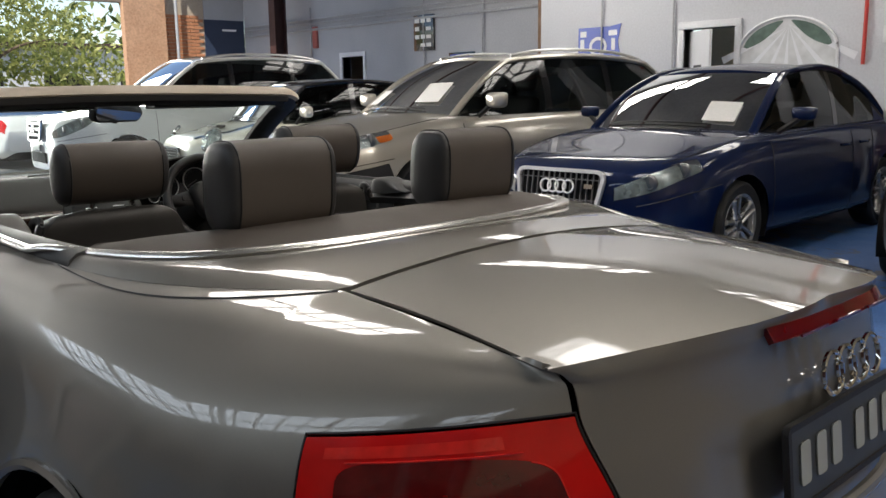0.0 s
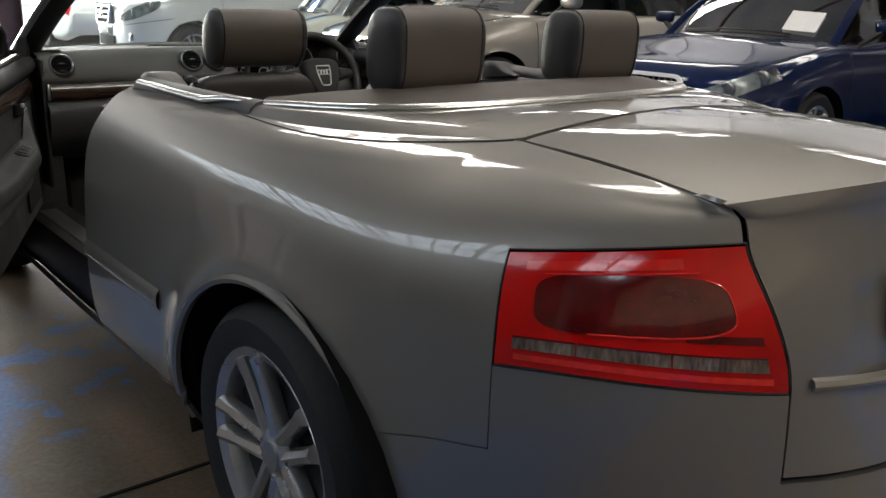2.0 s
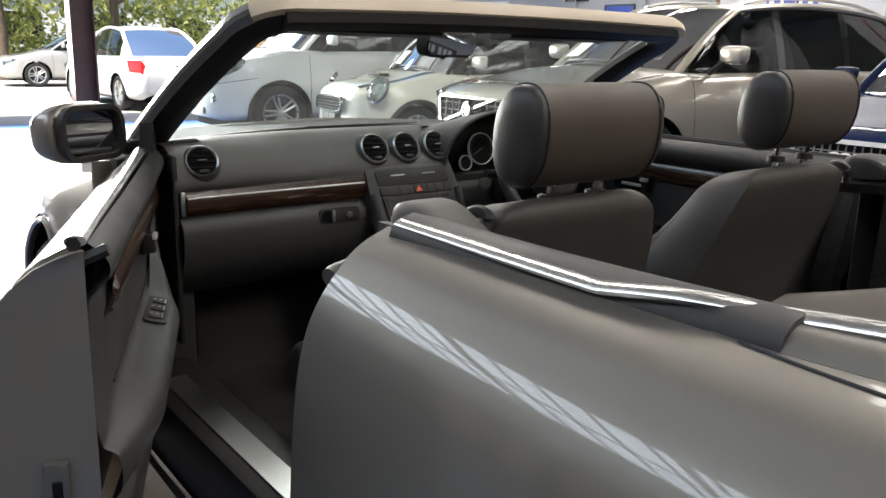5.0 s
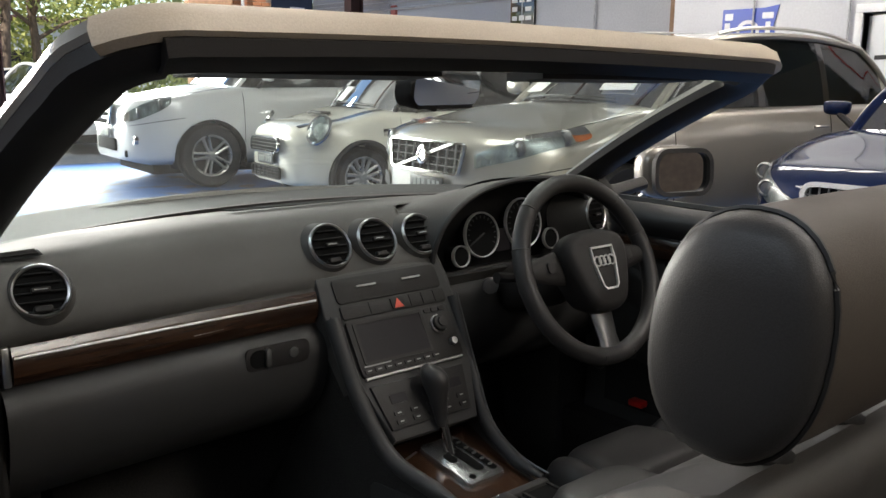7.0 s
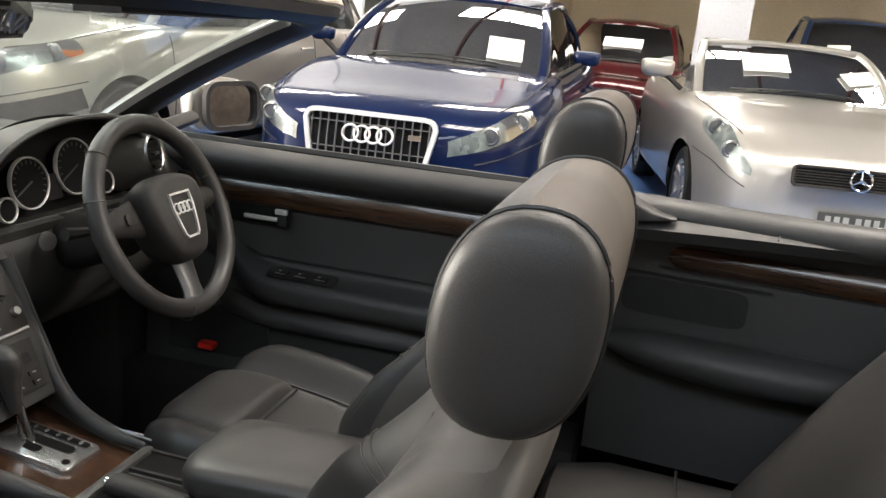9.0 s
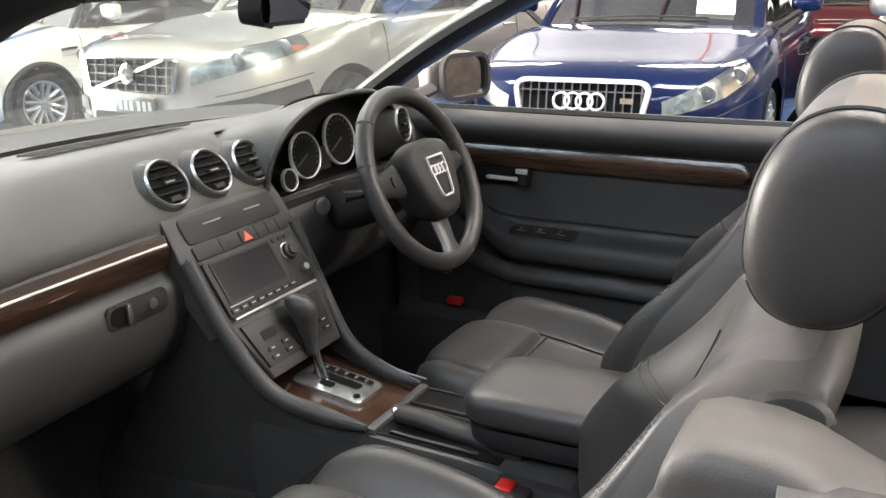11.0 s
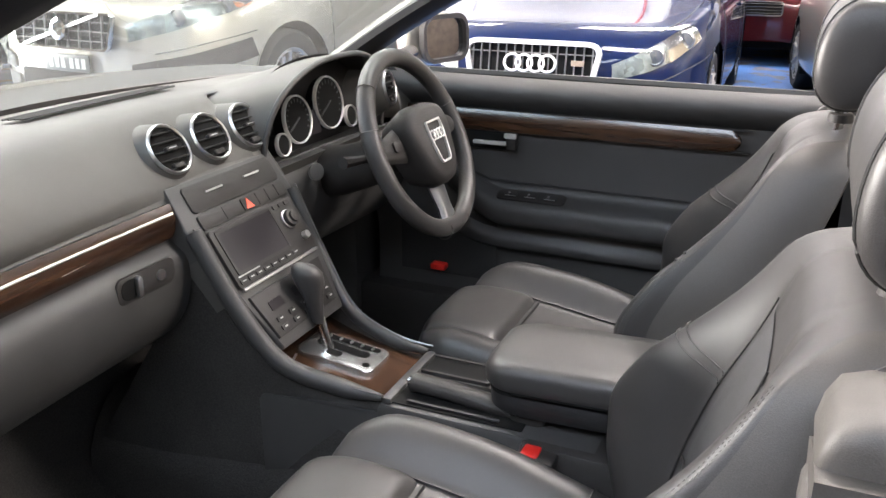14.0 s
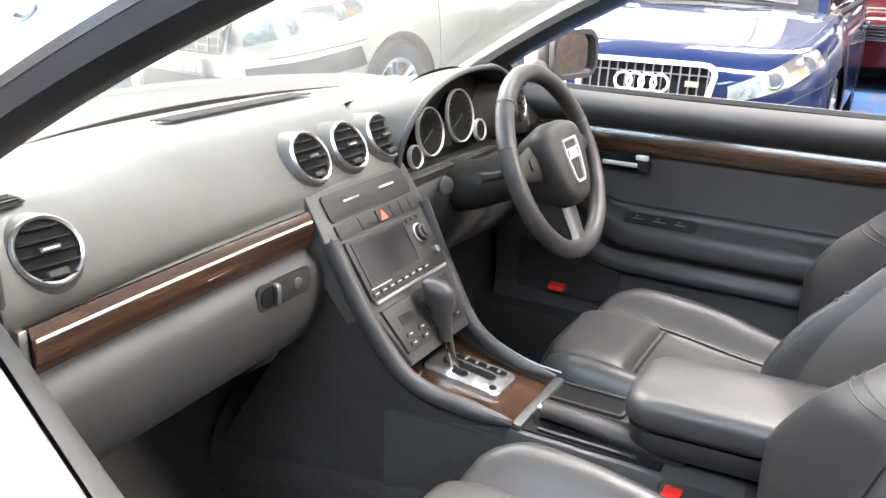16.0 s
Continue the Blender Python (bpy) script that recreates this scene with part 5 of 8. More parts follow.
def quad_patch(shape, corners, d, side, na=12, nb=8, squeeze=.0):
    """Patch of the skin between four (u, s) corners, raised by d; squeeze rounds its ends."""
    def fn(a, b):
        bb = .5 + (b - .5) * (1 - squeeze * abs(2 * a - 1) ** 4)
        c0 = (corners[0][0] * (1 - a) + corners[1][0] * a, corners[0][1] * (1 - a) + corners[1][1] * a)
        c1 = (corners[3][0] * (1 - a) + corners[2][0] * a, corners[3][1] * (1 - a) + corners[2][1] * a)
        return shape.out(c0[0] * (1 - bb) + c1[0] * bb, c0[1] * (1 - bb) + c1[1] * bb, d, side)
    return sheet(fn, na, nb)


def build_car(name, label, m, shape, body_paint, roof, axles, wheel_r, rim, roof_paint=None, cabin=None, spokes=5, rails=None, group="", papers=(), side_glass=None, lower=None, tint=None, mirror=1.0):
    """roof: (cowl u, front u, rear u, foot u, roof z, foot half width, roof half width)."""
    c = thing(name, label, "car", group, m=m)
    L = shape.L
    us = np.concatenate([[0, .012, .03, .06, .1, .15, .2], np.linspace(.26, L - .2, 120), [L - .14, L - .09, L - .05, L - .02, L]])
    for side in (-1, 1):
        bm = bmesh.new()
        rows = [[bm.verts.new(Vector(((q := shape.at(u, s)).x * -side, q.y, q.z))) for s in np.linspace(0, 1, 41)] for u in us]
        for A, B in zip(rows, rows[1:]):
            for j in range(40):
                bm.faces.new((A[j], A[j + 1], B[j + 1], B[j]))
        for R in (rows[0], rows[-1]):
            mid = [bm.verts.new((0, v.co.y, v.co.z)) for v in R[:-1]] + [R[-1]]
            for j in range(40):
                q = {R[j]: 1, R[j + 1]: 1, mid[j + 1]: 1, mid[j]: 1}
                bm.faces.new(list(q))
        for ax in axles:
            arch_cut(bm, -ax, wheel_r, wheel_r + .045)
        bmesh.ops.recalc_face_normals(bm, faces=bm.faces)
        part("body_side", bm, body_paint, c)
        for ax in axles:
            wheel(c, side * (shape.w(ax) - .125), -ax, wheel_r, .2, side, rim, spokes)
            arc = np.linspace(-.35, math.pi + .35, 20)
            part("arch_liner", sheet(lambda a, b: Vector((side * (shape.w(ax) - .02 - .4 * b), -ax + (wheel_r + .055) * math.cos(-.35 + 3.84 * a), wheel_r + (wheel_r + .055) * math.sin(-.35 + 3.84 * a))), 20, 1), DARK, c)
    part("underbody", block(-shape.w(1.2) + .3, -L + .3, .16, shape.w(1.2) - .3, -.3, .3), DARK, c)
    u1, u2, u3, u4, rz, wb, wr = roof
    zb1, zb4 = shape.top(u1) - .05, shape.top(u4) - .03
    wind = tint or WINDOW

    def wscreen(a, b):
        t = 2 * a - 1
        p = Vector((t * wb, -u1 + .16 * (1 - t * t), zb1 + .05 * (1 - t * t))).lerp(Vector((t * wr, -u2 + .09 * (1 - t * t), rz - .045 + .03 * (1 - t * t))), b)
        p.z += .05 * math.sin(math.pi * b)
        p.x *= 1 + .02 * math.sin(math.pi * b)
        return p

    def rear(a, b):
        t = 2 * a - 1
        return Vector((t * wr, -u3 - .05 * (1 - t * t), rz - .05 + .03 * (1 - t * t))).lerp(Vector((t * wb * .95, -u4 - .1 * (1 - t * t), zb4 + .03)), b) + Vector((t * .015, 0, .045)) * math.sin(math.pi * b)

    def top(a, b):
        t = 2 * a - 1
        p = wscreen(a, 1).lerp(rear(a, 0), b)
        p.z += .062 * math.sin(math.pi * b) ** .8 + .016 * (1 - t * t)
        p.x *= 1 + .03 * math.sin(math.pi * b)
        return p

    if cabin != "open":
        part("roof", sheet(top, 18, 16, .03), roof_paint or body_paint, c)
    w = part("windscreen", sheet(wscreen, 16, 10), tint or WINDSCREEN, c)
    w.visible_shadow = False
    part("dashboard", block(-wb + .08, -u1 - .35, zb1 - .35, wb - .08, -u1 + .02, zb1 + .01, .04), PLASTIC, c)
    part("cowl", sheet(lambda a, b: wscreen(a, 0) + Vector((0, .02 + .06 * b, .004 - .012 * b)), 16, 2), PLASTIC, c)
    part("wiper", tube([wscreen(q, .05) + Vector((0, .012, .012)) for q in np.linspace(.2, .85, 8)], .007, 5), PIPING, c)
    if cabin != "open":
        part("rear_window", sheet(rear, 14, 8), wind, c)
    seatx = wb * .52
    for sx in (-1, 1):
        st = part("seat", block(-.22, -.08, 0, .22, .08, .62, .06, 3, m=Matrix.Translation((sx * seatx, -u1 - 1.02, zb1 - .42)) @ pose(0, 0, 0, 18, 0, 0)), LEATHER, c)
        part("headrest", block(-.13, -.05, 0, .13, .05, .19, .05, 3, m=Matrix.Translation((sx * seatx, -u1 - 1.24, zb1 + .22)) @ pose(0, 0, 0, 12, 0, 0)), LEATHER, st)
    part("cabin_floor", block(-wb, -u4, .32, wb, -u1 - .1, .36), DARK, c)
    um = (u2 + u3) / 2 + .1
    for side in (-1, 1):
        def edge(q):
            """Roof side line from windscreen foot to rear foot, q in 0..3."""
            e = (side + 1) / 2
            if q < 1:
                return wscreen(e, q)
            return top(e, q - 1) if q < 2 else rear(e, q - 2)
        line = [edge(q) for q in np.linspace(0, 3, 37)] if cabin != "open" else [edge(q) for q in np.linspace(0, 1, 12)]
        part("pillar_rail", tube(line, .036, 8, flat=.8), roof_paint or body_paint if cabin != "mini" else BLACKGLOSS, c)
        if cabin == "open":
            continue
        def belt(u):
            return Vector((side * (wb + .025), -u, shape.top(u) - .055))
        def pane(a, b, ua, ub):
            u = ua + (ub - ua) * a
            ys = [(-p.y, p) for p in line]
            p = min(ys, key=lambda q: abs(q[0] - u))[1]
            i = min(range(len(ys) - 1), key=lambda k: abs((ys[k][0] + ys[k + 1][0]) / 2 - u))
            t = min(max((u - ys[i][0]) / max(ys[i + 1][0] - ys[i][0], 1e-4), 0), 1)
            p = ys[i][1].lerp(ys[i + 1][1], t)
            q = belt(u).lerp(p, b)
            q.x += side * .02 * math.sin(math.pi * b)
            return q
        segs = side_glass or ((u1 + .08, um), (um + .06, u4 - .35))
        for ua, ub in segs:
            part("side_window", sheet(lambda a, b: pane(a, .99 * b, ua, ub), 16, 6), wind, c)
        for ua, ub in zip([s[1] for s in segs[:-1]], [s[0] for s in segs[1:]]):
            part("window_post", sheet(lambda a, b: pane(a, b, ua - .01, ub + .01) + Vector((side * .002, 0, 0)), 2, 6), BLACKGLOSS, c)
        part("rear_pillar", sheet(lambda a, b: pane(a, b, segs[-1][1] - .01, u4 + .02) + Vector((side * .001, 0, 0)), 8, 6, .01), roof_paint if cabin == "mini" else body_paint, c)
        part("waist_strip", tube([belt(u) + Vector((side * .012, 0, .006)) for u in np.linspace(u1 + .08, segs[-1][1], 20)], .011, 6), CHROME, c)
        # doors: joints, handles
        for ud in ((u1 + .02, um + .03, u4 - .75) if len(segs) > 1 else (u1 + .02, um + .4)):
            part("door_joint", tube([shape.out(ud, s, .0005, side) for s in np.linspace(.10, .56, 14)], .0035, 5), PIPING, c)
        for ud in ((um - .12, u4 - .95) if len(segs) > 1 else (um + .2,)):
            part("door_handle", tube([shape.out(ud - .1 + .2 * q, .45, .022 * math.sin(math.pi * q) + .004, side) for q in np.linspace(0, 1, 7)], .012, 6), CHROME if cabin == "mini" else body_paint, c)
        if rails:
            part("roof_rail", tube([top((side + 1) / 2, q) + Vector((-side * .04, 0, .03 + .035 * min(1, 6 * q * (1 - q)))) for q in np.linspace(.05, 1, 16)], .016, 6), rails, c)
    for side in (-1, 1):
        dm = new("door_mirror")
        dm.parent = c
        M = Matrix.Translation((side * (shape.w(u1) - .03 + .12 * mirror), -u1 - .30, shape.top(u1) + .10)) @ Matrix.Diagonal((mirror, mirror, mirror, 1))
        sh = bmesh.new()
        bmesh.ops.create_uvsphere(sh, u_segments=16, v_segments=10, radius=1)
        for v in sh.verts:
            q = v.co
            v.co = Vector((math.copysign(abs(q.x) ** .5, q.x) * .125 * (1 + .12 * q.z), (q.y * .075 if q.y > 0 else q.y * .02), math.copysign(abs(q.z) ** .5, q.z) * .068))
        sh.transform(M)
        part("mirror_shell", sh, body_paint, dm)
        part("mirror_glass", slab(rounded(.2, .11, .04), .004, M @ Matrix.Translation((0, -.022, 0)) @ pose(0, 0, 0, 90, 0, 0)), MIRROR, dm)
        part("mirror_foot", tube([(side * (shape.w(u1) + .03), -u1 - .27, shape.top(u1) + .06), (side * (shape.w(u1) - .1), -u1 - .24, shape.top(u1) - .04)], .022, 6), PLASTIC, dm)
    for a, b, w_, h_, r_ in papers:
        p0 = wscreen(a, b)
        ux = (wscreen(min(a + .05, 1), b) - wscreen(a - .05, b)).normalized()
        uz = (wscreen(a, b + .1) - wscreen(a, b - .05)).normalized()
        uy = uz.cross(ux)
        Mp = Matrix((( *[ux[0], uz[0], -uy[0]], p0[0]), (*[ux[1], uz[1], -uy[1]], p0[1]), (*[ux[2], uz[2], -uy[2]], p0[2]), (0, 0, 0, 1)))
        pp = part("price_paper", slab(rounded(w_, h_, .004, 1), .003, Mp @ Matrix.Rotation(radians(r_), 4, "Z") @ Matrix.Translation((0, 0, -.014))), PAPER, c, "white price sheet behind the windscreen")
    return c


def lamp_patch(c, shape, corners, side, indicator=None, squeeze=.5):
    h = new("headlight")
    h.parent = c
    h["label"] = "clear headlight with chrome reflectors"
    part("bowl", quad_patch(shape, corners, .004, side, squeeze=squeeze), LAMPBOWL, h)
    um = sum(k[0] for k in corners) / 4
    sm = sum(k[1] for k in corners) / 4
    for q in (-.25, .22):
        u = um + q * (corners[1][0] - corners[0][0])
        s = sm + q * (corners[1][1] - corners[0][1])
        p = shape.out(u, s, .008, side)
        part("projector", lathe([(.052, -.01), (.052, .012), (.042, .02), (.036, .01), (.001, .016)], 18, m=Matrix.Translation(p) @ Matrix.Rotation(radians(-90), 4, "X")), SLAT, h)
    if indicator:
        part("indicator", quad_patch(shape, indicator, .010, side, squeeze=squeeze), ORANGE, h)
    part("lens", quad_patch(shape, corners, .022, side, squeeze=squeeze), LAMPGLASS, h).visible_shadow = False
    return h


def grille(c, outline, y, tilt, bars_v, bars_h, frame_w, frame_mat, z, bar_mat=SATIN, depth=.03, back=DARK):
    """Framed grille standing across the nose."""
    M = Matrix.Translation((0, y, z)) @ pose(0, 0, 0, 90 + tilt, 0, 180)
    g_ = new("grille")
    g_.parent = c
    part("grille_back", slab(outline, .006, M), back, g_)
    part("grille_frame", ring_frame(outline, frame_w, depth, M), frame_mat, g_)
    xs, ys = [p[0] for p in outline], [p[1] for p in outline]
    def span(val, axis):
        hits = []
        n_ = len(outline)
        for i in range(n_):
            p, q = outline[i], outline[(i + 1) % n_]
            if (p[axis] - val) * (q[axis] - val) < 0:
                t = (val - p[axis]) / (q[axis] - p[axis])
                hits.append(p[1 - axis] + t * (q[1 - axis] - p[1 - axis]))
        return (min(hits), max(hits)) if len(hits) > 1 else None
    for k in range(1, bars_v + 1):
        x = min(xs) + (max(xs) - min(xs)) * k / (bars_v + 1)
        if (s := span(x, 0)):
            part("grille_bar", block(x - .003, s[0], .006, x + .003, s[1], depth * .6, m=M), bar_mat, g_)
    for k in range(1, bars_h + 1):
        yv = min(ys) + (max(ys) - min(ys)) * k / (bars_h + 1)
        if (s := span(yv, 1)):
            part("grille_bar", block(s[0], yv - .003, .006, s[1], yv + .003, depth * .7, m=M), bar_mat, g_)
    return g_, M


def plate(c, y, z, side_y=1):
    p = part("number_plate", block(-.186, y - .006, z - .05, .186, y + .006, z + .05, .004), PLATE, c, "number plate with dark bars")
    for k in range(6):
        x = -.14 + k * .05 + (.02 if k > 2 else 0)
        part("plate_bar", block(x - .016, y + .0065, z - .03, x + .016, y + .008, z + .03), PLATEBAR, p)
    return p


def bumper_line(c, shape, material=PIPING):
    for side in (-1, 1):
        part("bumper_joint", tube([shape.out(u, .40, .001, side) for u in np.linspace(.06, .62, 16)], .0035, 5), material, c)
        part("bonnet_joint", tube([shape.out(u, .66 + .03 * (1 - u), .001, side) for u in np.linspace(.25, 1.15, 24)], .0035, 5), PIPING, c)


def intake(c, shape, x0, x1, z0, z1, y=.012, material=DARK):
    part("air_intake", block(x0, y - .03, z0, x1, y, z1, .012), material, c)


FRAMEBRIGHT = mat("brushed_grille_frame", (0.72, 0.72, 0.71), 0.35, 0.5, grain=0.1, scale=80)


# blue sedan
def blue_sedan():
    s = Shape(4.58, .886, .40, .85, .935, .98, low=.17, cowl=1.28, tailgate=3.75, nose_z=.67, nose_round=.36)
    c = build_car("blue_sedan", "deep blue sedan with chrome-framed grille and price sheet", pose(3.43, 2.505, 0, 0, 0, 91.4) @ Matrix.Diagonal((1.045, 1.045, 1.012, 1)), s, BLUE, (1.30, 2.02, 3.18, 3.92, 1.425, .70, .57), (.90, 3.55), .315, .222, papers=((.185, .22, .235, .24, -3),), mirror=.74)
    o = [(-.374, .145), (-.366, .175), (-.350, .195), (-.325, .206), (-.29, .210), (.29, .210), (.325, .206), (.350, .195), (.366, .175), (.374, .145), (.36, .07), (.30, -.22), (.25, -.28), (-.25, -.28), (-.30, -.22), (-.36, .07)]
    g_, M = grille(c, o[::-1], .022, -8, 15, 6, .026, FRAMEBRIGHT, .53, bar_mat=SLAT)
    rings_badge(M @ Matrix.Translation((0, .085, .034)), .044, .0072, "badge", g_)
    part("trim_tag", block(.22, .08, .02, .29, .11, .03, m=M), CHROME, g_)
    for side in (-1, 1):
        lamp_patch(c, s, ((.02, .625), (.43, .615), (.45, .50), (.012, .475)), side, squeeze=.2)
        intake(c, s, min(side * .42, side * .62), max(side * .42, side * .62), .25, .34, -.03)
    bumper_line(c, s)
    return c


# champagne wagon
def wagon():
    s = Shape(4.84, .93, .46, .93, 1.02, 1.0, low=.24, cowl=1.32, tailgate=4.5, nose_z=.78, nose_round=.34)
    c = build_car("champagne_wagon", "champagne estate wagon with roof rails and white price sheets", pose(2.76, 5.22, 0, 0, 0, 86) @ Matrix.Diagonal((1.03, 1.03, 1.04, 1)), s, CHAMPAGNE, (1.36, 2.15, 4.2, 4.72, 1.56, .73, .58), (.95, 3.77), .345, .225, rails=SATIN, papers=((.84, .22, .30, .22, 6), (.25, .28, .26, .3, -8)), side_glass=((1.45, 2.55), (2.62, 3.45), (3.52, 4.42)))
    o = [(-.42, .08), (-.39, .10), (.39, .10), (.42, .08), (.38, -.09), (.35, -.11), (-.35, -.11), (-.38, -.09)]
    g_, M = grille(c, o[::-1], .025, -6, 8, 3, .014, CHROME, .72, bar_mat=GRID)
    part("grille_slash", block(-.33, -.009, .02, .33, .009, .030, m=M @ pose(0, 0, 0, 0, 0, 17)), SATIN, g_)
    part("badge_disc", lathe([(.062, .02), (.062, .042), (.044, .046), (.040, .036), (.001, .036)], 24, m=M), CHROME, g_)
    for side in (-1, 1):
        lamp_patch(c, s, ((.02, .645), (.60, .640), (.62, .525), (.012, .50)), side, ((.48, .635), (.61, .640), (.63, .53), (.50, .525)), squeeze=.25)
        part("lower_guard", quad_patch(s, ((.0, .02), (.62, .02), (.62, .24), (.0, .24)), .012, side), PLASTIC, c)
        part("bumper_insert", quad_patch(s, ((.01, .27), (.60, .30), (.56, .38), (.01, .36)), .014, side), PLASTIC, c)
    intake(c, s, -.42, .42, .36, .48, .02)
    plate(c, .03, .53)
    bumper_line(c, s)
    return c


# small white hatch with black roof
def hatch():
    s = Shape(3.72, .84, .40, .86, .93, .92, low=.17, cowl=1.0, tailgate=3.4, nose_z=.70, nose_round=.42)
    c = build_car("white_hatchback", "cream-white small hatchback with black roof and bonnet stripes", pose(3.29, 8.44, 0, 0, 0, 84), s, PEARL, (1.05, 1.50, 3.05, 3.55, 1.42, .70, .60), (.66, 3.12), .30, .21, roof_paint=BLACKGLOSS, cabin="mini", spokes=7, papers=((.7, .22, .26, .2, 4),), side_glass=((1.12, 2.1), (2.16, 3.2)))
    o = rounded(.70, .17, .07)
    g_, M = grille(c, [(x, y) for x, y in o], .035, -6, 0, 4, .016, CHROME, .60, bar_mat=GRID)
    part("bonnet_scoop", block(-.16, -.62, .895, .16, -.50, .925, .012), PLASTIC, c)
    o2 = rounded(.70, .12, .04)
    grille(c, [(x, y) for x, y in o2], .03, 0, 6, 3, .012, PLASTIC, .33, bar_mat=PLASTIC)
    plate(c, .045, .46)
    for side in (-1, 1):
        h = new("headlight")
        h.parent = c
        h["label"] = "round headlight in a chrome ring"
        p = s.out(.25, .60, .012, side)
        M2 = Matrix.Translation(p) @ pose(0, 0, 0, -58, 0, side * -30) @ Matrix.Diagonal((.98, 1.22, 1, 1))
        part("ring", lathe([(.125, -.02), (.138, .0), (.134, .02), (.118, .024), (.112, .0)], 28, m=M2), CHROME, h)
        part("bowl", lathe([(.115, -.005), (.08, -.0), (.06, .012), (.001, .014)], 24, m=M2), PALEBOWL, h)
        part("lens", lathe([(.118, .012), (.09, .03), (.001, .042)], 24, m=M2), LAMPGLASS, h).visible_shadow = False
        part("bonnet_stripe", quad_patch(s, ((.12, .73), (.98, .73), (.98, .79), (.12, .79)), .003, side), BLACKGLOSS, c)
        part("wheel_arch_trim", tube([Vector((side * (s.w(.66) + .004), -.66 + .352 * math.cos(a), .30 + .352 * math.sin(a))) for a in np.linspace(-.2, 3.34, 30)], .026, 6), PLASTIC, c)
        part("side_vent", quad_patch(s, ((.86, .42), (1.02, .42), (1.02, .47), (.86, .47)), .008, side), CHROME, c)
    return c


# white tall wagon
def tall_wagon():
    s = Shape(4.78, .955, .50, 1.06, 1.14, 1.10, low=.27, cowl=1.25, tailgate=4.45, nose_z=.92, nose_round=.36)
    c = build_car("white_tall_wagon", "white four-wheel-drive wagon with slatted grille", pose(2.53, 10.9, 0, 0, 0, 86), s, WHITE, (1.28, 2.05, 4.1, 4.65, 1.80, .75, .60), (.9, 3.82), .37, .24, rails=SATIN, papers=((.75, .25, .3, .22, 0),), side_glass=((1.38, 2.5), (2.56, 3.5), (3.56, 4.35)))
    o = [(-.36, .14), (.36, .14), (.30, -.12), (.24, -.16), (-.24, -.16), (-.30, -.12)]
    g_, M = grille(c, o[::-1], .03, -6, 0, 0, .020, CHROME, .86, bar_mat=CHROME)
    for k in range(3):
        w_ = .325 - .022 * k
        part("grille_slat", block(-w_, .062 - .075 * k, .008, w_, .100 - .075 * k, .030, .006, m=M), FRAMEBRIGHT, g_)
    part("badge_ring", tube([M @ Vector((.075 * math.cos(a), .075 * math.sin(a) - .01, .045)) for a in np.linspace(0, 2 * math.pi, 25)[:-1]], .009, 6, True), CHROME, g_)
    for k in range(3):
        a = math.pi / 2 + k * 2 * math.pi / 3
        part("badge_spoke", tube([M @ Vector((0, 0, .046)), M @ Vector((.072 * math.cos(a), .072 * math.sin(a), .046))], [.010, .004], 5), CHROME, g_)
    intake(c, s, -.35, .35, .42, .56, .03)
    plate(c, .04, .62)
    for side in (-1, 1):
        lamp_patch(c, s, ((.04, .56), (.50, .66), (.46, .50), (.02, .42)), side)
        part("fog_lamp", lathe([(.055, -.02), (.055, .012), (.042, .02), (.001, .012)], 20, m=Matrix.Translation(s.out(.10, .27, .0, side)) @ pose(0, 0, 0, -90, 0, 0)), CHROME, c)
        intake(c, s, min(side * .44, side * .60), max(side * .44, side * .60), .36, .44, -.02)
    bumper_line(c, s)
    return c


# warm silver roadster with its top down
def roadster():
    s = Shape(4.0, .858, .46, .86, .92, .95, low=.17, cowl=1.35, tailgate=3.0, nose_z=.64, nose_round=.42)
    c = build_car("silver_roadster", "warm silver two-seat roadster with slatted grille", pose(4.21, -.14, 0, 0, 0, 100), s, SILVERWARM, (1.42, 2.0, 2.9, 3.2, 1.32, .68, .58), (.85, 3.25), .30, .21, cabin="open", papers=((.66, .45, .32, .24, 0), (.15, .35, .3, .14, -20)))
    o = rounded(.74, .125, .03)
    g_, M = grille(c, [(x, y) for x, y in o], .03, -10, 0, 7, .012, PLASTIC, .60, bar_mat=PLASTIC)
    part("badge_ring", tube([M @ Vector((.058 * math.cos(a), .058 * math.sin(a), .04)) for a in np.linspace(0, 2 * math.pi, 25)[:-1]], .008, 6, True), CHROME, g_)
    for k in range(3):
        a = math.pi / 2 + k * 2 * math.pi / 3
        part("badge_spoke", tube([M @ Vector((0, 0, .04)), M @ Vector((.056 * math.cos(a), .056 * math.sin(a), .04))], [.010, .004], 5), CHROME, g_)
    plate(c, .04, .36)
    for side in (-1, 1):
        lamp_patch(c, s, ((.06, .60), (.52, .69), (.62, .52), (.05, .45)), side, squeeze=.7)
    part("header", tube([Vector((t * .56, -2.0 + .09 * (1 - t * t), 1.285 + .02 * (1 - t * t))) for t in np.linspace(-1, 1, 15)], .03, 8, flat=.7), SILVERWARM, c)
    bumper_line(c, s)
    return c


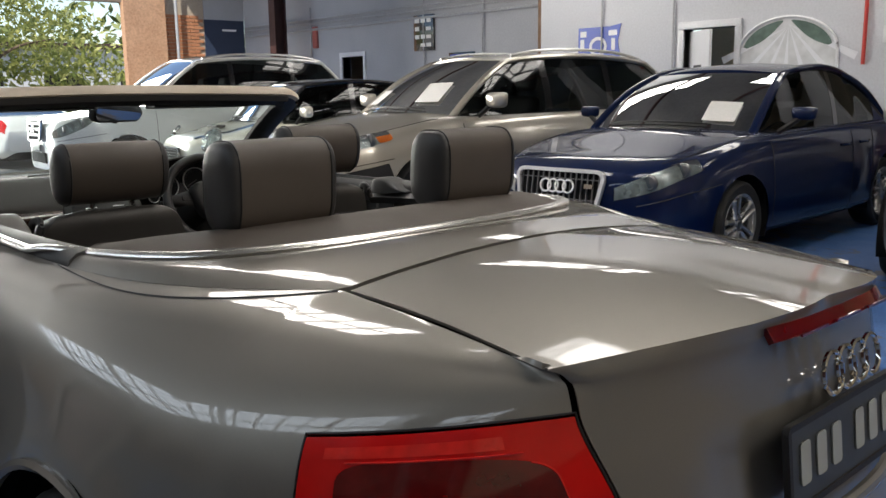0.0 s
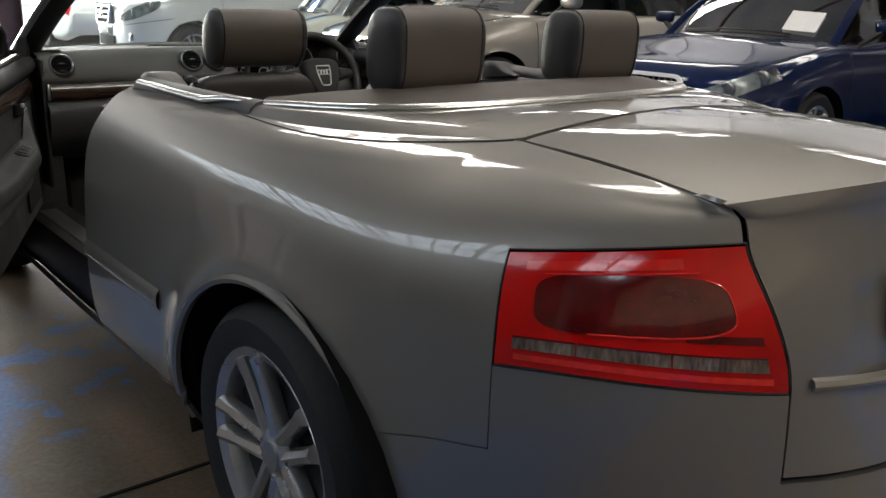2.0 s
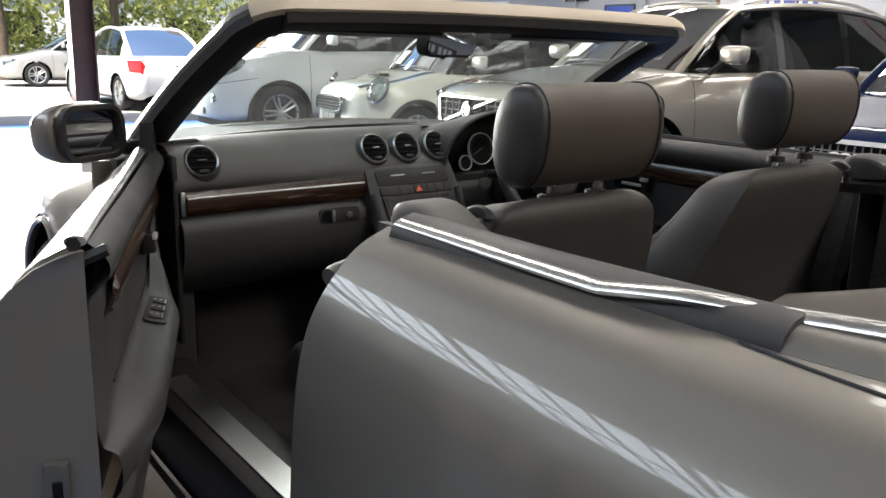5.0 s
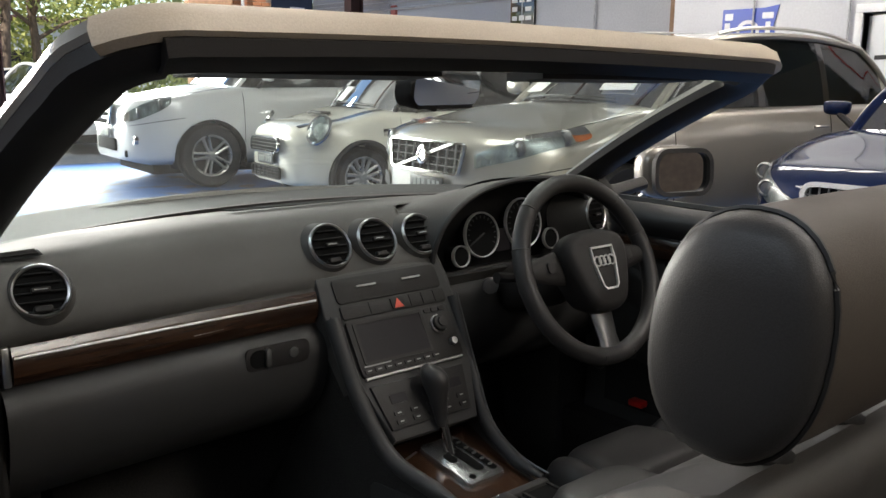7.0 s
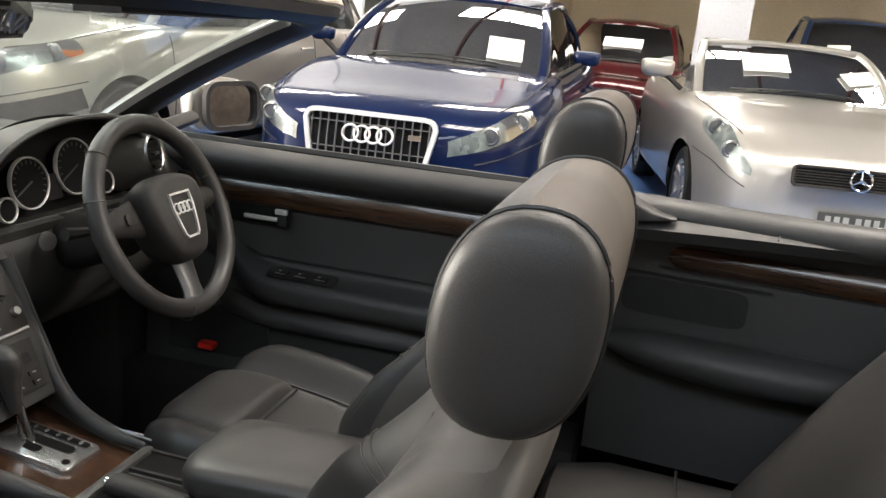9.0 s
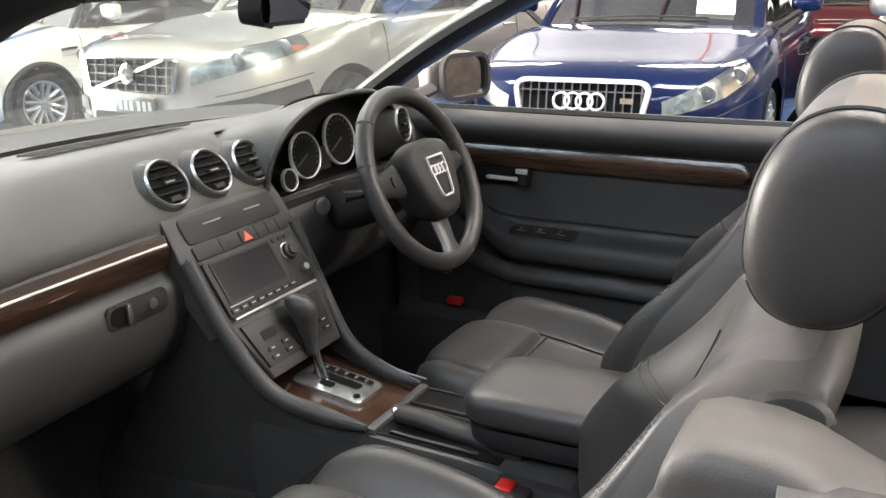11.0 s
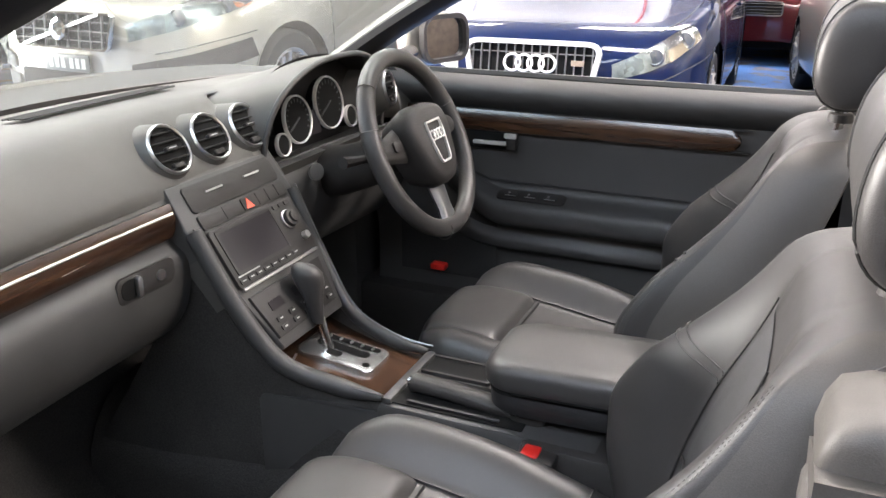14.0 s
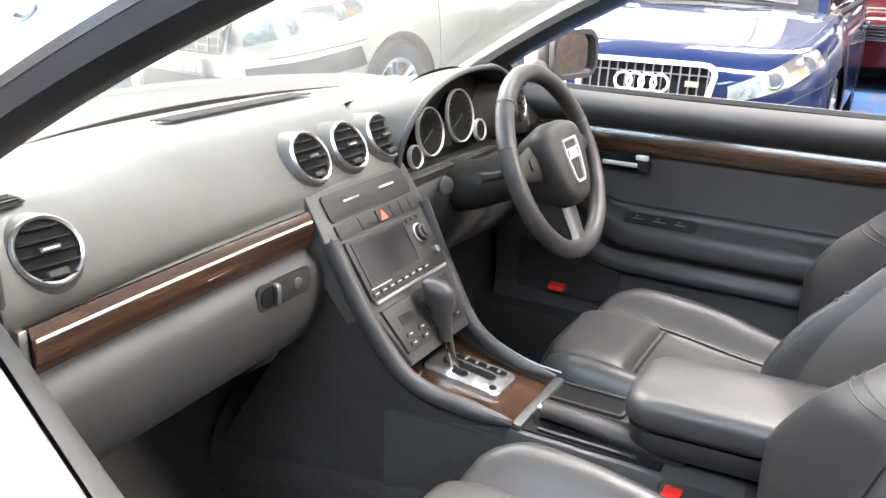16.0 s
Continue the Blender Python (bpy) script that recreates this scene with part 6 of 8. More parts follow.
def far_sedan(name, label, m, body_paint, tall=1.45, papers=((.7, .3, .26, .2, 0),), rear_lamps=False):
    s = Shape(4.5, .88, .45, .82, .93, .98, low=.2, cowl=1.25, tailgate=3.75, nose_z=.66)
    c = build_car(name, label, m, s, body_paint, (1.28, 2.05, 3.2, 3.85, tall, .70, .56), (.9, 3.6), .31, .22, papers=papers)
    o = rounded(.62, .16, .04)
    grille(c, [(x, y) for x, y in o], .03, -6, 0, 4, .016, CHROME, .60, bar_mat=CHROME)
    for side in (-1, 1):
        lamp_patch(c, s, ((.05, .53), (.50, .63), (.44, .47), (.03, .42)), side)
        if rear_lamps:
            part("rear_lamp", quad_patch(s, ((4.02, .52), (4.46, .55), (4.44, .36), (4.12, .38)), .008, side), REDLENS, c)
    return c


blue_sedan()
wagon()
hatch()
tall_wagon()
roadster()
far_sedan("maroon_hatchback", "maroon hatchback parked behind the blue sedan", pose(8.7, 1.72, 0, 0, 0, 88) @ Matrix.Diagonal((.95, .85, 1, 1)), MAROON, 1.42, papers=((.5, .35, .5, .22, 0),))
far_sedan("navy_wagon", "dark navy wagon parked behind the roadster", pose(9.0, -1.1, 0, 0, 0, 90) @ Matrix.Diagonal((1, 1, 1.12, 1)), NAVY, 1.5)
far_sedan("white_parked_sedan", "white sedan parked at the back of the hall", pose(9.4, -3.6, 0, 0, 0, 92), WHITE, 1.45)
far_sedan("white_sedan", "white sedan with red tail lamps parked on the driveway", pose(3.7, 19.6, 0, 0, 0, 3), WHITE, 1.45, papers=(), rear_lamps=True)
far_sedan("silver_street_car", "silver sedan with red tail lamps parked in the sun", pose(2.6, 25.5, 0, 0, 0, 84), SILVERWARM, 1.42, papers=(), rear_lamps=True)

# ---- the convertible's cabin ----
# tub: floor, tunnel, bulkhead, side walls
part("cabin_floor", block(-.66, .45, .17, .66, 2.5, .21), CARPET, car, "charcoal carpet of the cabin floor")
part("toe_board", sheet(lambda a, b: Vector((-.66 + 1.32 * a, 2.22 + .26 * b, .21 + .40 * b)), 6, 6, .02), CARPET, car)
part("firewall", block(-.66, 2.42, .5, .66, 2.46, .95), DARK, car)
part("tunnel", sheet(lambda a, b: Vector((-.13 * math.cos(math.pi * a) * (1.25 - .25 * math.sin(math.pi * a)), .75 + 1.5 * b, .205 + .24 * math.sin(math.pi * a) ** .5)), 12, 8, .01), CARPET, car)
for x in (-.36, .36):
    part("floor_mat", sheet(lambda a, b: Vector((x - .22 + .44 * a, 1.55 + .85 * b, .218 + .12 * max(0, b - .72) ** 1.2 * 6 + .004 * math.sin(9 * a + 5 * b))), 12, 18, .008), CARPET, car, "dark ribbed floor mat")
for side in (-1, 1):
    part("sill_trim", block(min(side * .64, side * .80), .98, .22, max(side * .64, side * .80), 2.16, .40 if side < 0 else .42, .015), PLASTIC, car)
    part("sill_plate", block(min(side * .70, side * .76), 1.15, .40, max(side * .70, side * .76), 1.95, .404 if side < 0 else .424), SATIN, car)
    part("kick_panel", block(min(side * .62, side * .80), 2.08, .22, max(side * .62, side * .80), 2.44, .94, .01), TRIM, car)
    # rear side trim with wood strip and padded arm
    def flank(a, b):
        y = .33 + .64 * a
        z = .42 + .53 * b
        x = .635 + .05 * a + .035 * b - .035 * math.exp(-((b - .50) / .06) ** 2) * 0
        return Vector((side * x, y, z))
    part("rear_side_trim", sheet(flank, 24, 20, .004), TRIM, car)
    part("rear_top_pad", tube([(side * (.645 + .04 * q), .36 + .60 * q, .950 - .004 * math.sin(math.pi * q)) for q in np.linspace(0, 1, 14)], .046, 12, flat=.75), TRIM, car)
    def rear_wood(a, b):
        blunt = math.sqrt(max(.02, 1 - max(0.0, (a - .93) / .07) ** 2))
        return flank(.02 + .80 * a, .835 + (b - .5) * .088 * blunt) + Vector((side * (-.008 - .012 * math.sin(math.pi * (.08 + .84 * b))), 0, 0))
    part("rear_wood_strip", sheet(rear_wood, 30, 6), WALNUT, car, "dark walnut strip in the rear side trim")
    part("rear_strip_groove", tube([flank(.02 + .82 * q, .785) + Vector((side * -.006, 0, 0)) for q in np.linspace(0, 1, 10)], .003, 5), PIPING, car)
    part("rear_panel_seam", tube([flank(.50 + .44 * q, .755) + Vector((side * -.007, 0, 0)) for q in np.linspace(0, 1, 10)] + [flank(.955, .745 - .12 * q) + Vector((side * -.007, 0, 0)) for q in np.linspace(0, 1, 6)], .003, 5), PIPING, car)
    part("rear_speaker", sheet(lambda a, b: flank(.56 + .38 * (.5 + (a - .5) * (1 - .08 * abs(2 * b - 1) ** 6)), .595 + .145 * (.5 + (b - .5) * (1 - .12 * abs(2 * a - 1) ** 6))) + Vector((side * -.007, 0, 0)), 14, 12), FABRIC, car, "black speaker cloth panel")
    part("rear_armrest", tube([flank(.10 + .86 * q, .475) + Vector((side * -.040 * math.sin(math.pi * (.1 + .8 * q)), 0, 0)) for q in np.linspace(0, 1, 14)], [.030 + .030 * math.sin(math.pi * q) ** .5 for q in np.linspace(0, 1, 14)], 12, flat=.75), TRIM, car)
    part("lock_pin", lathe([(.008, 0), (.008, .004), (.001, .006)], 10, m=Matrix.Translation((side * .664, .86, .935)) @ Matrix.Rotation(-side * math.pi / 2, 4, "Y")), BLACKGLOSS, car)
# left door jamb with latch
part("jamb", block(-.82, .980, .30, -.64, .995, .80, .006), SILVER, car)
part("jamb_cover", block(-.80, .972, .79, -.61, .988, .90, .006), PILLARBLACK, car)
part("jamb_lip", closed_loft([[Vector((x, 1.004 + r_ * 1.15 * math.cos(a), .910 + r_ * .62 * math.sin(a) - .02 * max(0, (-.66 - x) / .14) ** 2)) for a in np.linspace(0, 2 * math.pi, 17)[:-1]] for x, r_ in ((-.80, .022), (-.79, .026), (-.72, .027), (-.64, .027), (-.61, .025), (-.600, .018), (-.597, .008))]), LEATHER_SIDE, car, "taupe lip at the front of the side ledge")
part("jamb_fold", tube(spline([(-.610, .996, .905), (-.618, 1.008, .86), (-.612, 1.002, .80), (-.620, 1.008, .72), (-.616, 1.0, .60)], 5), .018, 10), PILLARBLACK, car)
part("jamb_bolt", lathe([(.010, 0), (.010, .008), (.005, .012), (.001, .012)], 14, m=Matrix.Translation((-.690, .990, .862)) @ pose(0, 0, 0, -90, 0, 0)), SATIN, car)
lt = part("latch_striker", tube([(-.74, 1.0, .66), (-.74, 1.03, .66), (-.74, 1.03, .60), (-.74, 1.0, .60)], .008, 6), SATIN, car, "steel door latch loop on the jamb")
part("latch_plate", block(-.775, 1.0, .57, -.705, 1.006, .69, .004), SATIN, lt)
part("jamb_label", block(-.80, 1.0, .79, -.728, 1.009, .862, .003), PAPER, car, "white service label on the door jamb")
part("jamb_seal", tube([(-.655, 1.01, .42), (-.65, 1.02, .7), (-.65, 1.015, .93)], .012, 6), PIPING, car)
part("hinge_jamb", block(-.845, 2.13, .25, -.66, 2.15, .93, .005), SILVER, car)
part("front_jamb_seal", tube([(-.66, 2.12, .42), (-.665, 2.10, .7), (-.675, 2.10, .95)], .012, 6), PIPING, car)

# ---- dashboard ----
dash = new("dashboard")
dash.parent = car
dash["label"] = "charcoal dashboard with round vents and walnut strip"
# section from windscreen to knees: (depth ahead of the face, height)
def dash_y(x):
    return .025 * (abs(x) / .7) ** 2


def dash_pt(x, s):
    """s 0 at the glass, 1 under the knees."""
    prof = spline([(2.42, .955, 0), (2.25, .975, 0), (2.13, .984, 0), (2.075, .970, 0), (2.036, .932, 0), (2.004, .892, 0), (1.996, .868, 0)], 5)
    i = s * (len(prof) - 1)
    k = min(int(i), len(prof) - 2)
    p = prof[k].lerp(prof[k + 1], i - k)
    c = math.cos(min(1, abs(x) / .72) * 1.0)
    q = min(max((.275 - abs(x - .375)) / .06, 0), 1)
    back = .13 * q * q * (3 - 2 * q) * min(max((s - .35) / .15, 0), 1)      # hollow behind the dials
    return Vector((x, p[0] - 1.7 * dash_y(x) * min(1, s / .45) * (1 - .4 * max(0, s - .7) / .3) - (1 - c) * .16 * (1 - s) + back, p[1] - .012 * (abs(x) / .7) ** 3))


part("dash_pad", sheet(lambda a, b: dash_pt(-.70 + 1.40 * a, b), 84, 36), DASHSKIN, dash, "soft charcoal dashboard top")
# passenger side: wood strip, glovebox
def lower(x, s):
    p = spline([(1.994, .805, 0), (1.966, .775, 0), (1.968, .715, 0), (1.995, .655, 0), (2.06, .60, 0), (2.17, .555, 0), (2.3, .53, 0)], 5)
    i = s * (len(p) - 1)
    k = min(int(i), len(p) - 2)
    q = p[k].lerp(p[k + 1], i - k)
    return Vector((x, q[0] - dash_y(x), q[1]))


part("wood_strip", sheet(lambda a, b: Vector((-.675 + .515 * a, 1.990 - dash_y(-.675 + .515 * a) - .008 * math.sin(math.pi * b), .812 + .048 * b)), 24, 6, .01), WALNUT, dash, "glossy walnut strip across the dashboard")
part("wood_strip_edge", tube([(-.675 + .515 * a, 1.983 - dash_y(-.675 + .515 * a), .8615) for a in np.linspace(0, 1, 16)], .0022, 6), SATIN, dash)
# two thin bright tubes model the gloss reflections along the walnut
part("wood_glint", tube([(-.672 + .508 * a, 1.9735 - dash_y(-.672 + .508 * a), .8500) for a in np.linspace(0, 1, 16)], .0022, 6), BRIGHTLINE, dash)
part("wood_strip_glint", tube([(x, 1.9735 - dash_y(x), .829 + .009 * q) for q, x in ((q, -.40 + .235 * q) for q in np.linspace(0, 1, 14))], .0009, 5), SATIN, dash)
part("wood_strip_cap", block(-.688, 1.955, .806, -.676, 1.985, .866, .003), SATIN, dash)
part("strip_recess", sheet(lambda a, b: dash_pt(-.69 + .545 * a, 1).lerp(Vector((-.69 + .545 * a, 1.992 - dash_y(-.69 + .545 * a), .8605)), b) + Vector((0, .002, 0)), 20, 3), DASHSKIN, dash)
gb = part("glovebox", sheet(lambda a, b: lower(-.69 + .545 * a, b), 20, 24), TRIM, dash, "charcoal glovebox lid")
hm = Matrix.Translation((-.250, 1.9625, .768)) @ pose(0, 0, 0, 90, 0, 0)
part("glovebox_catch_plate", slab(rounded(.125, .042, .012), .004, hm, .001), PLASTIC, gb)
part("catch_cup", slab(rounded(.034, .032, .014), .001, hm @ Matrix.Translation((-.038, 0, .0042))), DARK, gb)
part("catch_lever", slab(rounded(.009, .034, .004), .008, hm @ Matrix.Translation((-.022, 0, .004)), .002), SATIN, gb)
part("glovebox_lock", lathe([(.009, .004), (.009, .007), (.006, .0075), (.001, .0075)], 18, m=hm @ Matrix.Translation((.030, 0, 0))), SATIN, gb)
part("dash_side", block(-.705, 1.96, .48, -.69, 2.35, .955, .006), PLASTIC, dash)
# defrost slot
def dash_top(x, y):
    s0, s1 = 0.0, .6
    for _ in range(24):
        m_ = (s0 + s1) / 2
        if dash_pt(x, m_).y > y:
            s0 = m_
        else:
            s1 = m_
    return dash_pt(x, s0)


ds = part("defrost_slot", sheet(lambda a, b: dash_top(-.18 + .38 * a, 2.250 + .052 * b) + Vector((0, 0, .006)), 30, 4), DARK, dash)
for k in range(4):
    part("slot_rib", tube([dash_top(-.18 + .38 * q, 2.254 + .0145 * k) + Vector((0, 0, .007)) for q in np.linspace(0, 1, 18)], .0020, 4), PILLARBLACK, ds)

for sx in (-1, 1):
    sd = part("side_demister", sheet(lambda a, b: dash_top(sx * (.60 + .075 * a), 2.055 + (.030 + .012 * math.sin(math.pi * a)) * (b - .5)) + Vector((0, 0, .004)), 12, 4), DARK, dash)
    for k in range(3):
        part("demister_rib", tube([dash_top(sx * (.605 + .065 * q), 2.047 + .009 * k) + Vector((0, 0, .0055)) for q in np.linspace(0, 1, 6)], .0018, 4), PLASTIC, sd)


def vent(x, y, z, r, yaw=0.0, tilt=30, parent=dash):
    v = new("air_vent")
    v.parent = parent
    v["label"] = "round air vent with chrome ring"
    M = Matrix.Translation((x, y, z)) @ pose(0, 0, 0, 90 - tilt, 0, yaw) @ Matrix.Translation((0, 0, .013))
    part("vent_hood", lathe([(r * .9, -.12), (r + .034, -.085), (r + .022, -.045), (r + .010, -.016), (r + .005, -.002), (r + .001, .003), (r, -.02)], 36, m=M), DASHSKIN, v)
    part("vent_ring", lathe([(r + .002, -.004), (r + .002, .004), (r - .0005, .007), (r - .0035, .005), (r - .0045, -.004)], 36, m=M), SATIN, v)
    part("vent_well", lathe([(r - .0005, -.019), (r - .0005, .0005), (.001, .0005)], 28, m=M), DARK, v)
    for k in (-2, -1, 0, 1, 2):
        h = k * r * .36
        w = math.sqrt(max(r * r - h * h, 0)) - .006
        part("vent_slat", block(-w, -.0012, .001, w, .0012, .0095, .001, 1, m=M @ Matrix.Translation((0, h, -.002)) @ pose(0, 0, 0, 24, 0, 0)), VENTBLACK, v)
    part("vent_tab", block(-.013, -.0035, .002, .013, .0035, .011, .001, 1, m=M), PLASTIC, v)
    part("tab_strip", block(-.009, -.0005, .0112, .009, .0008, .0118, m=M), SATIN, v)
    part("vent_thumbwheel", block(-.013, -r * .82, -.006, .013, -r * .58, .008, .002, 1, m=M), PLASTIC, v)
    return v


for x in (-.108, .0, .108):
    vent(x + .006, 2.032, .929, .043)
vent(-.622, 1.992, .928, .040, yaw=-6)
vent(.598, 1.982, .935, .040, yaw=10, tilt=12)

# centre stack
SM = Matrix.Translation((0, 1.962, .840)) @ pose(0, 0, 0, 90 - 33, 0, 0)   # x across, y up the face, z towards the seats
part("stack_body", slab([(-.150, .055), (.142, .055), (.150, -.02), (.128, -.16), (.10, -.27), (-.10, -.27), (-.128, -.16), (-.158, -.02)], .05, SM @ Matrix.Translation((0, 0, -.055)), .004), TRIM, dash, "charcoal centre stack")
part("stack_shoulder", slab([(-.153, .082), (.150, .075), (.152, .02), (.152, -.03), (.150, -.06), (-.138, -.16), (-.146, -.09), (-.152, .0)], .05, SM @ Matrix.Translation((0, 0, -.0575)), .006), DASHSKIN, dash)
st = part("storage_flap", slab(rounded(.245, .048, .008), .005, SM @ Matrix.Translation((0, .022, -.006)), .0015), PLASTIC, dash)
for x in (-.052, .055):
    part("flap_slot", slab(rounded(.046, .0032, .0015, 2), .002, SM @ Matrix.Translation((x, .026, 0))), SATIN, st)
bt = part("button_panel", slab(rounded(.245, .026, .004), .005, SM @ Matrix.Translation((0, -.020, -.005)), .001), PLASTIC, dash)
part("hazard_button", slab(rounded(.03, .022, .003), .003, SM @ Matrix.Translation((.004, -.020, .0))), PLASTIC, bt)
part("hazard_triangle", slab([(-.011, -.009), (.011, -.009), (0, .010)], .0015, SM @ Matrix.Translation((.004, -.021, .003))), mat("red_triangle", (.75, .10, .06), .4), bt)
for x in (-.06, .035, .065, .095):
    part("button_joint", block(x - .0006, -.032, 0, x + .0006, -.008, .0008, m=SM), DARK, bt)
nav = part("navigation_unit", slab(rounded(.238, .108, .006), .008, SM @ Matrix.Translation((-.004, -.092, -.006)), .002), PLASTIC, dash, "navigation unit with dark screen and silver keys")
part("screen_frame", ring_frame(rounded(.160, .084, .005), .006, .002, SM @ Matrix.Translation((-.032, -.084, .002))), PLASTIC, nav)
part("screen", slab(rounded(.150, .074, .004), .001, SM @ Matrix.Translation((-.032, -.084, .002))), SCREEN, nav)
part("nav_knob", lathe([(.017, .0), (.016, .012), (.008, .014), (.001, .014)], 24, m=SM @ Matrix.Translation((.080, -.078, .002))), PLASTIC, nav)
part("knob_ring", lathe([(.0185, .0), (.0185, .003), (.0168, .004), (.0168, .0)], 24, m=SM @ Matrix.Translation((.080, -.078, .002))), SATIN, nav)
part("knob_cap", lathe([(.011, .014), (.010, .018), (.001, .019)], 20, m=SM @ Matrix.Translation((.080, -.078, .002))), PLASTIC, nav)
part("volume_knob", lathe([(.008, .0), (.007, .009), (.001, .0095)], 18, m=SM @ Matrix.Translation((.098, -.118, .002))), SATIN, nav)
for k in range(8):
    part("nav_key", slab(rounded(.018, .009, .002, 2), .0025, SM @ Matrix.Translation((-.108 + .0225 * k, -.136, .002))), PLASTIC, nav)
    part("key_mark", slab(rounded(.009, .0022, .0005, 1), .0006, SM @ Matrix.Translation((-.108 + .0225 * k, -.136, .0046))), WHITEMARK, nav)
for k in range(3):
    part("side_key", slab(rounded(.014, .008, .002, 2), .0025, SM @ Matrix.Translation((.062 + .018 * k, -.048, .002))), PLASTIC, nav)
part("maker_bar", slab(rounded(.06, .003, .001, 1), .0006, SM @ Matrix.Translation((-.085, -.127, .0025))), WHITEMARK, nav)
part("nav_foot_strip", tube([SM @ Vector((-.12, -.150, .003)), SM @ Vector((.108, -.150, .003))], .003, 6), SATIN, nav)
cl = part("climate_panel", slab([(-.112, .04), (.106, .04), (.09, -.045), (-.096, -.045)], .008, SM @ Matrix.Translation((-.003, -.205, -.007)), .002), PLASTIC, dash, "climate panel with two small displays")
for x in (-.066, .006, .064):
    part("climate_display", slab(rounded(.036, .018, .002, 2), .0015, SM @ Matrix.Translation((x, -.196, .001))), SCREEN, cl)
for k in range(5):
    for j in range(2):
        x = -.076 + .037 * k
        part("climate_key", slab(rounded(.02, .009, .002, 2), .003, SM @ Matrix.Translation((x, -.222 - .016 * j, .001))), PLASTIC, cl)
        part("key_mark", slab(rounded(.008, .0025, .0005, 1), .0006, SM @ Matrix.Translation((x, -.222 - .016 * j, .0042))), WHITEMARK, cl)
# rails that run down from the stack to the console
for side in (-1, 1):
    rail = spline([(side * .143, 1.952, .815), (side * .142, 1.940, .792), (side * .135, 1.885, .69), (side * .118, 1.815, .595), (side * .098, 1.72, .562), (side * .092, 1.64, .555)], 6)
    part("stack_rail", tube(rail, [(.015 if side < 0 else .012) * min(1, .35 + .12 * (len(rail) - 1 - i)) for i in range(len(rail))], 10, flat=1.1), TRIM, dash)
    part("rail_edge", tube([p + Vector((side * .007, -.007, .008)) for p in rail], .002, 5), SLAT if side > 0 else TRIM, dash)
    part("stack_flank", sheet(lambda a, b: (lambda p: (p + Vector((-side * .006, 0, -.008))).lerp(Vector((side * .135, p.y + .36 * (1 - a) ** .7, .25)), b))(rail[6 + int(round(a * (len(rail) - 7)))]), len(rail) - 7, 6), CARPET, dash)

# instrument binnacle: an arched lip that runs back into the dashboard top
def arc(a, k=1.0):
    ang = math.pi * (1 - a)
    c, q = math.cos(ang), math.sin(ang)
    return Vector((.372 + k * .245 * math.copysign(abs(c) ** .85, c), 0, .845 + k * .193 * max(q, 0) ** .70))


def hood(a, b):
    p = arc(a)
    ang = math.pi * a
    p.y = 1.995 - .035 * math.sin(ang)
    far = dash_top(.372 + (p.x - .372) * 1.28, 2.06 + .24 * math.sin(ang) ** .5)
    far.z -= .004
    e = b * b * (3 - 2 * b)
    q = p.lerp(far, b)
    q.z = p.z + (far.z - p.z) * e
    return q


part("binnacle_hood", sheet(hood, 44, 16), DASHSKIN, dash, "arched instrument hood")
def hood_in(a, b):
    p = arc(a, 1 - .06 * b)
    p.y = 1.995 - .035 * math.sin(math.pi * a) * (1 - b) + .055 * b
    return p


part("binnacle_lining", sheet(hood_in, 44, 5), PLASTIC, dash)
part("binnacle_lip", tube([hood(q, .0) + Vector((0, .004, 0)) for q in np.linspace(0, 1, 45)], .006, 8), TRIM, dash)
bn = part("instrument_panel", sheet(lambda a, b: (lambda p: Vector((p.x, 2.046, .82 + (p.z - .82) * b)))(arc(a, .97)), 30, 8), VENTBLACK, dash, "black instrument panel with chrome-ringed dials")
part("panel_below", sheet(lambda a, b: Vector((.135 + .475 * a, 1.985 + .062 * b, .845 - .002 * b)), 12, 4), TRIM, dash)
part("panel_apron", sheet(lambda a, b: Vector((.135 + .475 * a, 1.985 + .05 * b, .845 - .10 * b)), 12, 6), DASHSKIN, dash)
IM = lambda x, z: Matrix.Translation((x, 2.018 + .10 * (z - .9), z)) @ pose(0, 0, 0, 80, 0, 0)
for x, z, r in ((.222, .876, .021), (.284, .916, .047), (.412, .930, .054), (.500, .886, .022)):
    d = part("dial", lathe([(r, -.03), (r, .002), (.001, .002)], 32, m=IM(x, z)), DARK, bn)
    part("dial_ring", lathe([(r - .001, .001), (r, .005), (r + .0015, .0058), (r + .003, .004), (r + .003, -.003)], 40, m=IM(x, z)), BRIGHTLINE, d)
    if r > .03:
        for k in range(15):
            a = radians(-30 + 240 * k / 14)
            part("dial_tick", block(-.001, r * .76, .002, .001, r * .9, .003, m=IM(x, z) @ pose(0, 0, 0, 0, 0, math.degrees(a) - 90)), DIALMARK, d)
        part("dial_needle", block(-.0015, -.006, .003, .0015, r * .8, .005, m=IM(x, z) @ pose(0, 0, 0, 0, 0, 118)), DIALMARK, d)
part("trip_display", slab(rounded(.04, .05, .004), .002, IM(.346, .90)), SCREEN, bn)
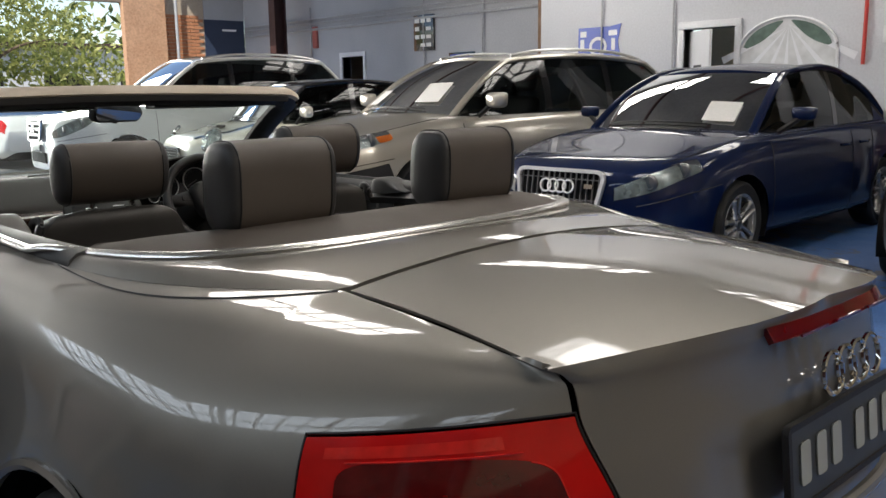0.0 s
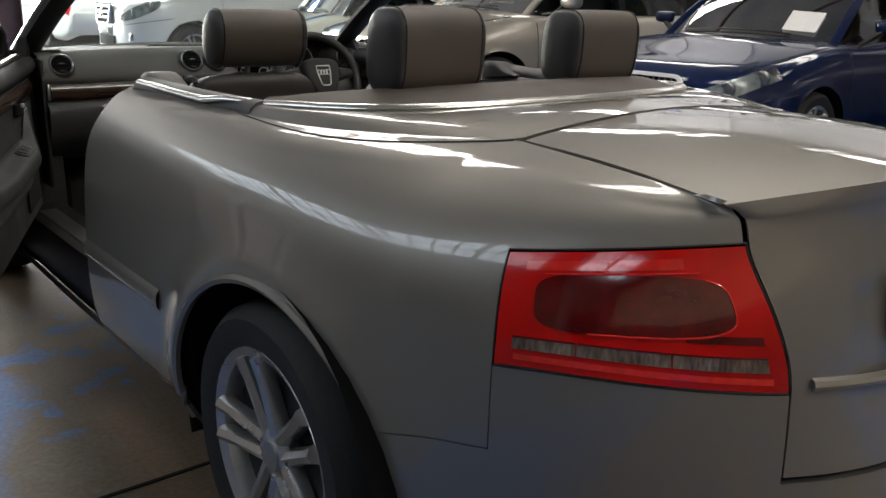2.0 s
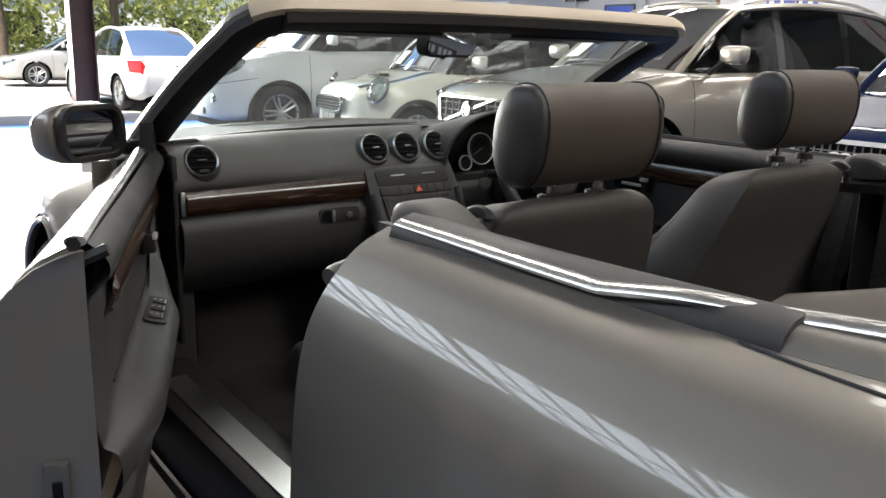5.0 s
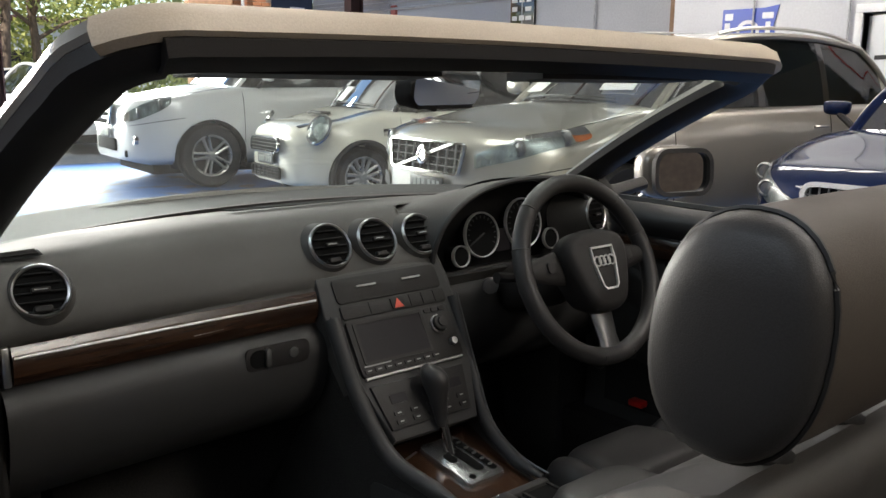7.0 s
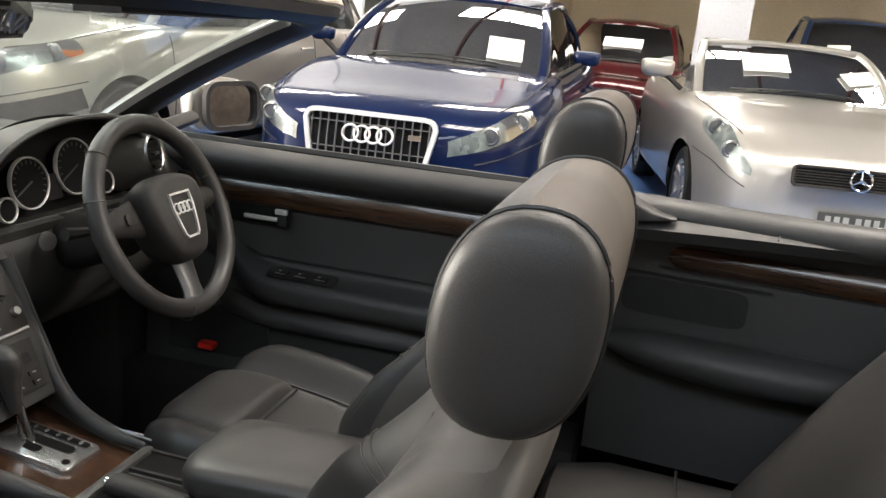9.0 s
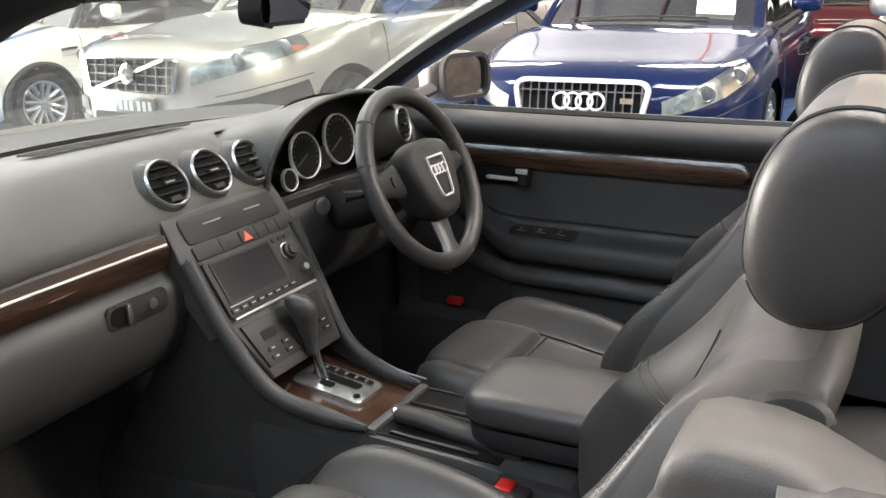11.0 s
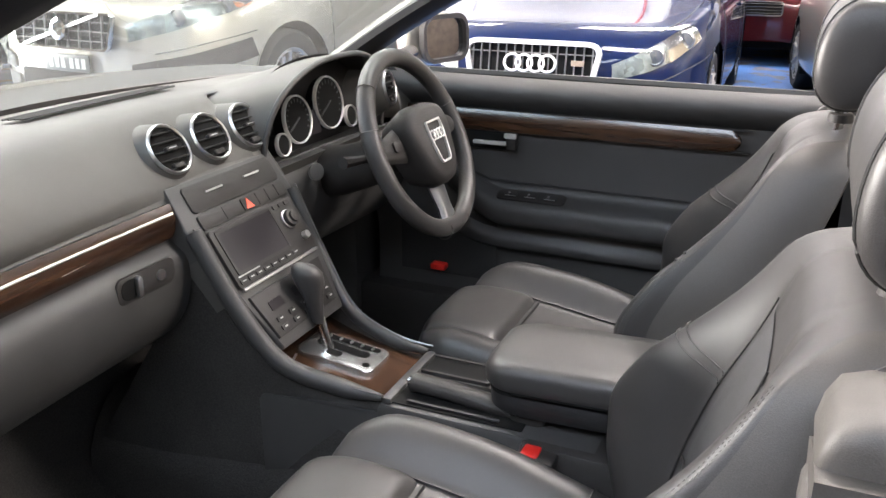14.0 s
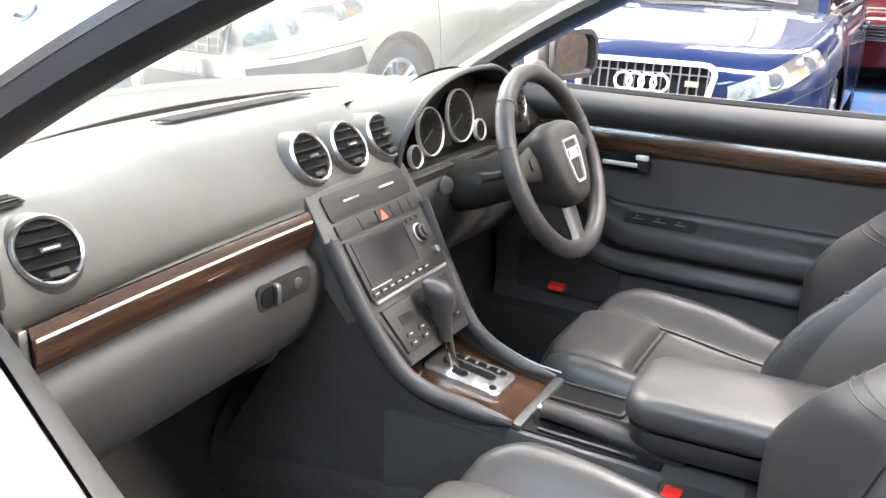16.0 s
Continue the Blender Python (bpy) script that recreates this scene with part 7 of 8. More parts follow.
# driver's lower dash and column
part("driver_lower_dash", sheet(lambda a, b: lower(.15 + .54 * a, b) + Vector((0, .035, .03 * (1 - b))), 20, 20, .015), TRIM, dash)
part("column_shroud", closed_loft([[Vector((.36 + rx * math.cos(a), y, z + rz * math.sin(a))) for a in np.linspace(0, 2 * math.pi, 17)[:-1]] for y, z, rx, rz in ((2.05, .78, .06, .06), (1.95, .80, .062, .055), (1.85, .835, .055, .05), (1.82, .845, .03, .03))]), PLASTIC, dash)
part("ignition_ring", lathe([(.018, 0), (.018, .006), (.010, .008), (.001, .006)], 20, m=Matrix.Translation((.268, 1.972, .815)) @ pose(0, 0, 0, 80, 0, -20)), SLAT, dash)
part("stalk", tube([(.33, 1.84, .85), (.22, 1.845, .862), (.17, 1.85, .868)], [.009, .009, .012], 8), PLASTIC, dash)
part("stalk", tube([(.39, 1.84, .85), (.50, 1.845, .862), (.55, 1.85, .868)], [.009, .009, .012], 8), PLASTIC, dash)
for x in (.28, .38):
    part("pedal", block(x - .03, 2.19, .30, x + .03, 2.21, .38, .006, m=None), PLASTIC, car)

# steering wheel
sw = new("steering_wheel")
sw.parent = car
sw["label"] = "three-spoke black leather steering wheel with silver badge"
WM = Matrix.Translation((.357, 1.775, .875)) @ pose(0, 0, 0, 66, 0, 0)
R = .184
part("rim", tube([WM @ Vector((R * math.cos(a), R * math.sin(a) * (.985 if math.sin(a) > 0 else .97), 0)) for a in np.linspace(0, 2 * math.pi, 65)[:-1]], .0182, 14, True), LEATHER, sw)
for a0 in (148, 32, 270):
    for da in (-14, 14):
        a = radians(a0 + da)
        part("rim_seam", tube([WM @ Vector(((R + .0186 * math.cos(q)) * math.cos(a), (R + .0186 * math.cos(q)) * math.sin(a), .0187 * math.sin(q))) for q in np.linspace(0, 2 * math.pi, 13)[:-1]], .0012, 4, True), STITCH, sw)
pad_line = spline([(-.085, .055, 0), (-.04, .078, 0), (.04, .078, 0), (.085, .055, 0), (.083, 0, 0), (.05, -.075, 0), (0, -.09, 0), (-.05, -.075, 0), (-.083, 0, 0)], 4, True)
pad = closed_loft([[WM @ Vector((v.x * k, v.y * k - .004, h)) for v in pad_line] for h, k in ((-.04, .8), (0, 1.0), (.022, .99), (.034, .93), (.040, .80))])
part("airbag_pad", pad, PLASTIC, sw)
shield = [(-.032, .038), (.032, .038), (.034, .01), (.024, -.042), (.016, -.05), (-.016, -.05), (-.024, -.042), (-.034, .01)]
part("badge_shield", ring_frame(shield[::-1], .0042, .005, WM @ Matrix.Translation((0, -.002, .0395))), BRIGHTLINE, sw, "silver shield frame")
rings_badge(WM @ Matrix.Translation((0, .006, .039)), .0095, .0018, "badge", sw)
for sx in (-1, 1):
    part("spoke", closed_loft([[WM @ Vector((sx * x, .012 + h * math.cos(a), -.004 + .012 * math.sin(a))) for a in np.linspace(0, 2 * math.pi, 13)[:-1]] for x, h in ((.06, .040), (.11, .030), (.15, .022), (.175, .018))]), PLASTIC, sw)
    part("spoke_switch", slab(rounded(.03, .022, .006), .004, WM @ Matrix.Translation((sx * .112, .014, .008)), .001), PLASTIC, sw)
part("lower_spoke", closed_loft([[WM @ Vector((w * math.cos(a), y, -.004 + .011 * math.sin(a))) for a in np.linspace(0, 2 * math.pi, 13)[:-1]] for y, w in ((-.06, .034), (-.10, .030), (-.14, .026), (-.172, .032))]), SLAT, sw, "satin lower spoke")

# ---- centre console ----
con = new("centre_console")
con.parent = car
con["label"] = "charcoal centre console with walnut top and gear lever"
def box_loft(name, outline, z0, z1, material, r=.012, parent=con, label=""):
    return part(name, slab(outline, z1 - z0, Matrix.Translation((0, 0, z0)), r), material, parent, label)


box_loft("console_body", [(-.10, 1.28), (.10, 1.28), (.10, 1.645), (-.10, 1.645)], .25, .548, TRIM, .010)
box_loft("console_front", [(-.10, 1.645), (.10, 1.645), (.10, 1.72), (.125, 1.86), (-.125, 1.86), (-.10, 1.72)], .25, .528, TRIM, .008)
CM = Matrix.Translation((.012, 1.775, .552)) @ pose(0, 0, 0, 7, 0, 0)
part("wood_top", sheet(lambda a, b: CM @ Vector(((-.094 - .018 * b) + (.184 + .038 * b) * a, -.128 + .228 * b, .003 + .03 * max(0, b - .6) ** 1.5)), 12, 10, .008), WALNUT, con, "walnut panel round the gear gate")
gate = part("gear_gate", slab(rounded(.088, .150, .012), .008, CM @ Matrix.Translation((.006, .0, .004)), .003), GATE, con, "polished gear gate plate")
part("gate_slot", slab(rounded(.020, .105, .009), .001, CM @ Matrix.Translation((.012, .004, .0122))), DARK, gate)
part("gate_slot_side", slab(rounded(.018, .03, .008), .001, CM @ Matrix.Translation((-.012, .01, .0122))), DARK, gate)
for k in range(5):
    part("gear_mark", slab(rounded(.009, .005, .002, 2), .002, CM @ Matrix.Translation((.037, .045 - .022 * k, .0125))), SATIN, gate)
part("mark_strip", slab(rounded(.014, .118, .005), .001, CM @ Matrix.Translation((.037, .001, .0122))), DARK, gate)
part("gate_stud", lathe([(.007, .012), (.006, .014), (.001, .014)], 14, m=CM @ Matrix.Translation((-.018, -.058, 0))), DARK, gate)
for x, y in ((-.062, .062), (.0, .085)):
    part("inlay_bar", slab(rounded(.034, .004, .001, 1), .0015, CM @ Matrix.Translation((x, y, .006)) @ pose(0, 0, 0, 0, 0, 18)), SATIN, con)
lv = new("gear_lever")
lv.parent = con
part("lever_rod", tube([(.016, 1.800, .555), (.010, 1.81, .60), (.006, 1.815, .630)], [.012, .009, .010], 12), CHROME, lv)
part("lever_knob", closed_loft([[Vector((.006 - .002 * q, 1.815 + .004 * q, 0)) + Vector((rx * math.cos(a), ry * math.sin(a), z)) for a in np.linspace(0, 2 * math.pi, 21)[:-1]] for q, z, rx, ry in ((0, .618, .0105, .011), (1, .640, .0125, .0135), (2, .668, .0165, .019), (3, .695, .0225, .028), (4, .712, .0235, .030), (5, .724, .018, .024), (6, .730, .007, .010))]), LEATHER, lv, "black leather gear knob")
# behind the gate: raised frame, cup slot, handbrake
part("console_step", block(-.095, 1.622, .54, .095, 1.642, .558, .007), TRIM, con)
part("cup_slot", block(.028, 1.50, .5485, .085, 1.625, .5505), DARK, con)
part("cup_slot_rim", ring_frame(rounded(.066, .135, .008), .006, .006, Matrix.Translation((.0565, 1.562, .548))), PLASTIC, con)
for x in (.045, .066):
    part("rocker_switch", block(x - .008, 1.472, .549, x + .008, 1.492, .557, .003), PLASTIC, con)
part("brake_well", block(-.09, 1.40, .5485, .015, 1.63, .5505), DARK, con)
hbk = part("handbrake", closed_loft([[Vector((-.042 + .020 * math.cos(a), y, z + .015 * math.sin(a))) for a in np.linspace(0, 2 * math.pi, 15)[:-1]] for y, z in ((1.40, .548), (1.45, .556), (1.55, .566), (1.595, .568), (1.605, .567))]), PLASTIC, con, "black handbrake lever")
part("brake_button", lathe([(.008, 0), (.008, .010), (.005, .013), (.001, .013)], 14, m=Matrix.Translation((-.042, 1.604, .568)) @ pose(0, 0, 0, -90, 0, 0)), CHROME, hbk)
part("brake_gaiter", block(-.07, 1.37, .545, -.014, 1.43, .575, .012, 2), PLASTIC, con)
part("brake_strip", block(-.085, 1.44, .5515, -.078, 1.60, .556, .002), PIPING, con)
part("console_rear", block(-.115, .80, .25, .115, 1.40, .545, .015), PLASTIC, con)
arm = new("armrest")
arm.parent = con
arm["label"] = "padded black leather centre armrest"
AM = Matrix.Translation((-.005, 1.300, .602)) @ pose(0, 0, 0, -2, 0, 0)
def arm_ring(w, l, z, n=8):
    return [AM @ Vector((x, y, z)) for x, y in rounded(w, l, .045, n)]
part("armrest_pad", closed_loft([arm_ring(.178, .330, .018), arm_ring(.187, .340, .026), arm_ring(.187, .340, .044), arm_ring(.178, .331, .056), arm_ring(.155, .31, .063), arm_ring(.10, .25, .065)]), LEATHER, arm)
part("armrest_seam", closed_loft([arm_ring(.176, .330, .010), arm_ring(.176, .330, .024)]), DARK, arm)
part("armrest_tray", closed_loft([arm_ring(.150, .30, -.030), arm_ring(.172, .325, -.018), arm_ring(.176, .328, .0), arm_ring(.176, .328, .014)]), PILLARBLACK, arm)
part("armrest_hinge", block(-.06, 1.14, .52, .05, 1.20, .62, .015), PLASTIC, arm)
for x, y, name in ((-.122, 1.368, "buckle"), (.12, 1.362, "buckle")):
    bk = part("belt_buckle", block(x - .022, y - .034, .41, x + .022, y + .026, .540, .006), PLASTIC, car, "black belt buckle with red button")
    part("buckle_button", block(x - .016, y - .008, .534, x + .016, y + .020, .5435, .004), REDBTN, bk)
part("seat_switch", block(.66, 1.85, .474, .70, 1.89, .490, .004), REDBTN, car, "small red release button by the sill")


# ---- door cards ----
def door_card(side, parent):
    """Inner trim of a door; side 1 is the right."""
    def P(x, y, z):
        return Vector((side * x, y, z))
    rise = curve((1.0, -.010), (1.25, .0), (1.70, .0), (1.75, .012), (1.82, .062), (1.90, .105), (2.05, .13))
    swell = curve((1.0, .25), (1.12, .7), (1.25, 1.0), (1.68, 1.0), (1.76, .75), (1.85, .35), (1.95, .1), (2.05, 0))
    section = spline([(.699, .890, 0), (.700, .838, 0), (.702, .78, 0), (.700, .715, 0), (.690, .697, 1), (.665, .690, 1), (.640, .683, 1), (.630, .668, 1), (.630, .645, 1), (.640, .628, 1), (.668, .616, 1), (.684, .606, 1), (.678, .590, .6), (.668, .574, .5), (.672, .556, .4), (.690, .545, .2), (.694, .50, 0), (.690, .42, 0)], 4)
    def card(a, b):
        y = 1.03 + 1.02 * a
        f = b * (len(section) - 1)
        i = min(int(f), len(section) - 2)
        q = section[i].lerp(section[i + 1], f - i)
        on = min(max(q.z, 0), 1)
        x = .697 + (q.x - .697) * (1 - on * (1 - swell(y)))
        return P(x, y, min(q.y + rise(y) * on, .890))
    part("card_panel", sheet(card, 52, 64), TRIM, parent, "charcoal door trim panel with padded arm")
    def pad_top(a, b):
        y = 1.03 + 1.04 * a
        ang = math.pi * (b - .12)
        return P(.708 - .034 * math.sin(ang) - .012 * (1 - b), y, .886 + .084 * b - .004 * math.sin(math.pi * a))
    part("top_pad", sheet(pad_top, 24, 16), TRIM, parent)
    part("window_seal", tube([P(.712, 1.03 + 1.04 * q, .968) for q in np.linspace(0, 1, 12)], .010, 6), PIPING, parent)
    def strip_end(a):
        return min(1.0, math.sqrt(max(1e-4, 1 - (1 - min(a / .035, 1)) ** 2)))
    part("wood_strip", sheet(lambda a, b: P(.692 - .009 * math.sin(math.pi * (.1 + .8 * b)), 1.185 + .80 * a * a, .864 + (b - .5) * .044 * strip_end(a * a * 1.0)), 60, 8, .004), WALNUT, parent, "dark walnut strip in the door trim")
    part("strip_groove", tube([P(.690, 1.16 + .85 * q, .841) for q in np.linspace(0, 1, 12)], .0035, 5), PIPING, parent)
    part("strip_groove", tube([P(.690, 1.16 + .85 * q, .8885) for q in np.linspace(0, 1, 12)], .003, 5), PIPING, parent)
    h = part("inner_handle", block(min(side * .672, side * .682), 1.70, .808, max(side * .672, side * .682), 1.785, .818, .004), BRIGHTLINE, parent, "chrome inner door handle")
    part("handle_cup", block(min(side * .688, side * .699), 1.68, .795, max(side * .688, side * .699), 1.83, .838, .005), DARK, h)
    part("handle_block", block(min(side * .668, side * .692), 1.676, .800, max(side * .668, side * .692), 1.700, .838, .004), PLASTIC, h)
    part("handle_tip", block(min(side * .664, side * .674), 1.674, .828, max(side * .664, side * .674), 1.704, .840, .003), BRIGHTLINE, h)
    part("inset_seam", tube([P(.6985, 1.20 + .6 * q, .716 + .02 * max(0, q - .9) * 10) for q in np.linspace(0, 1, 12)], .0025, 5), PIPING, parent)
    TS = Matrix.Translation(P(.668, 1.632, .692)) @ Matrix.Rotation(side * radians(-15), 4, "Y")
    sp = part("switch_panel", slab(rounded(.044, .165, .012), .004, TS, .001), PLASTIC, parent)
    for dy in (-.048, 0, .048):
        s_ = part("window_switch", slab(rounded(.026, .030, .004), .004, TS @ Matrix.Translation((0, dy, .003)), .0015), PLASTIC, sp)
        for q in (-.006, .006):
            part("switch_mark", slab(rounded(.006, .005, .001, 1), .0006, TS @ Matrix.Translation((q - .004, dy + .006, .0071))), WHITEMARK, s_)
        part("switch_edge", slab(rounded(.0025, .028, .001, 1), .0006, TS @ Matrix.Translation((-side * .0115, dy, .0071))), SATIN, s_)
    part("speaker_grille", sheet(lambda a, b: P(.688, 1.72 + .26 * a, .46 + .17 * b), 8, 6, .004), FABRIC, parent)
    part("quarter_light_trim", slab([(1.98, .955), (2.12, .955), (2.10, 1.02), (2.06, 1.03)], .03, Matrix.Translation((side * .69, 0, 0)) @ Matrix(((0, 0, side, 0), (1, 0, 0, 0), (0, 1, 0, 0), (0, 0, 0, 1)))), PLASTIC, parent)


door_card(1, DOORS[1])
door_card(-1, DOORS[-1])


# ---- seats ----
def across_headrest(c, half, ry, rz, parent, lean=.12, sq=2.3):
    """Headrest with oval cheeks; its back and top wear a taupe band between two seams."""
    def rim(k, x, n=40):
        out = []
        for i in range(n):
            a = 2 * math.pi * i / n
            cc, q = math.cos(a), math.sin(a)
            y = ry * k * math.copysign(abs(cc) ** (2 / sq), cc)
            z = rz * k * math.copysign(abs(q) ** (2 / sq), q)
            out.append(c + Vector((x, y - lean * z, z)))
        return out
    def strip(i0, i1):
        rows = [rim(k, x) for x, k in [(-half, 1.0), (-half * .6, 1.015), (0, 1.02), (half * .6, 1.015), (half, 1.0)]]
        bm = bmesh.new()
        vs = [[bm.verts.new(r[i % 40]) for i in range(i0, i1 + 1)] for r in rows]
        for A, B in zip(vs, vs[1:]):
            for i in range(len(A) - 1):
                bm.faces.new((A[i], A[i + 1], B[i + 1], B[i]))
        bmesh.ops.recalc_face_normals(bm, faces=bm.faces)
        return bm
    part("headrest_front", strip(-8, 9), LEATHER, parent)
    part("headrest_back", strip(9, 32), HEADTAN, parent, "taupe back of the headrest")
    for sx in (-1, 1):
        part("headrest_cheek", closed_loft([rim(1.0, sx * half), rim(.985, sx * (half + .008)), rim(.93, sx * (half + .015)), rim(.8, sx * (half + .021)), rim(.5, sx * (half + .026)), rim(.15, sx * (half + .027))]), LEATHER, parent)
        part("headrest_piping", tube(rim(1.008, sx * half), .0022, 6, True), PIPING, parent)


def front_seat(cx, name_label):
    s = new("front_seat")
    s.parent = car
    s["label"] = name_label
    O = Vector((cx, 0, 0))
    # backrest, rings from hip to shoulder: u runs over the front face, bolsters at its sides
    base = curve((.44, 1.172), (.50, 1.165), (.60, 1.150), (.75, 1.112), (.87, 1.066), (.94, 1.042), (.99, 1.018))
    ridge = curve((.44, 1.215), (.50, 1.240), (.60, 1.262), (.66, 1.262), (.75, 1.218), (.80, 1.168), (.87, 1.104), (.94, 1.058), (.99, 1.028))
    wide = curve((.44, .238), (.58, .262), (.70, .258), (.82, .232), (.92, .200), (.96, .178), (.99, .150))
    half = spline([(0, -.06, 0), (.28, -.03, 0), (.48, .05, 0), (.60, .30, 0), (.72, .66, 0), (.84, .93, 0), (.93, 1.02, 0), (.985, .86, 0), (1.0, .58, 0)], 3)
    NH = len(half)
    front = [(-h.x, h.y) for h in half[:0:-1]] + [(h.x, h.y) for h in half]
    NF = len(front)
    def back_ring(z):
        lip = math.sqrt(max(0.0, 1 - max(0, (z - .930) / .046) ** 2)) if z < .9759 else 0.0
        w = wide(z) * (.80 + .20 * lip)
        y0, y1 = base(z), ridge(z)
        yb = y0 - .115 + .03 * (z - .44)
        mid = (y0 + yb) / 2
        sq = lambda y: mid + (y - mid) * (.25 + .75 * lip)
        pts = [O + Vector((u * w, sq(y0 + (y1 - y0) * f + .004 * (abs(u) < .5)), z - .10 * (y1 - y0) * f)) for u, f in front]
        ye = y0 + (y1 - y0) * .58
        side = [(1.025, .2), (1.03, .5), (1.015, .8), (.97, .97)]
        for u, q in side:
            pts.append(O + Vector((u * w, sq(ye + (yb - ye) * q), z + .006 * q)))
        for k in range(1, 8):
            u = .97 * (1 - k / 4)
            pts.append(O + Vector((u * w, sq(yb - .012 * (1 - u * u)), z + .010)))
        for u, q in side[::-1]:
            pts.append(O + Vector((-u * w, sq(ye + (yb - ye) * q), z + .006 * q)))
        return pts
    zs = list(np.linspace(.44, .915, 34)) + [.930, .940, .950, .958, .965, .970, .973, .9755]
    rings = [back_ring(z) for z in zs]
    def skin(i0, i1, cap):
        bm = bmesh.new()
        n_ = len(rings[0])
        vs = [[bm.verts.new(r[i % n_]) for i in range(i0, i1 + 1)] for r in rings]
        for A, B in zip(vs, vs[1:]):
            for i in range(len(A) - 1):
                bm.faces.new((A[i], A[i + 1], B[i + 1], B[i]))
        if cap:
            bm.faces.new([bm.verts.new(p) for p in rings[-1]])
        bmesh.ops.recalc_face_normals(bm, faces=bm.faces)
        return bm
    part("backrest", skin(0, NF - 1, True), LEATHER, s)
    part("backrest_shell", skin(NF - 1, len(rings[0]), False), LEATHER_SIDE, s, "taupe sides and back of the seat")
    def back_face(u, z, off=.002):
        """Point of the front face at u in -1..1."""
        r = back_ring(z)
        k = max(i for i in range(NF - 1) if front[i][0] <= u + 1e-9 or i == 0)
        t = min(max((u - front[k][0]) / (front[k + 1][0] - front[k][0]), 0), 1)
        return r[k].lerp(r[k + 1], t) + Vector((0, off, off * .3))
    for z0, z1 in ((.475, .655), (.665, .885)):
        part("insert_panel", sheet(lambda a, b: back_face((2 * a - 1) * (.492 - .06 * (z0 + (z1 - z0) * b - .47) / .43), z0 + (z1 - z0) * b, .0015 + .0035 * min(1, 8 * a * (1 - a), 12 * b * (1 - b))), 18, 14), INSERT, s, "perforated grey leather insert")
    part("waist_seam", tube([back_face(q, .66) for q in np.linspace(-.47, .47, 14)], .0018, 5), PIPING, s)
    for sx in (-1, 1):
        part("back_seam", tube([back_face(sx * (.50 - .06 * q), .47 + .43 * q, .0036) for q in np.linspace(0, 1, 26)], .0014, 5), PIPING, s)
        for d in (.966, .982):
            bm = bmesh.new()
            for q in np.linspace(0, .990, 110):
                tube([back_face(sx * d, .47 + .47 * (q + e), .0010) for e in (0, .0052)], .00042, 4, bm=bm)
            part("edge_stitching", bm, STITCH, s)
        for d in (0, .012):
            part("bolster_seam", tube([back_face(sx * q, .77 + .05 * (q - .5) + d, .0015) for q in np.linspace(.5, .95, 16)], .0014, 5), PIPING, s)
    for sx in (math.copysign(1, cx),):
        fl = part("fold_lever", tube(spline([O + Vector((sx * w_, y_, z_)) for w_, y_, z_ in ((.214, 1.000, .93), (.206, .990, .962), (.200, .965, .972), (.200, .945, .962), (.210, .945, .93))], 5), .009, 8, flat=1.2), LEATHER, s, "dark fold loop on the seat shoulder")
    # cushion, rings from back to front: low middle with a raised thigh pad, round bolsters beside it
    pad_z = curve((0, .478), (.35, .490), (.60, .508), (.85, .522), (.95, .514), (1, .482))
    bol_h = curve((0, .010), (.2, .030), (.5, .046), (.8, .040), (.93, .024), (1, .004))
    cw = curve((0, .215), (.2, .235), (.5, .248), (.8, .242), (.94, .222), (1, .185))
    chalf = spline([(0, 0, 0), (.30, 0, 0), (.50, .04, 0), (.60, .36, 0), (.72, .86, 0), (.82, 1.0, 0), (.91, .75, 0), (.975, .05, 0), (1.0, -.85, 0)], 3)
    cfront = [(-h.x, h.y) for h in chalf[:0:-1]] + [(h.x, h.y) for h in chalf]
    NC = len(cfront)
    def cush_ring(t):
        y = 1.18 + .50 * t
        w, pz, bh = cw(t), pad_z(t), bol_h(t) + .012
        pts = [O + Vector((u * w, y - .02 * abs(u) ** 3 * t, pz + bh * f)) for u, f in cfront]
        for k in range(1, 9):
            u = 1 - k / 4.5
            pts.append(O + Vector((u * w * .97, y - .012, .37 + .06 * t)))
        return pts
    ts = list(np.linspace(0, .9, 26)) + [.93, .955, .975, .99, 1.0]
    part("cushion", closed_loft([cush_ring(t) for t in ts]), LEATHER, s)
    def cush_face(u, t, off=.002):
        r = cush_ring(t)
        k = max(i for i in range(NC - 1) if cfront[i][0] <= u + 1e-9 or i == 0)
        q = min(max((u - cfront[k][0]) / (cfront[k + 1][0] - cfront[k][0]), 0), 1)
        return r[k].lerp(r[k + 1], q) + Vector((0, 0, off))
    def pad(a, b):
        e = (1 - (2 * a - 1) ** 8) * (1 - (2 * b - 1) ** 10)
        q = cush_face((2 * a - 1) * .53, .66 + .345 * b, 0)
        q.z += -.004 + .028 * max(e, 0) ** .6 - .012 * max(0, b - .85) * 6
        q.y += .018 * b
        return q
    part("thigh_pad", sheet(pad, 26, 22, .02), LEATHER, s, "stitched thigh cushion")
    for sx in (-1, 1):
        part("cushion_seam", tube([cush_face(sx * .52, .06 + .62 * q) for q in np.linspace(0, 1, 18)], .0024, 5), PIPING, s)
        part("bolster_seam", tube([cush_face(sx * q, .18) for q in np.linspace(.55, .95, 14)], .0016, 5), PIPING, s)
    part("cushion_cross_seam", tube([cush_face(q, .645) for q in np.linspace(-.5, .5, 12)], .003, 5), PIPING, s)
    part("seat_base", block(cx - .20, 1.18, .23, cx + .20, 1.60, .40, .02), PLASTIC, s)
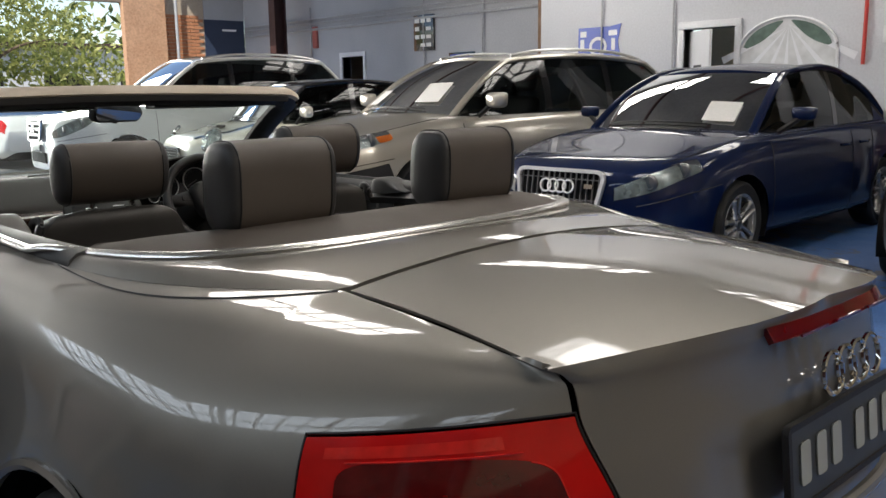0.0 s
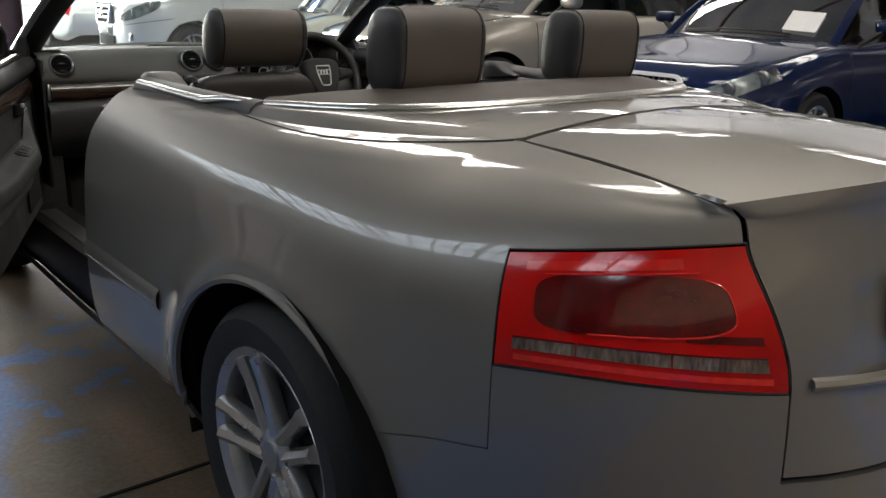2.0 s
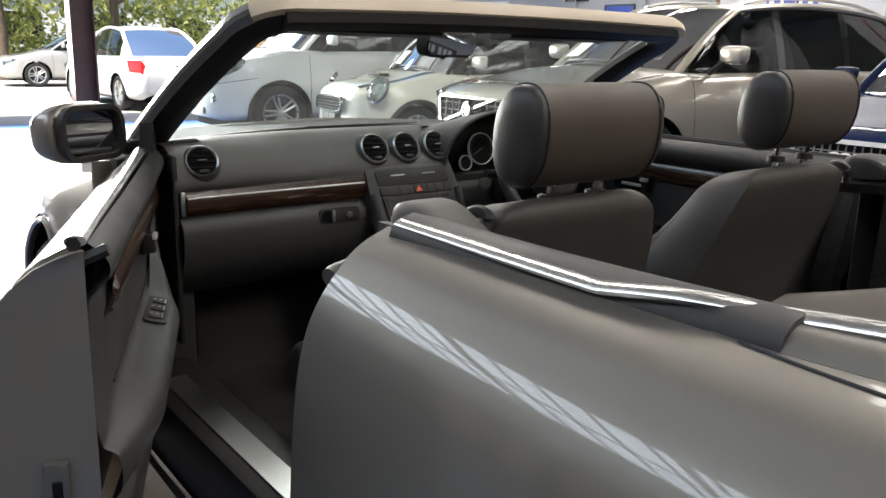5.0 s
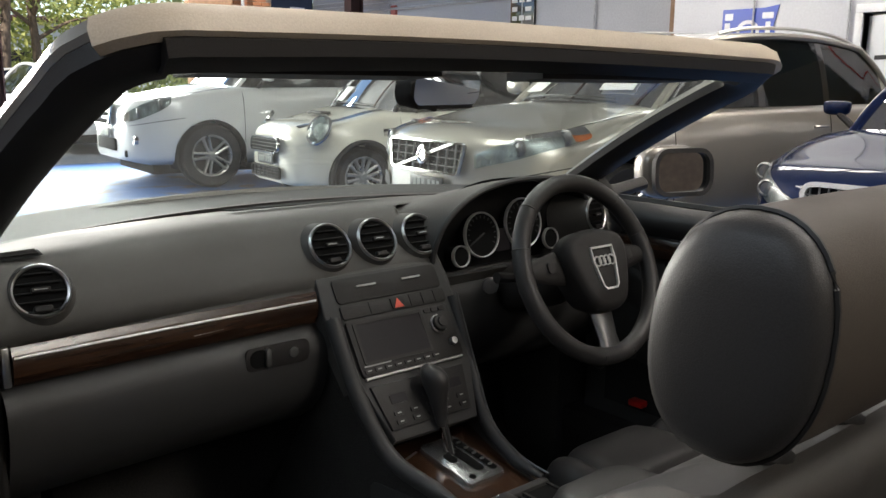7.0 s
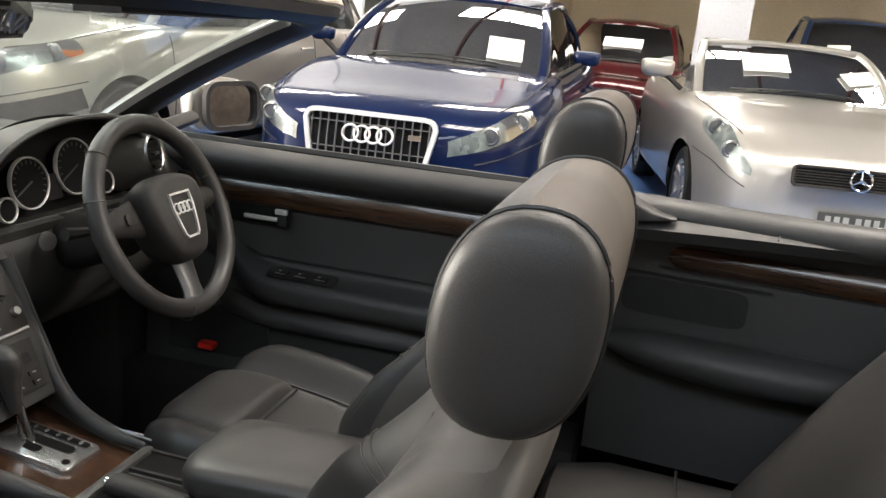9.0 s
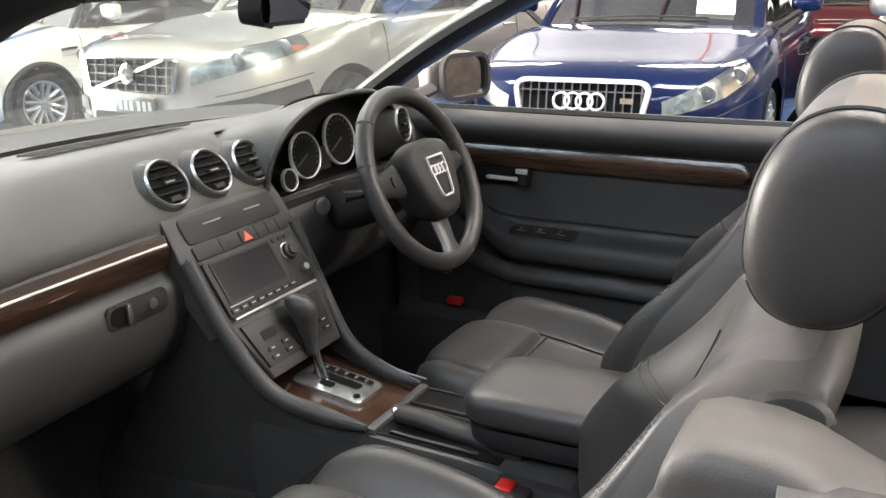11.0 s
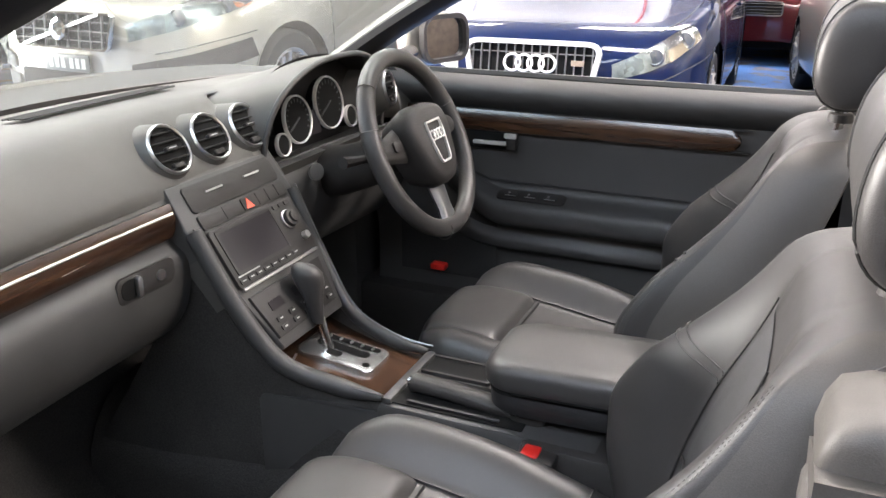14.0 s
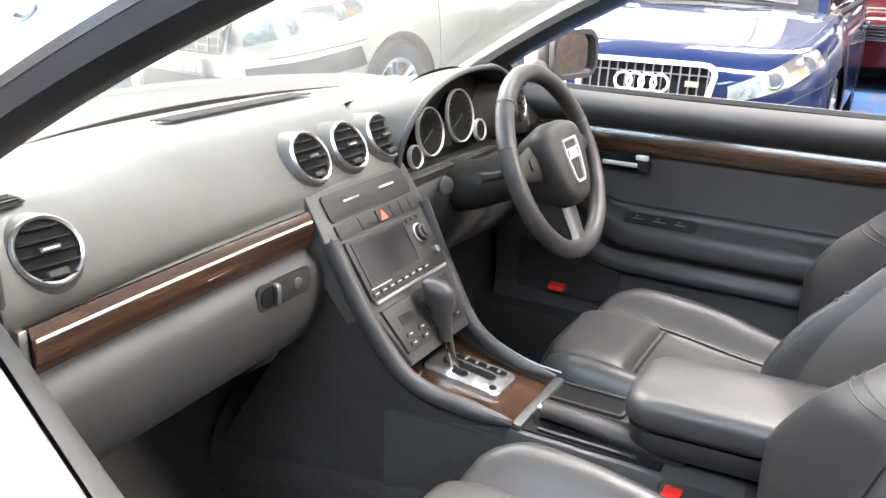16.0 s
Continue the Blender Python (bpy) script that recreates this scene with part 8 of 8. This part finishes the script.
    for sx in (-1, 1):
        part("seat_rail", block(cx + sx * .17 - .02, 1.10, .21, cx + sx * .17 + .02, 1.66, .24), SATIN, s)
        part("seat_side_cover", block(cx + sx * .236 - .012, 1.12, .30, cx + sx * .236 + .012, 1.52, .45, .012), PLASTIC, s)
    # headrest: oval side cheeks, charcoal front, taupe back and top
    hr = new("headrest")
    hr.parent = s
    hr["label"] = "oval charcoal headrest with taupe back"
    HC = O + Vector((0, .958, 1.086 if cx < 0 else 1.106))
    across_headrest(HC, .126, .059, .082, hr, .10)
    for x in (-.055, .055):
        part("headrest_post", tube([HC + Vector((x, .005, -.08)), HC + Vector((x, .012, -.13))], .007, 8), CHROME, hr)
        part("post_socket", lathe([(.02, 0), (.018, .012), (.010, .014), (.009, .0)], 16, m=Matrix.Translation(HC + Vector((x, .010, -.112)))), PLASTIC, hr)
    return s


front_seat(-.355, "charcoal leather passenger seat with deep bolsters")
front_seat(.355, "charcoal leather driver seat with deep bolsters").location = (0, .045, 0)

# rear seats
rs = new("rear_seat")
rs.parent = car
rs["label"] = "charcoal leather rear bench with two headrests"
for sx in (-1, 1):
    c = sx * .29
    part("rear_backrest", closed_loft([[Vector((c + w * math.copysign(abs(math.cos(a)) ** .6, math.cos(a)), y + .06 * math.sin(a), z)) for a in np.linspace(0, 2 * math.pi, 25)[:-1]] for z, y, w in ((.44, .66, .25), (.5, .62, .27), (.7, .50, .275), (.88, .38, .26), (.94, .335, .24), (.965, .32, .18))]), LEATHER, rs)
    part("rear_cushion", closed_loft([[Vector((c + w * math.copysign(abs(math.cos(a)) ** .5, math.cos(a)), y, .42 + h * math.sin(a))) for a in np.linspace(0, 2 * math.pi, 25)[:-1]] for y, w, h in ((.58, .25, .06), (.64, .275, .075), (.90, .28, .08), (1.0, .26, .06), (1.02, .2, .03))]), LEATHER, rs)
    part("rear_cushion_seam", tube([(c - .2 + .4 * q, .78, .505) for q in np.linspace(0, 1, 8)], .003, 5), PIPING, rs)
    hr = new("rear_headrest")
    hr.parent = rs
    hr["label"] = "boxy taupe rear headrest"
    across_headrest(Vector((c, .225, 1.098)), .112, .07, .098, hr, .05, 3.2)
    part("headrest_neck", block(c - .11, .20, .95, c + .11, .26, 1.02, .015), LEATHER_SIDE, hr)
part("rear_shelf", block(-.62, .24, .90, .62, .33, .965, .015), COVER, car)
part("rear_bulkhead", block(-.62, .26, .2, .62, .32, .90), DARK, car)
part("rear_floor", block(-.62, .3, .30, .62, .7, .36), CARPET, car)
# folded belts beside the front seats
for sx in (-1, 1):
    part("seat_belt", sheet(lambda a, b: Vector((sx * (.600 + .02 * a), .98 + .06 * b + .04 * a, .925 - .46 * b)), 2, 12, .002), FABRIC, car, "dark seat belt webbing")
